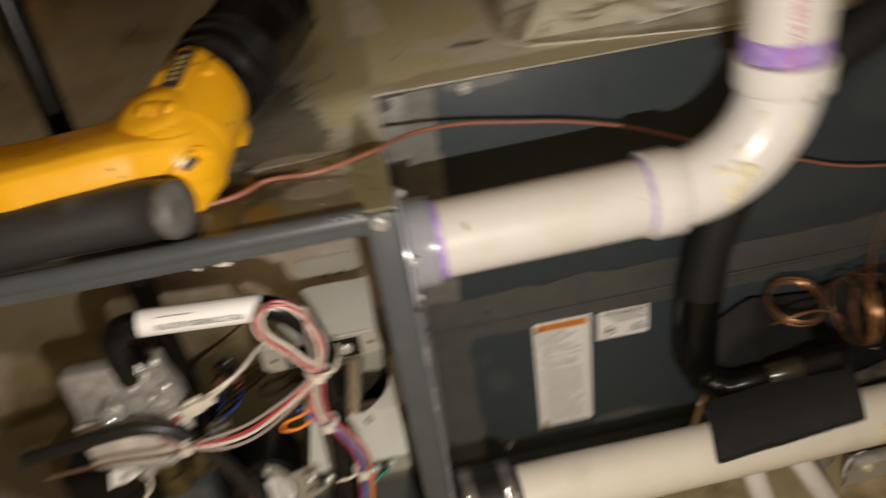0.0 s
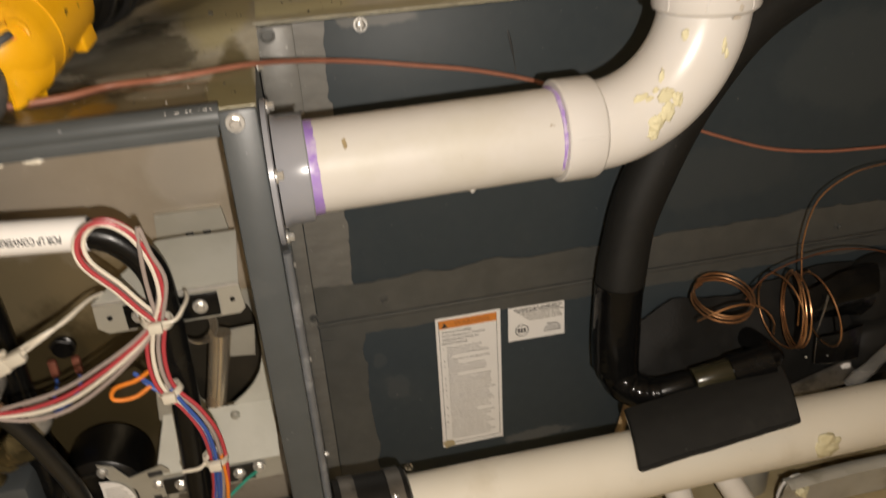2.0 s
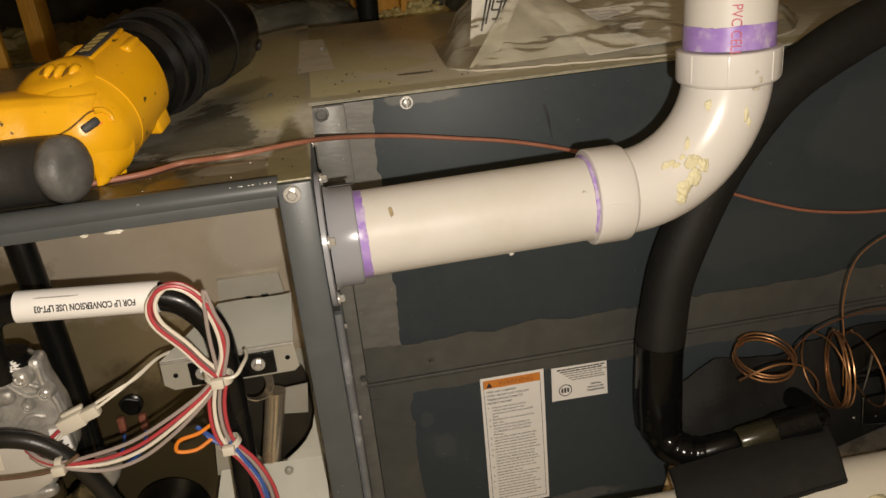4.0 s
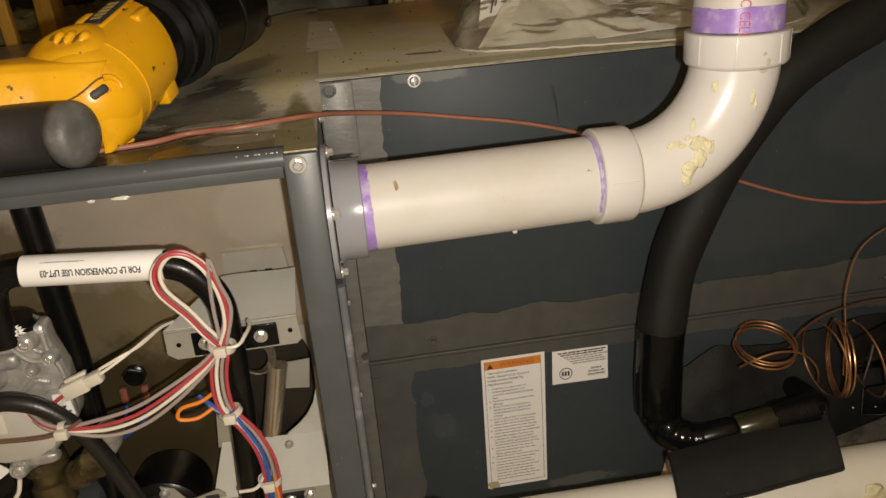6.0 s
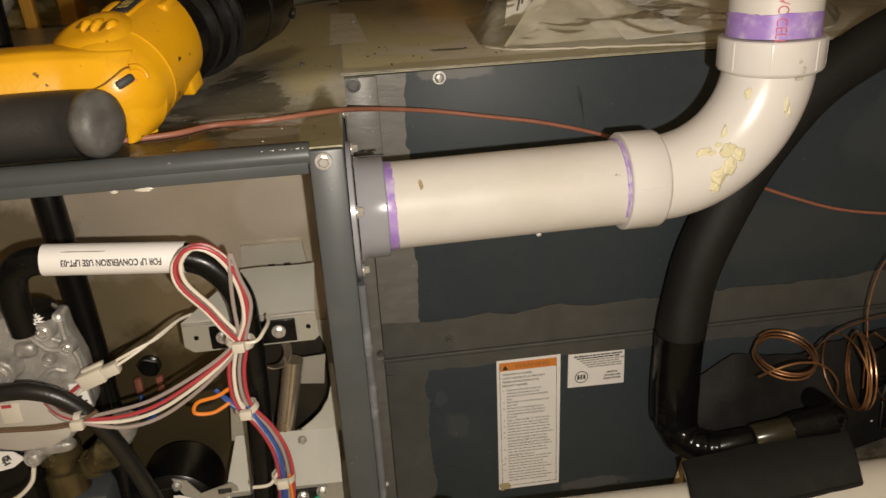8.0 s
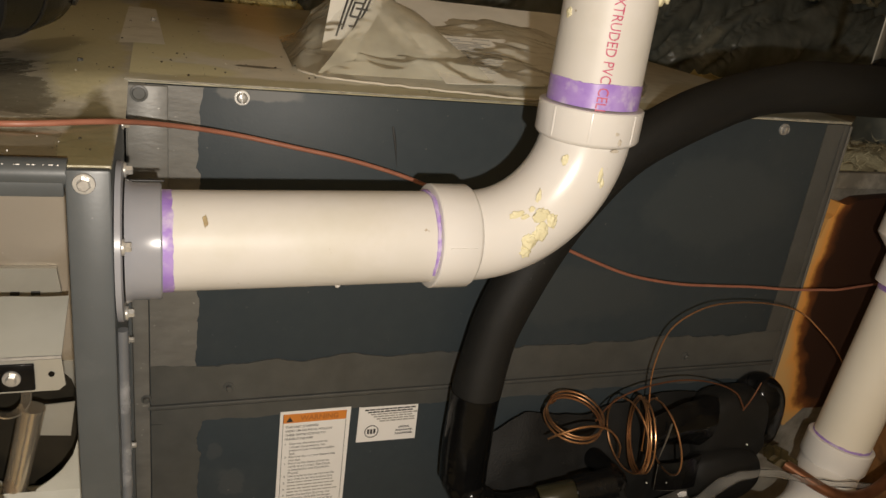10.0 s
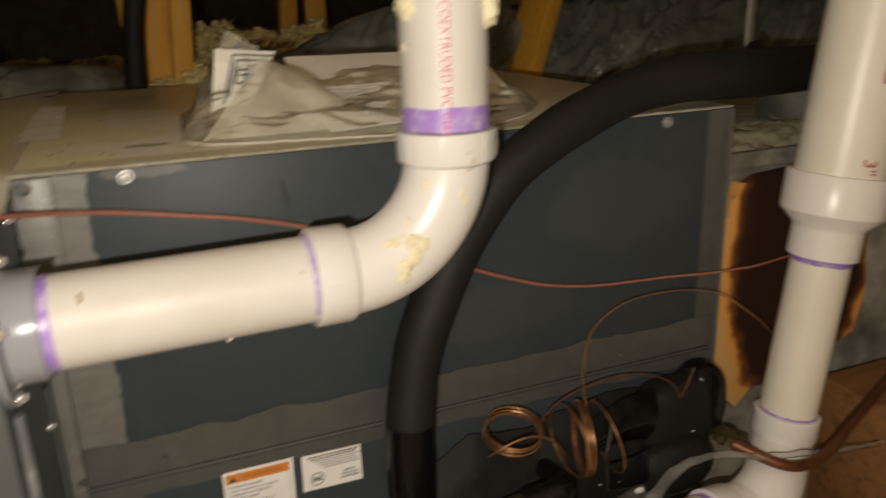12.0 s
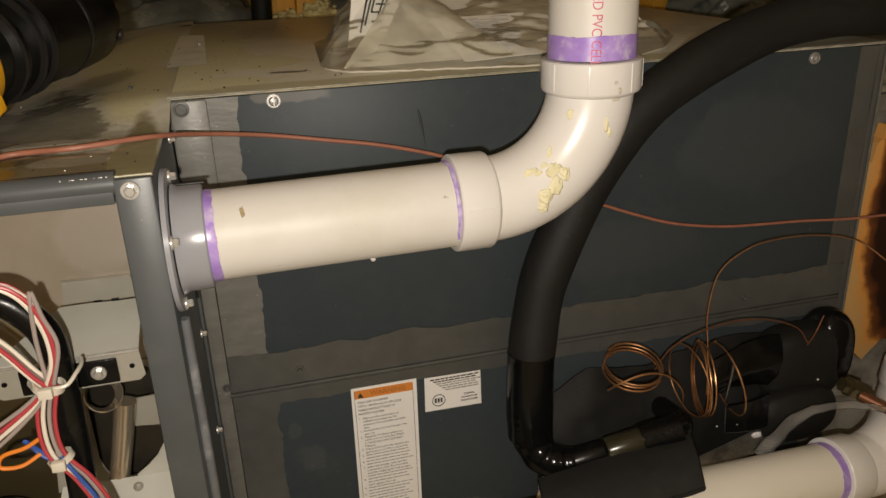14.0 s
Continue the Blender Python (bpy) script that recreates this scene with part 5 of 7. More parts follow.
def intake():
    p = thing("intake_pipe", (0.02, 0.681, 0.456), "cream plastic intake pipe with a grey flange and a wide elbow", "pipe")
    ay, az = 0.679, 0.457
    fl = part("flange", lathe([(0, 0.047), (0.003, 0.047), (0.0036, 0.0455)], (SIDE + 0.0005, ay, az), (1, 0, 0), 48), GREYPVC, p, "grey plastic wall flange")
    part("collar", lathe([(0.005, 0.0365), (0.009, 0.0345), (0.0235, 0.0345), (0.0245, 0.0335)], (SIDE, ay, az), (1, 0, 0), 48), GREYPVC, p, "grey plastic collar")
    part("collar_gap", box((SIDE + 0.006, ay + 0.010, az + 0.0332), (SIDE + 0.026, ay + 0.013, az + 0.0342), 0.0003), INK, p)
    for dy, dz in ((0.012, 0.0395), (-0.012, -0.0405), (0.036, 0.02), (-0.0395, 0.012), (0.03, -0.03)):
        part("screw", screw((SIDE + 0.0042, ay + dy, az + dz), (1, 0, 0), 0.0045), ZINC, fl, "bright hex-head screw")
    part("primer", ragged(lathe([(0, R2 + 0.0001), (0.0002, R2 + 0.0004), (0.0062, R2 + 0.0004), (0.007, R2)], (SIDE + 0.0235, ay, az), (1, 0, 0.012), 72), (SIDE + 0.0235, ay, az), (1, 0, 0.012), 0.0010, 260, 1), PRIMER, p, "purple primer ring")
    part("pipe", lathe([(0.012, R2), (0.2, R2)], (SIDE + 0.012, ay, az), (1, 0, 0.012), 56), PVC, p)
    ex, ez = 0.2345, az + 0.0028
    rad = 0.0778
    part("primer", ragged(lathe([(0, R2), (0.0004, R2 + 0.0004), (0.0022, R2 + 0.0004), (0.0026, R2)], (0.2048, ay, ez), (1, 0, 0.012), 72), (0.2048, ay, ez), (1, 0, 0.012), 0.0009, 120, 2), PRIMER, p, "purple primer ring")
    el = part("elbow", sweep([(ex - 0.02, ay, ez)] + [(ex + rad * math.sin(a), ay, ez + rad * (1 - math.cos(a))) for a in [math.pi / 2 * k / 24 for k in range(25)]] + [(ex + rad, ay, ez + rad + 0.012)], R2 + 0.0003, 48, curve=False), FIT, p, "white plastic elbow fitting")
    hub((0.2072, ay, ez), (1, 0, 0), 0.027, R2, 0.0346, FIT, el)
    top = ez + 0.0676
    hub((ex + rad, ay, top + 0.0268), (0, 0, -1), 0.0222, R2, 0.0350, FIT, el)
    for deg in (200, 243, 296, 335, 20, 60):
        rib = box((0.0344, -0.0009, -0.0095), (0.0354, 0.0009, 0.0095), 0.0003)
        part("mould_rib", turned(rib, Matrix.Translation((ex + rad, ay, top + 0.0160)) @ Matrix.Rotation(radians(deg), 4, "Z")), FIT, el)
    part("mould_line", box((0.212, ay - 0.0350, ez + 0.004), (0.230, ay - 0.0342, ez + 0.0046)), FIT, el)
    lean = Vector((0.012, 0.02, 1)).normalized()
    base = Vector((ex + rad, ay, top + 0.0270))
    v = part("upright", lathe([(0, R2), (0.62, R2)], base, lean, 56), PVC, p, "cream vertical pipe with magenta print")
    band = lathe([(0, R2 + 0.0004), (0.016, R2 + 0.0004), (0.0162, R2)], base, lean, 72)
    for w in band.verts:
        if (w.co - base).dot(lean) > 0.01:
            w.co += lean * (0.0022 * noise.noise(w.co * 30) + 0.0008 * noise.fractal(w.co * 220, 0.8, 2.0, 3))
    part("primer", band, PRIMER, p, "uneven purple primer band")
    view = Vector((-0.354, -0.935, 0))
    t = turned(lettering("COEXTRUDED PVC CELL", 0.0105), Matrix.Rotation(math.pi, 4, "Z") @ Matrix.Diagonal((0.74, 0.92, 1, 1)))
    part("lettering", wrap(t, base + lean * 0.0405, lean, view, R2 + 0.0009), REDINK, v)
    t = turned(lettering("CO", 0.0140, 0.0002), Matrix.Rotation(math.pi, 4, "Z") @ Matrix.Diagonal((0.75, 1, 1, 1)))
    part("lettering", wrap(turned(t, Matrix.Translation((0.0935, 0, 0))), base, lean, view, R2 + 0.0003), REDINK, v)
    for i in range(3):
        bar = box((0.126 + i * 0.010, -0.0042, 0), (0.1272 + i * 0.010, 0.0042, 0.0002))
        part("print_mark", wrap(bar, base, lean, view, R2), REDINK, v)
    # foam
    def on_elbow(deg, lift):
        """A place on the elbow's skin: degrees along the bend, and degrees turned outwards from the front."""
        a, o = radians(deg), radians(lift)
        k = rad + (R2 + 0.0003) * math.sin(o)
        return Vector((ex + k * math.sin(a), ay - (R2 + 0.0003) * math.cos(o), ez + rad - k * math.cos(a)))
    for at, s, k in ((on_elbow(24, -36), (0.0050, 0.0008, 0.0034), 1), (on_elbow(28, -30), (0.0030, 0.0007, 0.0022), 16), (on_elbow(41, -40), (0.0018, 0.0007, 0.0060), 2), (on_elbow(34, -34), (0.0026, 0.0006, 0.0020), 17), (on_elbow(36, -20), (0.0062, 0.0010, 0.0058), 3), (on_elbow(40, -8), (0.0034, 0.0012, 0.0052), 14),
                     (on_elbow(32, -4), (0.0052, 0.0013, 0.0060), 5), (on_elbow(25, 0), (0.0050, 0.0014, 0.0056), 15), (on_elbow(22, 12), (0.0038, 0.0016, 0.0036), 18), (on_elbow(72, -44), (0.0030, 0.0010, 0.0036), 4), (on_elbow(72, 4), (0.0016, 0.0010, 0.0046), 6), (on_elbow(69, 12), (0.0014, 0.0012, 0.0030), 19)):
        foam_dab(el, at, s, k)
    b2 = base + lean * 0.1005
    for d, s, k in (((0.025, -0.019, -0.018), (0.007, 0.007, 0.014), 7), ((-0.0295, -0.008, -0.016), (0.006, 0.009, 0.012), 8), ((0.016, -0.0265, -0.002), (0.0060, 0.004, 0.012), 9), ((0.004, -0.0310, 0.018), (0.0055, 0.003, 0.016), 10), ((0.000, -0.0310, 0.042), (0.006, 0.0035, 0.017), 13), ((0.010, -0.0285, 0.006), (0.005, 0.003, 0.008), 31),
                    ((0.030, -0.004, 0.03), (0.003, 0.006, 0.02), 11), ((-0.030, -0.004, -0.045), (0.002, 0.003, 0.003), 12)):
        foam_dab(v, b2 + Vector(d), s, k)
    # brown primer smears on the socket
    for k, (dx, dz, sx, sz) in enumerate(((0.0080, 0.0140, 0.0014, 0.0010), (0.0110, 0.0085, 0.0012, 0.0022), (0.0085, 0.0030, 0.0022, 0.0010))):
        part("smear", wrap(blob((0, 0, 0), (sz, sx, 0.00012), 0.6, 40 + k, 4), (ex + rad, ay, top + dz), (0, 0, 1), (dx * 30 - 0.2, -1, 0), 0.0352), mat_smudge, el, "faint brown smear", smooth=180)
    # marks on the pipe
    part("smudge", wrap(blob((0, 0, 0), (0.0013, 0.0034, 0.0003), 0.55, 21, 4), (0.0655, ay, az), (1, 0, 0), (0, -1, 0.95), R2), PLY, p, "small brown mark", smooth=180)
    part("smudge", wrap(blob((0, 0, 0), (0.006, 0.003, 0.0001), 0.4, 22, 4), (0.110, ay, az), (1, 0, 0), (0, -1, 0.85), R2), mat_smudge, p, "faint brown smudge", smooth=180)
    part("glue_drip", blob((0.150, ay, az - R2 - 0.0012), (0.0022, 0.002, 0.002), 0.3, 3, 2), FIT, p)
    return p


mat_smudge = mat("faint_dirt", (0.50, 0.44, 0.355), 0.45, 0, (0.55, 0.51, 0.44), 160, 1.0)
intake()


# ---- exhaust pipe: rubber coupling, long run, elbow, riser, reducer, large pipe ----
def exhaust():
    p = thing("exhaust_pipe", (0.03, 0.676, 0.146), "cream plastic exhaust pipe rising through a reducer", "pipe")
    a, b = Vector((0.02, 0.676, 0.148)), Vector((0.622, 0.708, 0.114))
    d = (b - a).normalized()
    part("wall_plate", box((SIDE + 0.0005, 0.630, 0.10), (SIDE + 0.003, 0.724, 0.195), 0.001), GALV, p, "galvanised wall plate")
    for y, z in ((0.637, 0.190), (0.637, 0.172), (0.717, 0.190), (0.637, 0.108)):
        part("screw", screw((SIDE + 0.003, y, z), (1, 0, 0), 0.004), ZINC, p)
    cp = part("rubber_coupling", lathe([(0.002, 0.035), (0.003, 0.0375), (0.024, 0.038), (0.046, 0.0375), (0.062, 0.037), (0.064, 0.034), (0.0645, 0.031)], a, d, 48), RUBBER, p, "black rubber coupling")
    for h in (0.008, 0.046):
        cl = part("band_clamp", lathe([(h, 0.0378), (h, 0.0388), (h + 0.012, 0.0388), (h + 0.012, 0.0378)], a, d, 48, True), BANDSTEEL, cp, "shiny stainless band clamp")
        q = a + d * (h + 0.006) + Vector((0, -0.026, 0.030))
        part("clamp_screw", lathe([(-0.010, 0.0045), (-0.002, 0.0045), (-0.002, 0.0035), (0.012, 0.0035)], q, (0, 0.7, 0.7), 12), ZINC, cl)
        for k in range(5):
            w = box((h + 0.001, -0.0005, 0), (h + 0.011, 0.0005, 0.0003))
            part("slot", wrap(turned(w, Matrix.Translation((0, 0.006 - k * 0.003, 0))), a, d, (0, -1, 0.7), 0.0386), INK, cl)
    L = (b - a).length
    part("pipe", lathe([(0.05, R2), (L, R2)], a, d, 56), CREAM, p)
    hb = a + d * (L - 0.018)
    part("primer", ragged(lathe([(0, R2), (0.0005, R2 + 0.0005), (0.010, R2 + 0.0005), (0.0105, R2)], hb - d * 0.0085, d, 72), hb - d * 0.0085, d, 0.0009, 120, 3), PRIMER, p, "thick purple primer ring")
    up = Vector((0.135, 0.004, 1)).normalized()
    c0 = b + d * 0.012
    riser0 = Vector((0.741, 0.748, 0.178))
    bend = smooth_path([c0, c0 + d * 0.028 + Vector((0, 0, 0.002)), c0 + d * 0.060 + Vector((0, 0.004, 0.020)), riser0 - up * 0.030, riser0], 8)
    el = part("elbow", sweep(bend, R2 + 0.0022, 40, curve=False), WHITEFIT, p, "white plastic elbow fitting")
    hub(hb, d, 0.03, R2, 0.0350, WHITEFIT, el)
    hub(riser0 + up * 0.014, -up, 0.028, R2, 0.0350, WHITEFIT, el)
    part("mould_tag", blob(b + d * 0.04 + Vector((0, -0.030, 0.006)), (0.003, 0.002, 0.003), 0.2, 5, 2), WHITEFIT, el)
    r1 = riser0 + up * 0.012
    red0 = r1 + up * 0.181
    part("primer", ragged(lathe([(0, R2 + 0.0004), (0.004, R2 + 0.0004), (0.0045, R2)], r1, up, 72), r1, up, 0.0009, 120, 4), PRIMER, p, "purple primer ring")
    part("riser", lathe([(0, R2), (0.225, R2)], r1 - up * 0.01, up, 56), CREAM, p, "cream two-inch riser")
    part("primer", ragged(lathe([(0, R2), (0.0005, R2 + 0.0004), (0.007, R2 + 0.0004), (0.0075, R2)], red0 - up * 0.006, up, 72), red0 - up * 0.006, up, 0.0009, 120, 5), PRIMER, p, "purple primer ring")
    rd = part("reducer", lathe([(0, R2), (0.0005, 0.0345), (0.0012, 0.0356), (0.030, 0.0356), (0.034, 0.0365), (0.046, 0.0490), (0.049, 0.0512), (0.088, 0.0512), (0.0892, 0.0505), (0.0895, R3)], red0, up, 56), WHITEFIT, p, "white plastic reducer fitting")
    part("mould_line", wrap(box((0.064, -0.0003, 0), (0.086, 0.0003, 0.0004)), red0, up, (-0.55, -0.8, 0), 0.0508), WHITEFIT, rd)
    big = red0 + up * 0.085
    bp = part("large_pipe", lathe([(0, R3), (0.75, R3)], big, up, 64), CREAM, p, "cream three-inch pipe with dark red print")
    view = Vector((-0.30, -0.95, 0))
    t = turned(lettering('3"', 0.020), Matrix.Rotation(math.pi, 4, "Z"))
    part("lettering", wrap(turned(t, Matrix.Translation((0.016, 0.0, 0))), big, up, view, R3), DARKRED, bp)
    t = turned(lettering("the USA", 0.0245, 0.00025, 0.25), Matrix.Rotation(math.pi, 4, "Z"))
    part("lettering", wrap(turned(t, Matrix.Translation((0.197, 0.0, 0))), big, up, view, R3), DARKRED, bp)
    for k in range(9):
        random.seed(k)
        bar = box((0.096, -0.0005, 0), (0.119, random.uniform(0.0, 0.0006), 0.0002))
        part("print_bar", wrap(turned(bar, Matrix.Translation((0, 0.0013 * (k - 4), 0))), big, up, view, R3), DARKRED, bp)
    part("globe_mark", wrap(turned(blob((0, 0, 0), (0.004, 0.0028, 0.0003), 0.5, 9, 3), Matrix.Translation((0.1375, 0.0, 0))), big, up, view, R3), DARKRED, bp)
    for z in (0.016, 0.022):
        part("dot", wrap(turned(blob((0, 0, 0), (0.0016, 0.0016, 0.0003), 0.3, 9, 2), Matrix.Translation((z, -0.050, 0))), big, up, view, R3), INK, bp)
    part("foam_smear", blob(a + d * 0.452 + Vector((0.0, -0.0285, 0.003)), (0.014, 0.0045, 0.0125), 0.4, 31, 4, 10), FOAM, p, "dried yellow spray foam", smooth=180)
    return p


exhaust()


# ---- insulated suction line, refrigerant parts ----
def suction_line():
    s = thing("suction_line", (0.31, 0.775, 0.12), "thick black foam-insulated refrigerant line", "refrigerant line")
    r = 0.0222
    part("insulation", sweep([(0.3072, 0.776, 0.262), (0.3125, 0.779, 0.30), (0.321, 0.781, 0.34), (0.340, 0.783, 0.385), (0.371, 0.785, 0.44), (0.408, 0.787, 0.485), (0.455, 0.792, 0.514), (0.510, 0.802, 0.5355), (0.565, 0.812, 0.5495), (0.625, 0.82, 0.557),
                              (0.70, 0.84, 0.555), (0.82, 0.87, 0.551), (1.1, 0.95, 0.546), (1.5, 1.1, 0.54)], lambda t: r * (1 + 0.02 * math.sin(40 * t) + 0.18 * min(1, max(0, (t - 0.64) * 8))), 28), HOSE, s, "matt black foam insulation")
    part("taped_leg", sweep([(0.3076, 0.776, 0.272), (0.3065, 0.7755, 0.235), (0.3065, 0.775, 0.200), (0.3070, 0.774, 0.181)], lambda t: 0.0225 - 0.0003 * math.sin(9 * t), 28), TAPE, s, "glossy black tape over the foam")
    part("elbow", sweep([(0.3070, 0.774, 0.192), (0.3085, 0.770, 0.176), (0.315, 0.760, 0.163), (0.330, 0.749, 0.160), (0.343, 0.742, 0.164)], lambda t: 0.0212 - 0.0075 * t + 0.0005 * math.sin(31 * t), 24), TAPE, s, "wrinkled black tape round the bend")
    part("nut", lathe([(0, 0.012), (0.004, 0.0125), (0.030, 0.0115), (0.034, 0.010)], (0.338, 0.744, 0.163), (1, -0.18, 0.28), 24), BLACKPIPE, s, "shiny black fitting")
    part("sleeve", lathe([(0, 0.0125), (0.002, 0.0132), (0.034, 0.0132), (0.036, 0.0125)], (0.371, 0.7375, 0.1725), (1, -0.16, 0.26), 24), mat("olive_tarnished_sleeve", (0.040, 0.036, 0.018), 0.22, 0.1, (0.020, 0.018, 0.010), 40, 1.0, (0.16, 0.15, 0.08), 30, (0.56, 0.7)), s, "tarnished olive sleeve")
    part("wrap", lathe([(0, 0.0125), (0.0005, 0.0158), (0.038, 0.0158), (0.0385, 0.012)], (0.404, 0.732, 0.1805), (1, -0.16, 0.26), 24), TAPE, s, "black tape wrap")
    part("pipe", sweep([(0.436, 0.728, 0.188), (0.448, 0.735, 0.186), (0.455, 0.76, 0.178), (0.457, 0.80, 0.172), (0.457, 0.825, 0.17)], 0.0115, 16), TAPE, s)
    st = solo("wooden_stick", sweep([(0.343, 0.80, 0.135), (0.327, 0.80, 0.068), (0.311, 0.80, 0.0)], 0.0048, 8), mat_stick, (0.32, 0.79, 0), "thin pale wooden stick propping the line", "stick")


mat_stick = mat("pale_stick", (0.55, 0.40, 0.22), 0.6)
suction_line()

# black foam pad lying over the exhaust pipe
def pad():
    """A limp foam sheet over the pipe: the sheet and its paler cut edges."""
    def fn(u, w):
        a = Vector((0.277, 0.653, 0.170)).lerp(Vector((0.421, 0.653, 0.187)), u)
        b = Vector((0.297, 0.727, 0.170)).lerp(Vector((0.450, 0.727, 0.190)), u)
        p = a.lerp(b, w)
        p.z += 0.006 * math.sin(math.pi * w) - 0.004 + 0.0008 * noise.noise(p * 60)
        return p
    t = thing("foam_pad", (0.37, 0.69, 0.17), "flat black foam rubber sheet lying over the exhaust pipe", "pad")
    bm = sheet(fn, 30, 16)
    bmesh.ops.solidify(bm, geom=bm.faces[:], thickness=0.004)
    part("sheet", bm, FOAMTAPE, t)
    low = Vector((0, -0.0006, -0.0022))
    for run in ([fn(0, k / 10) for k in range(11)], [fn(k / 20, 0) for k in range(21)], [fn(1, k / 10) for k in range(11)]):
        part("cut_edge", sweep([p + low for p in run], 0.0019, 8, curve=False), HOSE, t, "square-cut foam edge")
    part("paper_backing", sweep([fn(0, k / 10) + Vector((-0.0012, -0.0006, -0.0042)) for k in range(2, 10)], 0.0006, 6, curve=False), NYLON, t, "strip of pale backing film")


pad()


def coil_pts(c, axis, r, turns, pitch, start=0.0, squash=1.0, wob=0.0):
    ax = Vector(axis).normalized()
    s = ax.orthogonal().normalized()
    u = ax.cross(s)
    out = []
    n = int(turns * 14)
    for k in range(n + 1):
        a = start + 2 * math.pi * k / 14
        rr = r * (1 + wob * math.sin(a * 0.37 + 1))
        out.append(Vector(c) + ax * pitch * k / 14 + s * math.cos(a) * rr + u * math.sin(a) * rr * squash)
    return out


def capillary():
    c = thing("capillary_tube", (0.45, 0.77, 0.2), "thin coiled copper sensing tube", "copper tube")
    # three flat-lying turns, then a run over to the upright turns
    part("flat_coil", sweep(coil_pts((0.408, 0.766, 0.2365), (0.02, -0.27, 1), 0.0272, 3.1, 0.0040, 1.0, 1.0, 0.02), 0.00105, 8, 3), COPPER, c)
    part("link", sweep([(0.374, 0.748, 0.233), (0.384, 0.741, 0.243), (0.402, 0.738, 0.2495), (0.420, 0.738, 0.248), (0.437, 0.740, 0.238), (0.451, 0.744, 0.22), (0.456, 0.748, 0.203)], 0.00105, 8), COPPER, c)
    # upright turns
    for x, y, z, ax, r in ((0.4620, 0.752, 0.2250, (0.99, 0.02, 0.06), 0.0365), (0.4735, 0.752, 0.2245, (0.94, -0.33, 0.02), 0.0365), (0.4765, 0.753, 0.2235, (0.95, -0.29, 0.04), 0.0370), (0.4795, 0.752, 0.2230, (0.96, -0.26, 0.02), 0.0360), (0.5035, 0.751, 0.2195, (0.97, -0.10, 0.20), 0.0375)):
        part("upright_turn", sweep(coil_pts((x, y, z), ax, r, 1.0, 0.002, 0.3, 1.0), 0.00092, 8, 3), COPPER, c)
    part("riser", sweep([(0.4885, 0.757, 0.200), (0.4890, 0.764, 0.25), (0.489, 0.77, 0.285), (0.497, 0.77, 0.326), (0.525, 0.77, 0.347), (0.56, 0.771, 0.353), (0.61, 0.772, 0.350), (0.655, 0.772, 0.338), (0.70, 0.775, 0.308), (0.732, 0.778, 0.282), (0.765, 0.780, 0.245), (0.79, 0.782, 0.20)], 0.00078, 8), COPPER, c)
    part("arc", sweep([(0.433, 0.765, 0.235), (0.446, 0.762, 0.257), (0.472, 0.76, 0.271), (0.515, 0.758, 0.278), (0.554, 0.756, 0.273), (0.581, 0.752, 0.262), (0.592, 0.748, 0.246)], 0.00078, 8), COPPER_OLD, c)
    part("tail", sweep([(0.592, 0.748, 0.243), (0.603, 0.752, 0.252), (0.615, 0.757, 0.268)], 0.00078, 8), COPPER_OLD, c)


capillary()


def draped(top, x0, x1, y0, y1, z1, seed, thick=0.003, nu=36, nw=18):
    """A limp foam or tape sheet hanging from an uneven upper edge top(u) down to z1."""
    def fn(u, w):
        x = x0 + (x1 - x0) * u
        z = top(u) + (z1 - top(u)) * w
        n = noise.fractal(Vector((x * 26, w * 3, seed)), 1.0, 2.0, 3)
        return (x + 0.003 * n * w, y0 + (y1 - y0) * w + 0.004 * n - 0.006 * math.sin(math.pi * w), z + 0.002 * n)
    bm = sheet(fn, nu, nw)
    bmesh.ops.solidify(bm, geom=bm.faces[:], thickness=thick)
    return bm


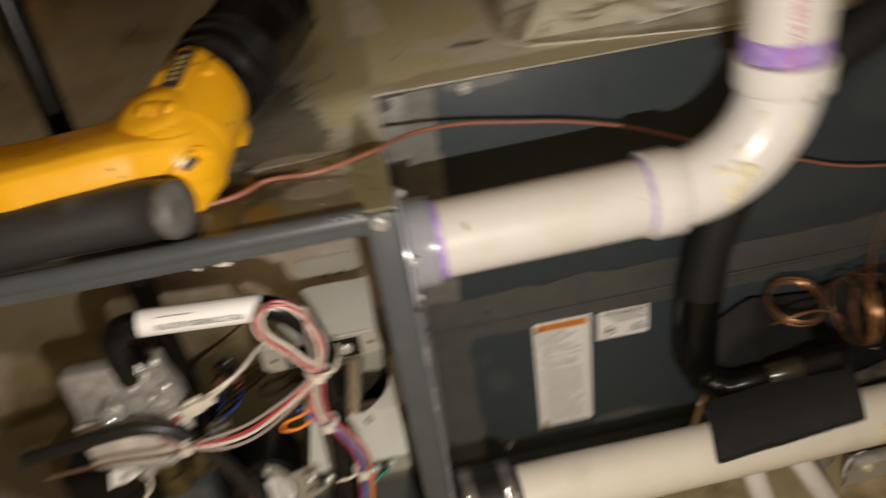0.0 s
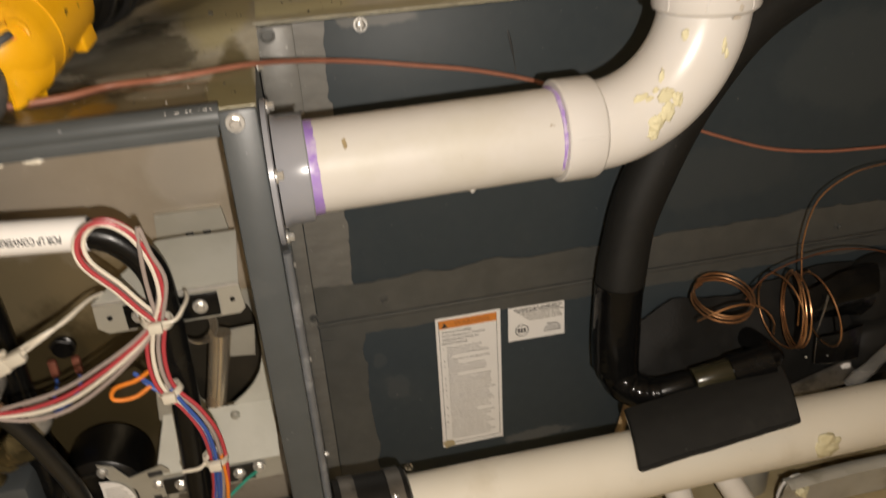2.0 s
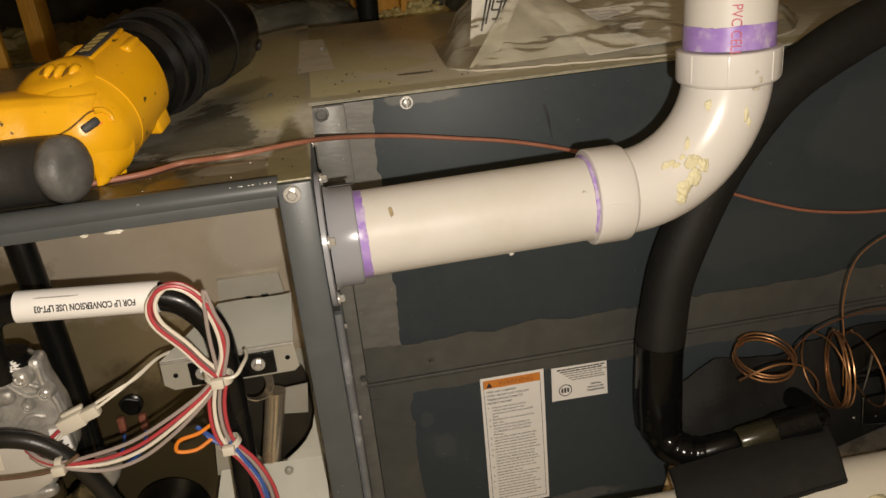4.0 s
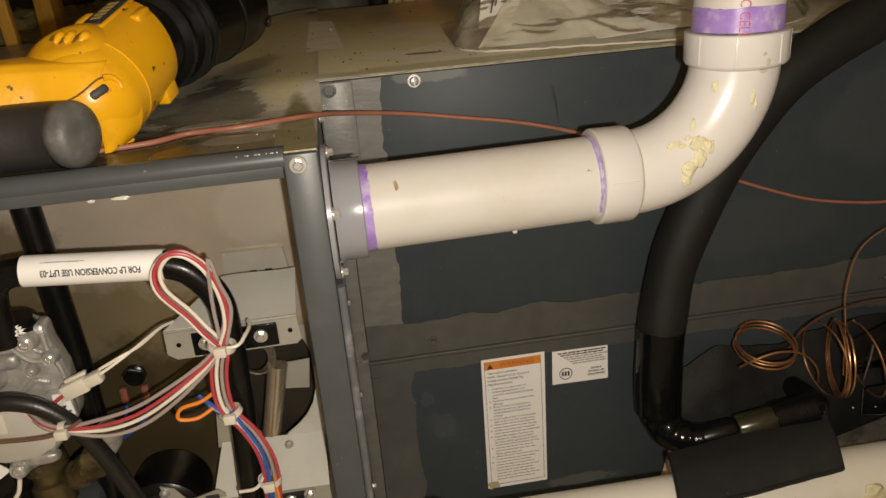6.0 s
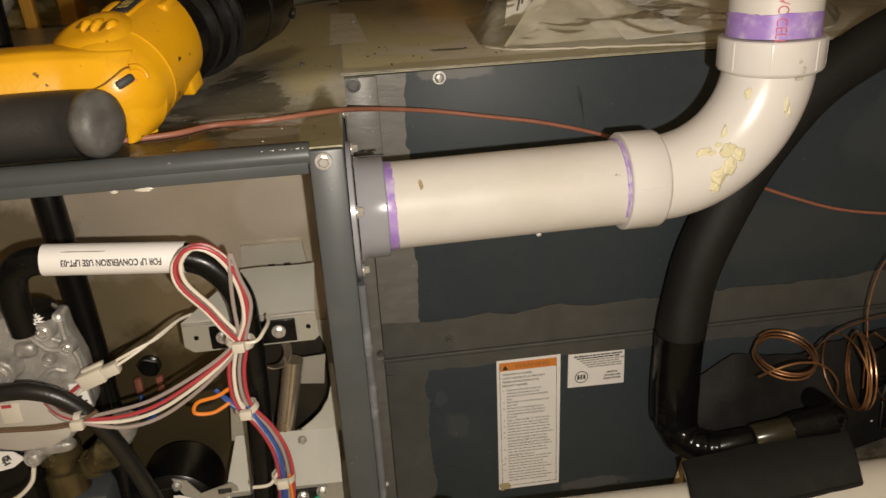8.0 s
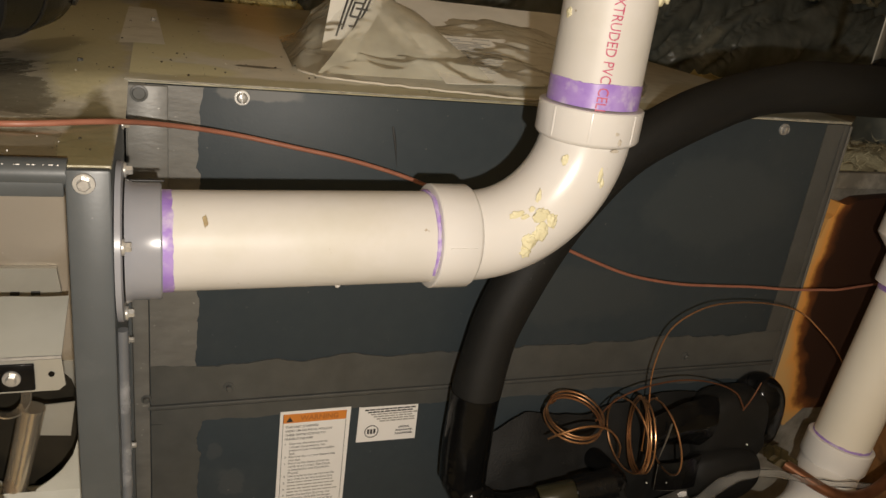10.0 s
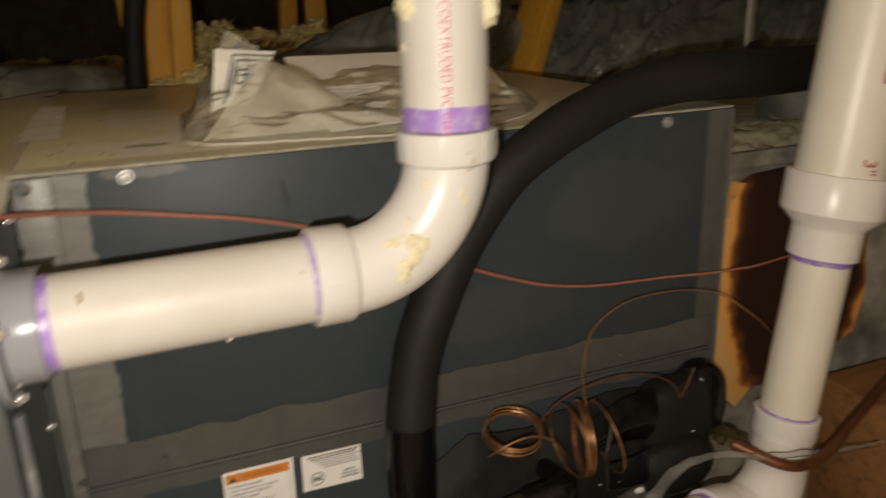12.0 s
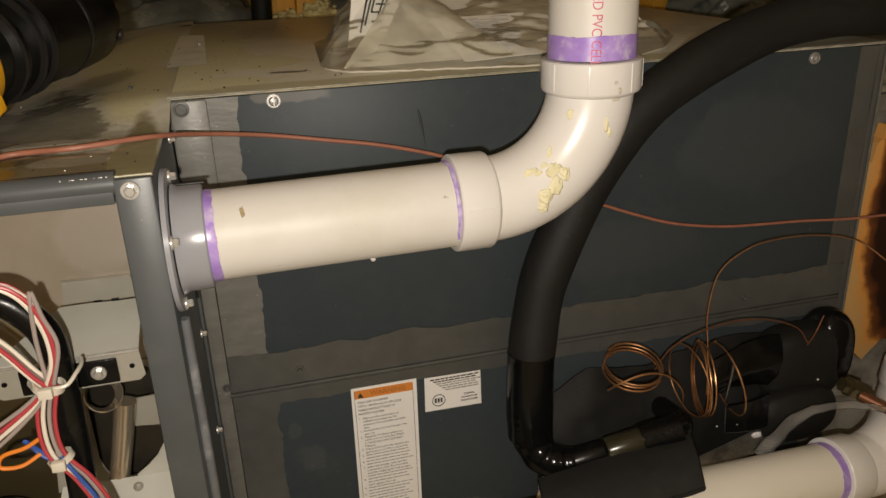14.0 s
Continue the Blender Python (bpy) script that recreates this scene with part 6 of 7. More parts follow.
def valve_bulb():
    v = thing("expansion_valve", (0.58, 0.78, 0.15), "expansion valve bundled in black foam tape", "valve")
    def brim(u):
        return 0.192 + 0.026 * min(1, u * 5) + 0.010 * min(1, max(0, (u - 0.35) * 4)) + 0.006 * math.sin(9 * u)
    part("foam_sheet", draped(brim, 0.330, 0.580, 0.806, 0.772, 0.100, 3), FOAMDARK, v, "loose sheet of charcoal foam tape")
    part("foam_wrap", padded((0.618, 0.790, 0.195), (0.050, 0.024, 0.046), 0.6, 4, 0.10), FOAMDARK, v, "round wad of dusty charcoal foam tape")
    part("foam_wrap", padded((0.657, 0.795, 0.205), (0.026, 0.028, 0.044), 0.8, 6, 0.12), TAPE, v, "crumpled shiny black tape")
    part("foam_wrap", padded((0.606, 0.768, 0.150), (0.050, 0.022, 0.032), 0.8, 9, 0.14), FOAMDARK, v)
    def flap(u, w):
        x = 0.490 + 0.078 * u + 0.010 * w * (1 - u)
        z = 0.233 + 0.020 * math.sin(1.9 * u) - (0.045 + 0.016 * u) * w
        return (x, 0.768 - 0.016 * math.sin(math.pi * min(1, 0.15 + 0.85 * w)) + 0.003 * noise.noise(Vector((x * 60, z * 60, 2))), z)
    fl = sheet(flap, 24, 16)
    bmesh.ops.solidify(fl, geom=fl.faces[:], thickness=0.0015)
    part("tape_flap", fl, TAPE, v, "curved flap of glossy black tape")
    def patch(u, w):
        return (0.508 + 0.050 * u + 0.004 * w, 0.752 - 0.003 * math.sin(math.pi * u) + 0.002 * w, 0.186 + 0.005 * u - 0.033 * w - 0.008 * u * w)
    pt = sheet(patch, 10, 8)
    bmesh.ops.solidify(pt, geom=pt.faces[:], thickness=0.0014)
    part("tape_patch", pt, TAPE, v, "square of glossy black tape")
    part("tape_edge", sweep([Vector(patch(0, w / 6)) + Vector((-0.0004, -0.001, 0)) for w in range(7)] + [Vector(patch(u / 6, 1)) + Vector((0, -0.001, -0.0004)) for u in range(1, 5)], 0.00035, 6, curve=False), BANDSTEEL, v, "bright cut edge of the tape")
    part("foil_strip", sweep([(0.509, 0.748, 0.236), (0.507, 0.747, 0.222), (0.5045, 0.747, 0.205), (0.5035, 0.748, 0.194)], lambda t: 0.0012 - 0.0009 * t, 8), BANDSTEEL, v, "bright crumpled foil strip")
    part("metal_base", prism([(0.470, 0.104), (0.586, 0.118), (0.583, 0.148), (0.548, 0.141), (0.490, 0.124)], 0.757, 0.760), BANDSTEEL, v, "scuffed bare metal edge")
    part("grit", blob((0.553, 0.756, 0.139), (0.006, 0.002, 0.003), 0.6, 3, 3), PAPER, v)
    random.seed(77)
    for k in range(9):
        part("grit", blob((random.uniform(0.50, 0.62), random.uniform(0.750, 0.756), random.uniform(0.15, 0.21)), (random.uniform(0.0006, 0.0014),) * 3, 0.5, k, 1), CLEANGALV, v)
    part("brass_fitting", lathe([(0, 0.008), (0.008, 0.008), (0.008, 0.011), (0.018, 0.011), (0.019, 0.007), (0.036, 0.006)], (0.640, 0.745, 0.190), (0.9, -0.2, -0.4), 6), BRASS, v, "small brass flare fitting")
    t = thing("vinyl_drain_tube", (0.62, 0.72, 0.13), "limp clear vinyl tube looped beside the riser", "tube")
    tube = sweep([(0.546, 0.738, 0.128), (0.556, 0.732, 0.150), (0.572, 0.726, 0.174), (0.594, 0.722, 0.184), (0.625, 0.716, 0.186), (0.66, 0.708, 0.178), (0.71, 0.704, 0.170), (0.78, 0.70, 0.160), (0.86, 0.70, 0.15)], lambda t: 0.0080 - 0.0045 * min(1, t * 2), 16)
    for q in tube.verts:
        q.co.z += 0.0025 * noise.noise(q.co * 70)
        q.co.x += 0.0025 * noise.noise(q.co * 50 + Vector((4, 0, 0)))
    part("tube", tube, CLEAR, t)
    c = thing("copper_pipe", (0.7, 0.71, 0.15), "brown tarnished copper pipe lying over the fitting", "copper pipe")
    part("pipe", sweep([(0.655, 0.735, 0.180), (0.685, 0.70, 0.168), (0.715, 0.692, 0.163), (0.75, 0.695, 0.168), (0.80, 0.71, 0.185), (0.95, 0.76, 0.215), (1.2, 0.84, 0.25)], 0.006, 14), COPPER_OLD, c)


valve_bulb()

# low-voltage cable draped over the furnace top and across the panel
cable = thing("control_cable", (0.3, 0.80, 0.4), "salmon-brown control cable draped across the cabinet", "cable")
part("cable", sweep([(-0.16, 0.69, TF + 0.0021), (-0.099, 0.700, TF + 0.0021), (-0.071, 0.718, TF + 0.0021), (-0.033, 0.712, TF + 0.004), (0.012, 0.735, TF + 0.002), (0.045, 0.775, 0.504), (0.09, 0.797, 0.494), (0.139, 0.80, 0.4845), (0.187, 0.80, 0.475), (0.241, 0.80, 0.459), (0.30, 0.80, 0.434),
                     (0.358, 0.803, 0.411), (0.417, 0.804, 0.3865), (0.465, 0.803, 0.370), (0.518, 0.802, 0.3605), (0.565, 0.802, 0.357), (0.612, 0.802, 0.3545), (0.66, 0.80, 0.351), (0.702, 0.80, 0.3495), (0.75, 0.803, 0.349), (0.9, 0.82, 0.36), (1.15, 0.86, 0.40)], lambda t: 0.0020 - 0.0006 * min(1, 1.4 * t), 12), BROWNWIRE, cable)

# white drain stubs under the exhaust, metal pan edge
for i, dx in enumerate((0.0, 0.047)):
    pts = [(0.334 + dx, 0.760, 0.118), (0.336 + dx, 0.728, 0.112), (0.341 + dx * 1.05, 0.711, 0.088), (0.352 + dx * 1.25, 0.702, 0.05), (0.368 + dx * 1.5, 0.698, 0.0)]
    dr = thing("drain_pipe", (pts[-1][0], pts[-1][1], 0), "white plastic condensate drain bending down to the deck", "drain pipe", "condensate drains")
    part("pipe", sweep(pts, 0.0128, 20), WHITEFIT, dr)
st = thing("pan_support", (0.458, 0.765, 0), "short dull galvanised pipe standing on the deck", "support")
part("pipe", lathe([(0, 0.026), (0.058, 0.026), (0.060, 0.0245)], (0.458, 0.765, 0), (0, 0, 1), 32), GALV, st)
pan = thing("drain_pan", (0.62, 0.74, 0), "bent galvanised drain pan edge with torn corner", "drain pan")
def pan_wall(u, w):
    x = 0.462 + 0.55 * u
    z = 0.052 * w - 0.006 * u * w
    return (x + 0.004 * noise.noise(Vector((w * 3, 0, u * 9))), 0.708 + 0.004 * math.sin(9 * u) - 0.008 * w, z + 0.001)
bm_pan = sheet(pan_wall, 40, 6)
add(bm_pan, sheet(lambda u, w: (0.462 + 0.55 * u, 0.692 + 0.016 * w + 0.004 * math.sin(9 * u), 0.053 - 0.006 * u + 0.003 * math.sin(3 * w)), 40, 4))
bmesh.ops.solidify(bm_pan, geom=bm_pan.faces[:], thickness=0.0012)
part("wall", bm_pan, mat("dusty_pan_steel", (0.50, 0.49, 0.44), 0.35, 0.1, (0.38, 0.365, 0.31), 25, 0.8, (0.22, 0.195, 0.13), 12, (0.5, 0.66), 0.1, 60), pan)
part("curl", sweep([(0.484, 0.712, 0.05), (0.472, 0.708, 0.053), (0.464, 0.708, 0.046), (0.462, 0.71, 0.030), (0.464, 0.712, 0.015)], 0.0016, 8), PAPER, pan, "torn white plastic curl")
part("foam_smear", blob((0.483, 0.705, 0.036), (0.008, 0.006, 0.008), 0.5, 40, 3), FOAM, pan, "dab of yellow spray foam")


jb = solo("joist", box((0.842, 0.655, 0.0), (1.6, 0.795, 0.192), 0.003), mat("brown_joist", (0.26, 0.125, 0.042), 0.6, 0, (0.19, 0.088, 0.03), 30, 0.9, (0.12, 0.055, 0.02), 10, (0.5, 0.7), 0.1, 120, stretch=(0.6, 6, 6)), (0.9, 0.7, 0), "reddish-brown timber joist beside the riser", "joist")

# ---- supply plenum with the rust-stained board ----
pl = thing("plenum", (0.95, 1.1, 0), "dusty sheet metal supply plenum beside the coil cabinet", "plenum")
part("box", box((0.699, 0.842, 0.0), (1.35, 1.42, 0.462), 0.003), PLENUM, pl)
part("flange", box((0.699, 0.832, 0.452), (1.35, 0.8415, 0.470), 0.002), PLENUM, pl)
board = solo("stained_board", prism([(0.7005, 0.186), (0.7005, 0.404), (0.709, 0.398), (0.712, 0.420), (0.719, 0.424), (0.722, 0.438), (0.735, 0.436), (0.748, 0.442), (0.80, 0.446), (0.905, 0.44), (0.926, 0.40), (0.930, 0.33), (0.938, 0.27), (0.924, 0.222), (0.900, 0.212), (0.84, 0.190), (0.79, 0.178), (0.765, 0.180), (0.742, 0.157), (0.728, 0.170)], 0.826, 0.8405), STAIN, (0.70, 0.83, 0.31), "bare board with a dark rust-brown water stain", "board")


def fibres(me_v, me_f, at, lean, count, size, wide):
    """Adds bent flat fibres round a place to lists of corners and faces."""
    for k in range(count):
        p = Vector(at) + Vector((random.gauss(0, 1), random.gauss(0, 1), random.gauss(0, 0.6))) * size * 0.5
        d = (Vector((random.gauss(0, 1), random.gauss(0, 1), random.gauss(0, 0.7))) + lean).normalized()
        e = d.orthogonal().normalized()
        bend = Vector((random.gauss(0, 1), random.gauss(0, 1), random.gauss(0, 1))) * 0.35
        ln, n0 = size * random.uniform(0.5, 1.3), len(me_v)
        for g in (0.0, 0.5, 1.0):
            q = p + (d * g + bend * g * g) * ln
            me_v += [q + e * wide * (1 - 0.6 * g), q - e * wide * (1 - 0.6 * g)]
        me_f += [(n0, n0 + 1, n0 + 3, n0 + 2), (n0 + 2, n0 + 3, n0 + 5, n0 + 4)]


def wool(name, spans, height, material, label, seed, tufts, size, wide=0.0011, rough=1.0, lumps=2):
    """A heap of glass wool: a torn, crumbly mound with loose fibres standing out of it."""
    random.seed(seed)
    (x0, x1), (y0, y1), z0 = spans
    nx, ny = max(16, int((x1 - x0) / 0.0065)), max(8, int((y1 - y0) / 0.0065))
    def level(u, w):
        x, y = x0 + (x1 - x0) * u, y0 + (y1 - y0) * w
        env = min(1, 7 * min(u, 1 - u)) * math.sin(math.pi * min(1, 0.12 + 0.88 * w)) ** 0.5
        big = noise.fractal(Vector((x * 9, y * 9, seed)), 0.9, 2.0, 3)
        crumb = noise.fractal(Vector((x * 55, y * 55, seed + 3)), 0.7, 2.1, 4)
        return (x + 0.006 * rough * crumb, y, z0 + height * env * (0.75 + 0.7 * big) + (0.012 * rough * height ** 0.5 * 3) * crumb)
    bm = sheet(level, nx, ny)
    v, f, crumbs = [], [], bmesh.new()
    for k in range(tufts):
        p = Vector(level(random.random(), random.uniform(0.0, 0.8)))
        fibres(v, f, p + Vector((0, 0, size * 0.10)), Vector((0, -0.3, 0.5)), 7, size * 0.55, wide * 0.6)
        for j in range(lumps):
            q = p + Vector((random.uniform(-1, 1), random.uniform(-1, 0.4), random.uniform(-0.2, 0.5))) * size * 0.5
            c = size * random.uniform(0.16, 0.42)
            add(crumbs, blob(q, (c, c * random.uniform(0.6, 1), c * random.uniform(0.5, 0.9)), 0.9, k + j * 7, 2, 60 / size * 0.02))
    corners = [bm.verts.new(p) for p in v]
    for quad in f:
        bm.faces.new([corners[i] for i in quad])
    add(bm, crumbs)
    return solo(name, bm, material, ((x0 + x1) / 2, (y0 + y1) / 2, z0), label, "insulation", kind="stuff", smooth=180)




DUSTY = mat("dusty_wool", (0.48, 0.45, 0.30), 0.9, 0, (0.30, 0.27, 0.17), 60, 0.9, bump=0.6, bump_scale=150)
PALEWOOL = mat("pale_wool", (0.48, 0.465, 0.37), 0.9, 0, (0.33, 0.31, 0.235), 60, 0.9, (0.12, 0.105, 0.07), 12, (0.55, 0.72), bump=0.6)
wool("loose_insulation", ((0.705, 1.30), (0.846, 0.96), 0.464), 0.014, DUSTY, "strip of dusty glass wool along the plenum top", 11, 420, 0.014, 0.0005, 1.6, 0)
wool("loose_insulation", ((0.955, 1.40), (0.835, 0.90), 0.463), 0.075, PALEWOOL, "torn pale glass wool beside the large pipe", 12, 420, 0.018, 0.0005, 1.8, 0)
for k, (x, z, w) in enumerate(((0.985, 0.40, 0.030), (1.045, 0.36, 0.036), (1.02, 0.43, 0.030), (1.10, 0.42, 0.040), (1.16, 0.37, 0.042), (1.09, 0.30, 0.030))):
    random.seed(60 + k)
    v, f = [], []
    tuft = blob((x, 0.836, z), (w, 0.012, w * 0.8), 0.45, 50 + k, 4, 45)
    for j in range(26):
        fibres(v, f, (x + random.uniform(-w, w), 0.824, z + random.uniform(-w, w) * 0.8), Vector((0, -0.4, 0)), 3, 0.008, 0.00025)
    ring = [tuft.verts.new(p) for p in v]
    for quad in f:
        tuft.faces.new([ring[i] for i in quad])
    solo("wool_tuft", tuft, PALEWOOL, (x, 0.84, z), "torn tuft of pale glass wool stuck to the plenum", "insulation", "wool tufts", smooth=180)


# ---- drill ----
def drill():
    d = thing("drill", (-0.12, 0.75, TF), "scuffed yellow and black corded drill lying on the furnace top", "drill")
    z = TF
    c = Vector((-0.1285, 0.716, z + 0.0350))
    ax = Vector((0.29, 0.93, 0.28)).normalized()
    # motor housing: a round end bell, a seam and a straight collar cut at a slant
    prof = [(-0.0352, 0.0012)] + [(-0.0357 * math.cos(a), 0.0357 * math.sin(a)) for a in [math.pi / 2 * k / 12 for k in range(1, 13)]] + [(0.008, 0.0358), (0.0098, 0.0361), (0.0102, 0.0350), (0.0112, 0.0350), (0.0116, 0.0360), (0.035, 0.0358), (0.055, 0.0354), (0.070, 0.0348), (0.076, 0.0338)]
    body = lathe(prof, c, ax, 56)
    for v in body.verts:
        s = (v.co - c).dot(ax)
        if s > 0.012:
            side = (v.co - c).dot(Vector((ax.y, -ax.x, 0)))
            v.co += ax * (s - 0.012) / 0.064 * (-0.45 * side + 0.15 * (v.co.z - c.z))
        v.co.z = max(v.co.z, z + 0.0008)
    b = part("housing", body, YELLOW, d, "scuffed yellow plastic motor housing")
    # fairing over the fan, with a crescent of vent slots, rising out of the handle
    hc, hr = Vector((-0.128, 0.735, 0.560)), Vector((0.045, 0.045, 0.0325))
    fair = blob((0, 0, 0), (1, 1, 1), 0.0, 2, 4)
    for v in fair.verts:
        q = v.co.normalized()
        fall = max(0.0, 1 - ((q.x + 0.12) / 0.42) ** 2 - ((q.y + 0.50) / 0.24) ** 2)
        v.co = hc + Vector((q.x * (hr.x if q.x < 0 else 0.027), q.y * hr.y, q.z * hr.z)) * (1 - 0.06 * min(1, 3 * fall) * (q.z > 0))
    hp = part("vent_fairing", fair, YELLOW, b, smooth=180)
    for lo_, hi_ in (((-0.1455, 0.7135, 0.5850), (-0.1425, 0.7235, 0.5876)), ((-0.1385, 0.7085, 0.5830), (-0.1340, 0.7205, 0.5876)), ((-0.1300, 0.7070, 0.5830), (-0.1260, 0.7190, 0.5876))):
        part("vent_slot", sweep([lo_, (Vector(lo_) + Vector(hi_)) / 2 + Vector((0.0008, 0, 0.0006)), hi_], lambda t: 0.0004 + 0.0010 * math.sin(math.pi * t), 8), mat_slot, hp, smooth=180)
    for lo_, hi_ in (((-0.1415, 0.7105, 0.5838), (-0.1375, 0.7230, 0.5880)), ((-0.1345, 0.7075, 0.5832), (-0.1300, 0.7210, 0.5882)), ((-0.1255, 0.7080, 0.5832), (-0.1205, 0.7180, 0.5870))):
        part("vent_rib", sweep([lo_, (Vector(lo_) + Vector(hi_)) / 2 + Vector((0.0004, -0.0004, 0.0008)), hi_], lambda t: 0.0012 + 0.0020 * math.sin(math.pi * t), 12), YELLOW, hp, smooth=180)
    # black plate with a pale mark
    pn = Vector((-0.15, -0.28, 0.90))
    pn = (pn - ax * pn.dot(ax)).normalized()
    px = ax.cross(pn).normalized()
    py = pn.cross(px)
    po = c + ax * 0.055 + pn * 0.0364
    m = Matrix(((px.x, py.x, pn.x, po.x), (px.y, py.y, pn.y, po.y), (px.z, py.z, pn.z, po.z), (0, 0, 0, 1)))
    pl8 = part("name_plate", turned(box((-0.0075, -0.022, -0.001), (0.0075, 0.022, 0.001), 0.0006), m), INK, b, "black plate with a pale mark")
    for k in range(5):
        part("plate_mark", turned(box((-0.004, -0.015 + 0.0065 * k, 0.001), (0.004, -0.011 + 0.0065 * k, 0.0013)), m), mat_plate, pl8)
    part("boss", turned(padded((-0.0135, -0.008, -0.004), (0.0042, 0.013, 0.0050), 0.7, 3, 0.02), m), YELLOW, b, smooth=180)
    part("plate_rim", turned(box((-0.0105, -0.025, -0.003), (0.0095, 0.025, -0.0005), 0.001), m), YELLOW, b)
    # lock button in its moulded recess
    q = Vector((-0.1133, 0.6823, 0.5544))
    nrm = (q - c).normalized()
    q = c + nrm * 0.0357
    m = Matrix.Translation(q) @ nrm.to_track_quat("Z", "Y").to_matrix().to_4x4() @ Matrix.Rotation(0.42, 4, "Z")
    part("lock_button", turned(box((-0.0062, -0.0028, -0.002), (0.0062, 0.0028, 0.0022), 0.0018), m), INK, b, "small black lock button")
    part("button_mark", turned(box((0.0035, -0.0034, -0.002), (0.0070, -0.0022, 0.0006), 0.0004), m), ORANGEW, b)
    # foot and boss on the collar
    e = c + ax * 0.066
    out = Vector((ax.y, -ax.x, 0))
    for up_, sd, sz in ((-0.024, 0.026, 0.0065), (0.029, 0.018, 0.005)):
        m = Matrix.Translation(e + out * sd + Vector((0, 0, up_)) - ax * 0.010) @ ax.to_track_quat("Y", "Z").to_matrix().to_4x4()
        part("boss", turned(box((-sz * 0.8, -0.011, -sz), (sz * 0.9, 0.008, sz), 0.0025, 3), m), YELLOW, b)
    part("cord_guard", turned(box((-0.008, -0.003, -0.003), (0.008, 0.003, 0.003), 0.0015), Matrix.Translation((-0.115, 0.712, z + 0.004)) @ Matrix.Rotation(0.6, 4, "Z")), YELLOW, b)
    # black gearcase in front, with a rim and a knob at its far end
    g0 = c + ax * 0.062 + Vector((0, 0, 0.003))
    g1 = Vector((-0.052, 0.942, z + 0.071))
    gx = (g1 - g0).normalized()
    gl = (g1 - g0).length
    gp = part("gearcase", lathe([(0.0, 0.020), (0.002, 0.0305), (0.020, 0.0330), (0.024, 0.0375), (0.030, 0.0385), (0.034, 0.0370), (gl * 0.6, 0.0400), (gl * 0.8, 0.0410), (gl - 0.012, 0.0410), (gl - 0.004, 0.038), (gl, 0.026)], g0, gx, 40), BLACKPIPE, d, "black rubber-covered gearcase")
    for h in (0.045, 0.060, 0.118):
        part("rim", lathe([(h, 0.0372), (h, 0.0410), (h + 0.003, 0.0414), (h + 0.004, 0.0374)], g0, gx, 40, True), RUBBER, gp)
    part("rim", lathe([(0.0245, 0.0362), (0.0245, 0.0392), (0.0262, 0.0392), (0.0262, 0.0362)], g0, gx, 40, True), RUBBER, gp)
    part("knob", lathe([(-0.008, 0.006), (-0.001, 0.0060), (0.002, 0.0045)], g1 - gx * 0.014 + Vector((0.037, -0.004, -0.016)), (1, -0.2, -0.35), 16), RUBBER, gp)
    # handle: yellow upper shell whose face runs up on to the end bell and stops at a slanting seam
    def ball(x, zz, r):
        return c.y - math.sqrt(max(1e-6, r * r - (x - c.x) ** 2 - (zz - c.z) ** 2))
    def shell(u, w):
        k = min(1.0, w / 0.62)
        x1 = -0.1335 + 0.0215 * min(1, k / 0.6) + 0.003 * max(0, (k - 0.6) / 0.4)
        x = -0.37 + (x1 + 0.37) * (1 - (1 - u) ** 1.6)
        low = 0.5500 + 0.0055 * max(0, min(1, (-0.15 - x) / 0.20))
        high = 0.5752 - 0.0040 * max(0, min(1, (x + 0.165) / 0.055)) + 0.004 * max(0, min(1, (-0.21 - x) / 0.16))
        zz = low + (high - low) * k
        flat = 0.6792 + 0.005 * k * k + 0.002 * k + 0.0040 * max(0, k - 0.82) / 0.18
        flat -= 0.20 * max(0.0, min(0.08, -0.150 - x))
        near = ball(x, zz, 0.0368)
        edge = max(0, min(1, (x + 0.145) / 0.030))
        y = flat + (near - flat) * edge * edge * (3 - 2 * edge)
        if w > 0.62:
            h = (w - 0.62) / 0.38
            y += 0.055 * h
            zz += 0.0022 * math.sin(math.pi * min(1, h * 2.2) / 2) - 0.004 * h * h
        return (x, y, zz)
    hb = sheet(shell, 60, 34)
    bmesh.ops.solidify(hb, geom=hb.faces[:], thickness=0.0022)
    part("handle", hb, YELLOW, d, "yellow upper handle shell", smooth=180)
    part("handle_core", sweep([(-0.368, 0.722, 0.556), (-0.20, 0.722, 0.5545), (-0.15, 0.724, 0.553)], 0.0195, 24), YELLOW, d)
    part("lower_shell", sweep([(-0.190, 0.6875, 0.5470), (-0.165, 0.6855, 0.5465), (-0.145, 0.6845, 0.5465), (-0.128, 0.6830, 0.5470)], lambda t: 0.0014 + 0.0034 * math.sin(math.pi * min(1, t + 0.12)), 12), YELLOW, d)
    part("grip", sweep([(-0.37, 0.662, z + 0.0212), (-0.25, 0.665, z + 0.0212), (-0.175, 0.669, z + 0.0210), (-0.150, 0.6688, z + 0.0210), (-0.1340, 0.6648, z + 0.0210)], 0.0208, 32), WORN, d, "worn black rubber grip with a blunt end")
    part("end_cap", lathe([(-0.010, 0.0209), (-0.005, 0.0210), (-0.0015, 0.0206), (0.0015, 0.0192), (0.0038, 0.0165), (0.0052, 0.012), (0.0058, 0.007), (0.0060, 0.001)], (-0.1250, 0.6610, z + 0.0210), (0.94, -0.34, 0), 40), SCUFFED, d, "scuffed grey-black end face", smooth=180)
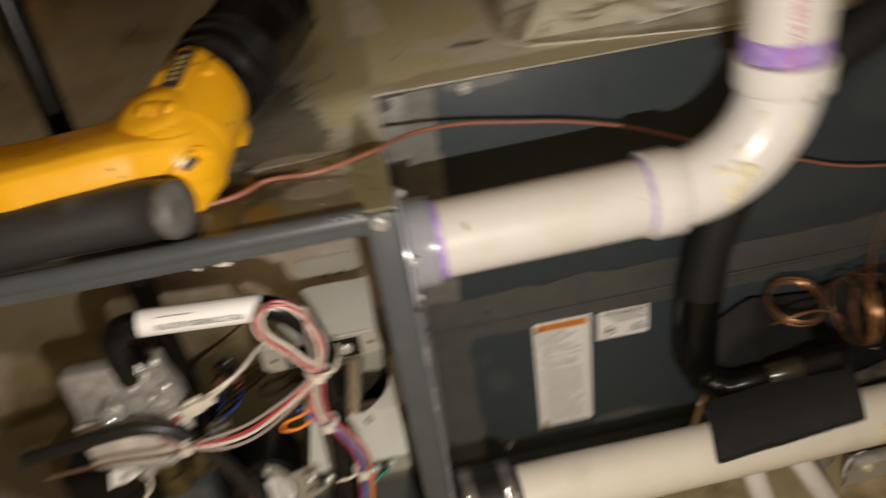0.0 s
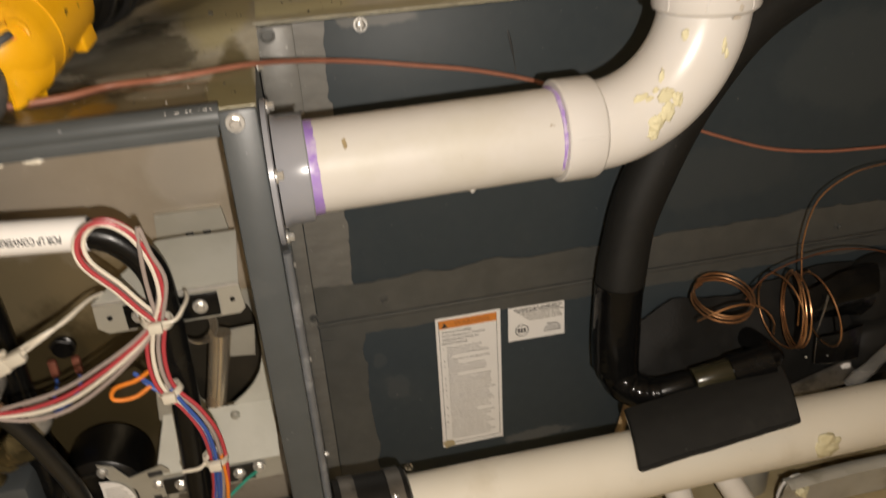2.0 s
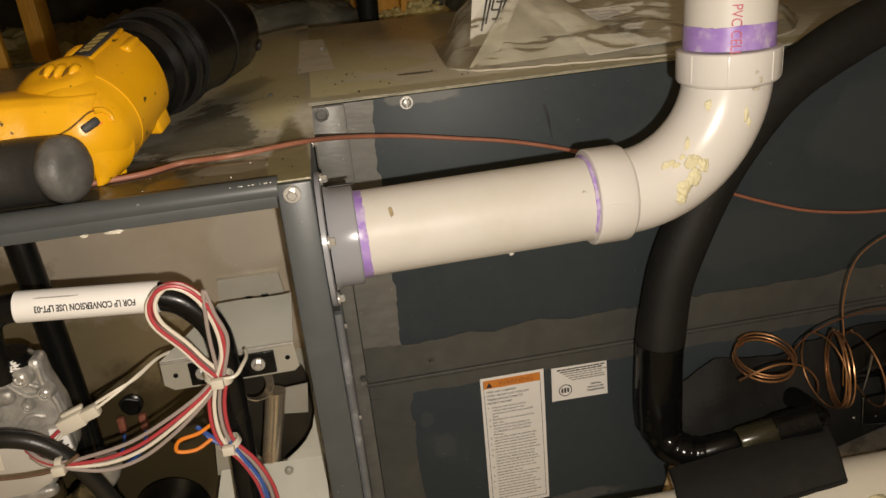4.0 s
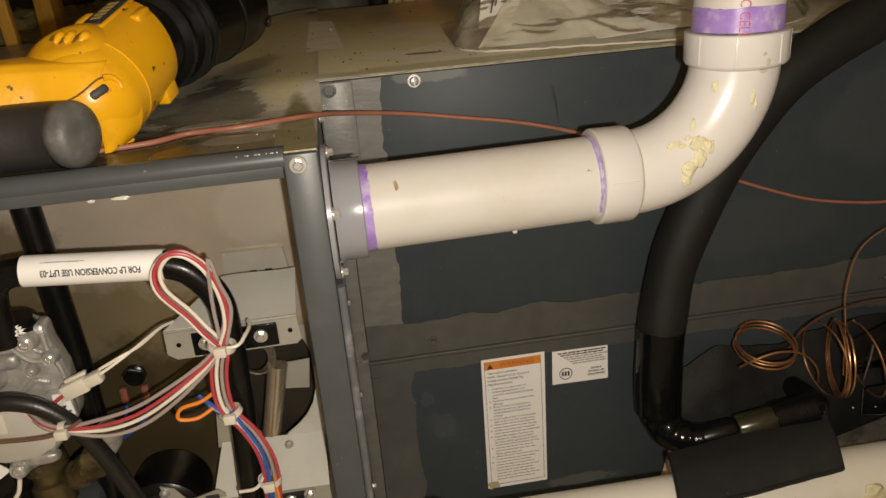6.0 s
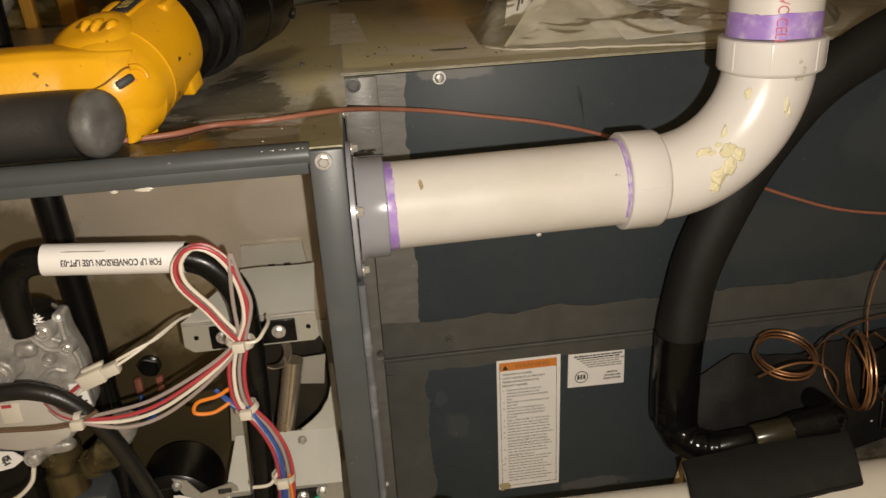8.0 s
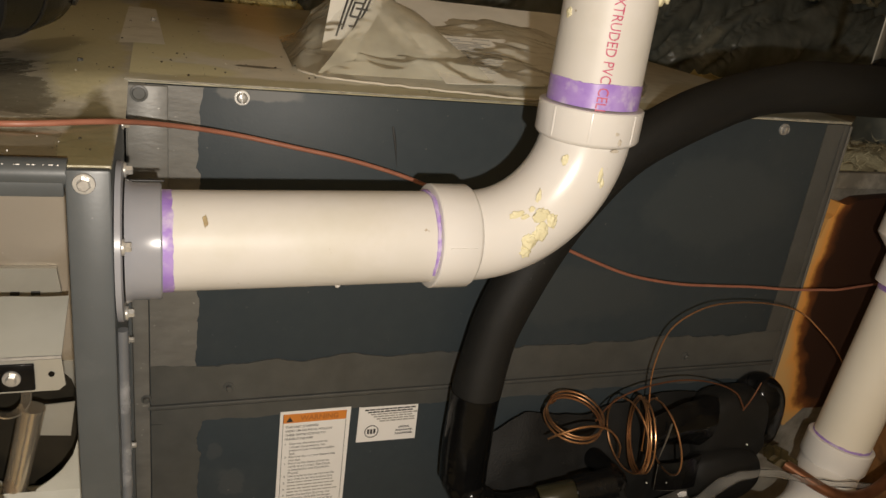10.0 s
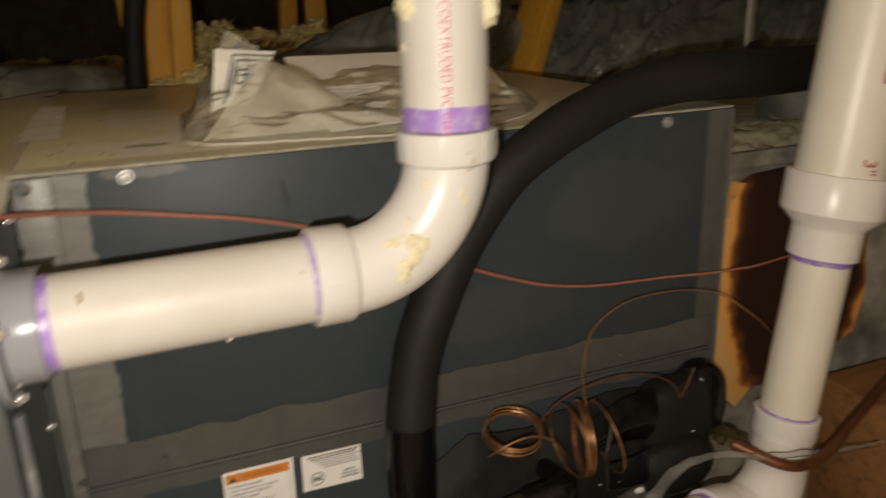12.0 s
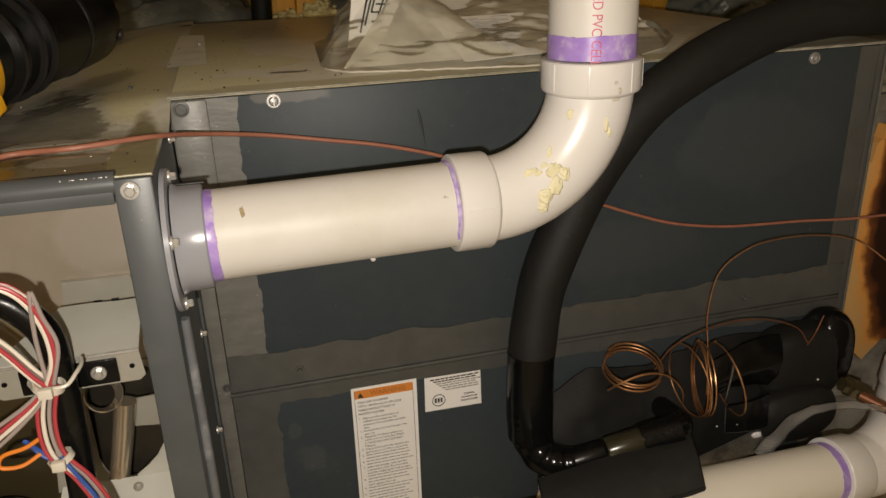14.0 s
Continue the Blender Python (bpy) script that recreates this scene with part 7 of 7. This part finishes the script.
    # skirt of the end bell that laps round the grip, with its thin bright edge
    rim = smooth_path([c + Vector(q) for q in ((-0.008, -0.0358, 0.0040), (-0.0032, -0.0358, 0.0040), (0.0041, -0.0358, -0.0022), (0.0082, -0.0315, -0.0150), (0.0085, -0.0270, -0.0265), (0.0075, -0.0250, -0.0345))], 6)
    foot = smooth_path([c + Vector(q) for q in ((0.0300, -0.0190, 0.0060), (0.0325, -0.0130, -0.0020), (0.0325, -0.0100, -0.0120), (0.0290, -0.0100, -0.0230), (0.0200, -0.0100, -0.0310), (0.0090, -0.0100, -0.0345))], 6)
    def skirt(u, w):
        t = w * (len(rim) - 1)
        i = min(int(t), len(rim) - 2)
        p, q = Vector(rim[i]).lerp(Vector(rim[i + 1]), t - i), Vector(foot[i]).lerp(Vector(foot[i + 1]), t - i)
        p = p.lerp(q, u)
        return tuple(p + Vector((0.4, -0.6, -0.1)) * 0.0075 * math.sin(math.pi * u) * min(1, 0.35 + w))
    sk = sheet(skirt, 14, 24)
    for v in sk.verts:
        v.co.z = max(v.co.z, z + 0.0006)
    part("skirt", sk, YELLOW, b, smooth=180)
    part("collar_edge", sweep([(p[0], p[1] - 0.0003, max(p[2], z + 0.001)) for p in rim], 0.0008, 8, curve=False), YELLOW, d)
    # moulded lip round the lock button and the seam where the shell halves meet
    seam = [c + Vector(q) for q in ((-0.0013, -0.036, 0.0038), (0.0027, -0.0354, 0.0069), (0.0082, -0.0337, 0.0103), (0.0135, -0.0306, 0.0139), (0.0173, -0.0281, 0.015), (0.0218, -0.0251, 0.0144), (0.0253, -0.0234, 0.011), (0.0266, -0.0235, 0.0069))]
    part("shell_seam", sweep([(-0.205, 0.6676, 0.5525), (-0.176, 0.6734, 0.5510), (-0.158, 0.6770, 0.5506), (-0.145, 0.6784, 0.5505), (-0.135, 0.6783, 0.5508), *[q + (q - c).normalized() * 0.0008 for q in seam[1:5]]], 0.0006, 6), mat_slot, b)
    part("recess_lip", sweep(seam[4:], lambda t: 0.0022 - 0.0008 * t, 8), YELLOW, b)
    return d


mat_slot = mat("dark_yellow_slot", (0.16, 0.075, 0.004), 0.5)
mat_plate = mat("worn_plate_print", (0.42, 0.32, 0.10), 0.5)
drill()


# ---- papers in a clear bag on the coil cabinet ----
def bag():
    b = thing("manual_bag", (0.36, 0.98, TC), "crumpled clear plastic bag holding installation papers", "plastic bag")
    hem = [Vector((x, y, 0)) for x, y in ((0.150, 0.905), (0.156, 0.885), (0.172, 0.863), (0.225, 0.848), (0.285, 0.834), (0.325, 0.823), (0.420, 0.827), (0.480, 0.868), (0.535, 0.945))]
    def along(u):
        k = min(len(hem) - 2, int(u * (len(hem) - 1)))
        return hem[k].lerp(hem[k + 1], u * (len(hem) - 1) - k)
    def crease(x, y, f, seed):
        """Sharp-edged wrinkles running slantwise."""
        return 1 - 2 * abs(noise.fractal(Vector((x * f + y * f * 0.45, y * f * 0.35 - x * f * 0.2, seed)), 1.0, 2.0, 2))
    def skin(u, w):
        p = along(u).lerp(Vector((0.165 + 0.38 * u, 1.10, 0)), w)
        hump = 0.050 * math.exp(-((p.x - 0.225) / 0.045) ** 2 - ((p.y - 1.00) / 0.06) ** 2)
        hump += 0.028 * math.exp(-((p.x - 0.38) / 0.13) ** 2 - ((p.y - 1.03) / 0.10) ** 2)
        edge = min(1, 10 * min(u, 1 - u), 9 * min(w, 1 - w))
        z = TC + 0.0022 + edge * (0.010 + hump + 0.0045 * crease(p.x, p.y, 16, 3) + 0.0034 * crease(p.y, p.x, 46, 8))
        return (p.x, p.y, max(z, TC + 0.0015))
    part("bag", sheet(skin, 150, 90), BAG, b, "clear crinkled polythene", smooth=180)
    def tent(u, w):
        a = Vector((0.166, 0.872, TC + 0.004)).lerp(Vector((0.325, 0.872, TC + 0.005)), u)
        k = Vector((0.233, 0.948, 0.592)).lerp(Vector((0.270, 0.958, 0.579)), u)
        p = a.lerp(k, w ** 0.85)
        p.z += 0.010 * math.sin(math.pi * w) * math.sin(math.pi * u)
        n = 0.30 * crease(p.x + p.z, p.y, 9, 5) + 0.16 * crease(p.z, p.x, 34, 2)
        return p + Vector((0.002 * n, -0.003 * n, 0.004 * n)) * min(1, 6 * w)
    part("milky_fold", sheet(tent, 60, 60), HAZE, b, "milky crumpled fold of the bag", smooth=180)
    def peak(u, w):
        p = Vector((0.192, 0.962, 0.590)).lerp(Vector((0.262, 0.968, 0.578)), u)
        q = Vector((0.207, 0.966, 0.6165)).lerp(Vector((0.236, 0.970, 0.600)), u)
        return p.lerp(q, w) + Vector((0, 0.003 * crease(u, w, 3, 1), 0.0015 * crease(w, u, 4, 6)))
    part("open_end", sheet(peak, 20, 12), BAG, b, "upturned open end of the bag", smooth=180)
    part("open_rim", sweep([Vector(peak(k / 12, 1)) for k in range(13)], 0.0006, 6, curve=False), HAZE, b)
    def leaf(x0, x1, y0, y1, z, bend, seed, turn=0.0):
        def fn(u, w):
            x, y = x0 + (x1 - x0) * u, y0 + (y1 - y0) * w
            cx, cy = (x0 + x1) / 2, (y0 + y1) / 2
            xr = cx + (x - cx) * math.cos(turn) - (y - cy) * math.sin(turn)
            yr = cy + (x - cx) * math.sin(turn) + (y - cy) * math.cos(turn)
            return (xr, yr, z + bend * w + 0.003 * noise.noise(Vector((xr * 14, yr * 14, seed))))
        bm = sheet(fn, 16, 12)
        bmesh.ops.solidify(bm, geom=bm.faces[:], thickness=0.0006)
        return bm
    # curled upright sheet with a diagram
    def curl(u, w):
        x = 0.183 + (0.028 + 0.020 * w) * u * 1.25 + 0.013 * w
        return (x, 0.952 + 0.022 * w + 0.012 * u * u, TC + 0.012 + 0.064 * w - 0.006 * u * w)
    up = sheet(curl, 12, 12)
    bmesh.ops.solidify(up, geom=up.faces[:], thickness=0.0006)
    sh = part("diagram_sheet", up, MANUAL, b, "white sheet with a line diagram")
    def stroke(a, c, wd=0.0010):
        pts = [Vector(curl(a[0] + (c[0] - a[0]) * k / 6, a[1] + (c[1] - a[1]) * k / 6)) + Vector((0, -0.0012, 0.0006)) for k in range(7)]
        return sweep(pts, wd, 5, curve=False)
    for a, c in (((0.28, 0.2), (0.30, 0.92)), ((0.30, 0.92), (0.98, 0.92)), ((0.36, 0.3), (0.38, 0.84)), ((0.38, 0.84), (0.9, 0.84)), ((0.44, 0.70), (0.62, 0.70)), ((0.44, 0.5), (0.44, 0.70)), ((0.44, 0.5), (0.62, 0.5)), ((0.62, 0.3), (0.62, 0.78)), ((0.5, 0.62), (0.8, 0.62)), ((0.7, 0.45), (0.7, 0.78)), ((0.5, 0.36), (0.75, 0.36))):
        part("diagram_line", stroke(a, c), INK, sh)
    part("booklet", leaf(0.262, 0.47, 0.90, 1.09, TC + 0.003, 0.046, 2, 0.03), MANUAL, b, "folded instruction booklet")
    part("booklet", leaf(0.275, 0.50, 0.915, 1.07, TC + 0.008, 0.050, 4, -0.10), MANUAL, b, "folded instruction booklet")
    p2 = part("leaflet", leaf(0.268, 0.375, 0.872, 0.950, TC + 0.004, 0.032, 7, 0.18), MANUAL, b, "loose leaflet with dark print lines")
    rim = [along(k / 60) + Vector((0, -0.001, TC + 0.0020 + 0.0012 * noise.noise(Vector((k * 0.8, 1, 0))))) for k in range(4, 55)]
    part("folded_edge", sweep(rim, lambda t: 0.0010 + 0.0006 * noise.noise(Vector((t * 40, 3, 0))), 8, curve=False), NYLON, b, "bright folded hem of the bag")
    random.seed(9)
    for k in range(22):
        x, y = random.uniform(0.285, 0.33), 0.885 + 0.0026 * k
        ln = random.uniform(0.015, 0.04)
        zz = TC + 0.0065 + 0.032 * (y - 0.872) / 0.078
        part("print_line", box((x, y, zz), (x + ln, y + 0.0012, zz + 0.0006)), GREYINK, p2, smooth=0)
    return b


bag()


# ---- behind: studs, ducts, glass wool ----
def stud(a, c, w, dp, label, turn=0.0, group="roof struts"):
    a, c = Vector(a), Vector(c)
    ln = (c - a).length
    m = Matrix.Translation(a) @ (c - a).to_track_quat("Z", "Y").to_matrix().to_4x4() @ Matrix.Rotation(turn, 4, "Z")
    return solo("stud", turned(box((-w / 2, -dp / 2, 0), (w / 2, dp / 2, ln), 0.002), m), WOOD, a, label, "stud", group)


stud((0.147, 1.885, 0.0), (0.214, 1.885, 1.3), 0.022, 0.089, "sawn pine upright behind the furnace", 0.0)
stud((0.200, 1.86, 0.0), (0.277, 1.86, 1.3), 0.068, 0.038, "darker pine upright nailed beside another")
stud((0.830, 1.83, 0.0), (1.27, 1.86, 1.3), 0.100, 0.038, "slanting pine brace in front of the duct", 0.15)
stud((1.78, 2.55, 0.0), (1.69, 2.55, 1.3), 0.10, 0.038, "dim pine strut far behind the duct")
stud((0.20, 2.6, 0.0), (0.13, 2.6, 1.3), 0.032, 0.06, "dim pine strut in the dark")
stud((0.565, 2.6, 0.0), (0.655, 2.62, 1.3), 0.030, 0.05, "thin leaning pine strip in the dark")
stud((0.690, 2.6, 0.0), (0.685, 2.6, 1.3), 0.042, 0.06, "dim pine strut in the dark")
stud((-0.505, 1.70, 0.0), (-0.560, 1.70, 1.3), 0.020, 0.022, "thin yellow pine strip behind the furnace")
stud((-0.605, 2.20, 0.0), (-0.612, 2.20, 1.3), 0.090, 0.038, "dull brown board behind the furnace")
stud((2.05, 2.5, 0.0), (2.75, 2.5, 1.3), 0.089, 0.038, "slanting pine brace far behind the duct")


def duct(pts, r, label, seed, name="flexible_duct", material=None, twist=1.6, depth=0.10):
    """A flexible duct in slack plastic film: long slanting wrinkles, sagging folds, fine crumple."""
    line = smooth_path(pts, 90)
    seg = 96
    bm = sweep(line, r, seg, curve=False)
    run, total = [0.0], 0.0
    for a, b in zip(line, line[1:]):
        total += (Vector(b) - Vector(a)).length
        run.append(total)
    for i, v in enumerate(bm.verts):
        k = min(i // seg, len(line) - 1)
        q, g = Vector(line[k]), run[k]
        a = 2 * math.pi * (i % seg) / seg
        ring = Vector((math.cos(a), math.sin(a), 0)) * 0.9
        slow = noise.fractal(Vector((g * 3 + seed * 7, ring.x, ring.y)), 0.9, 2.0, 4)
        lane = (v.co.x * 0.75 - v.co.z * 1.15 * twist / 1.6 - v.co.y * 0.4) * 15 + 1.1 * slow
        ridge = 1 - 2.2 * max(0.0, 1 - 3.2 * abs(noise.noise(Vector((lane, ring.x * 0.45, ring.y * 0.45 + seed))))) ** 1.5
        ridge2 = 1 - 2 * abs(noise.noise(Vector((lane * 2.3 + 9, ring.x * 1.5, ring.y * 1.5 + seed))))
        fine = noise.fractal(v.co * 32 + Vector((seed, 0, 0)), 0.8, 2.0, 3)
        v.co = q + (v.co - q) * (1 + 0.10 * slow + depth * ridge + 0.22 * depth * ridge2 + 0.012 * fine)
    ob = thing(name, (pts[0][0], pts[0][1], 0), label, "duct")
    part("skin", bm, material or DUCT, ob, smooth=180)
    return ob


duct([(0.85, 2.02, 0.44), (1.2, 2.05, 0.47), (1.7, 2.02, 0.48), (2.4, 1.9, 0.46)], 0.17, label="wrinkled black plastic flexible duct dusted with glass wool", seed=1)
duct([(0.30, 2.15, 0.36), (0.50, 2.05, 0.42), (0.75, 1.98, 0.50), (1.0, 1.98, 0.52)], 0.12, "grey plastic flexible duct tapering behind the bag", 2)
duct([(-1.1, 2.05, 0.30), (-0.5, 2.0, 0.32), (-0.1, 1.98, 0.38), (0.18, 2.05, 0.36)], 0.14, "crumpled dark plastic duct behind the furnace", 3)
duct([(0.18, 2.35, 0.40), (0.5, 2.4, 0.42), (0.9, 2.45, 0.40)], 0.14, "dull plastic-wrapped duct under the glass wool", 4)
duct([(0.95, 0.98, 0.50), (1.2, 1.02, 0.52), (1.6, 1.1, 0.52)], 0.06, "black insulated line set beside the large pipe", 5)
wool("glass_wool", ((-0.36, 0.16), (1.92, 2.36), 0.435), 0.050, BATT, "heaped yellow glass wool over the ducts", 21, 420, 0.030)
wool("glass_wool", ((0.24, 0.68), (2.10, 2.45), 0.50), 0.085, BATT, "heaped yellow glass wool over the ducts", 22, 300, 0.030)
wool("glass_wool", ((0.12, 0.32), (1.76, 1.95), 0.43), 0.075, BATT, "yellow glass wool round the foot of the studs", 24, 110, 0.026)
wool("glass_wool", ((0.95, 2.3), (1.94, 2.14), 0.618), 0.050, DUSTY, "dusty glass wool tufts lying along the duct", 23, 300, 0.022)
solo("glass_wool_bed", sheet(lambda u, w: (-2.4 + 5.8 * u, 1.63 + 2.9 * w, 0.40 + 0.08 * noise.fractal(Vector((u * 26, w * 15, 4)), 0.8, 2.0, 6)), 220, 110), BATT, (0, 1.7, 0), "thick bed of loose yellow glass wool between the joists", "insulation", kind="stuff")
riser = thing("gas_riser", (-0.2305, 0.80, TF), "glossy black gas pipe standing on the furnace top", "gas pipe")
part("pipe", sweep([(-0.2305, 0.80, TF), (-0.2305, 0.80, 0.60), (-0.2305, 0.801, 0.80), (-0.2305, 0.802, 1.30)], 0.0105, 24), BLACKPIPE, riser)
part("ring", lathe([(0, 0.0108), (0.001, 0.0135), (0.004, 0.0132), (0.0045, 0.0106)], (-0.2305, 0.80, TF + 0.0005), (0, 0, 1), 28), RUBBER, riser)
flex = thing("flexible_conduit", (-0.43, 1.30, TF), "grey corrugated metal conduit", "conduit")
part("conduit", sweep(smooth_path([(-0.445, 1.30, TF + 0.010), (-0.425, 1.30, 0.552), (-0.405, 1.30, 0.580), (-0.380, 1.30, 0.66), (-0.36, 1.30, 0.90)], 100), lambda t: 0.0100 + 0.0013 * math.sin(t * 360), 16, curve=False), GALV, flex)
vent = thing("black_hose", (0.118, 1.75, 0), "black flexible pipe beside the pine uprights", "pipe")
part("pipe", sweep([(0.118, 1.75, 0.0), (0.140, 1.75, 0.54), (0.166, 1.75, 0.74), (0.21, 1.75, 1.3)], 0.0195, 24), HOSE, vent)
strap = thing("hanger_strap", (0.90, 1.0, 0.57), "bright perforated metal hanger strap tied to the line with black tape", "strap")
part("strap", turned(box((-0.012, -0.0008, 0), (0.012, 0.0008, 1.72), 0.0004), Matrix.Translation((0.76, 0.872, 0.575)) @ Matrix.Rotation(0.5, 4, "Z") @ Matrix.Rotation(0.008, 4, "Y")), GALV, strap)
part("tape_knot", blob((0.755, 0.862, 0.556), (0.020, 0.024, 0.028), 0.3, 6, 3, 10), TAPE, strap, "shiny black tape knot")
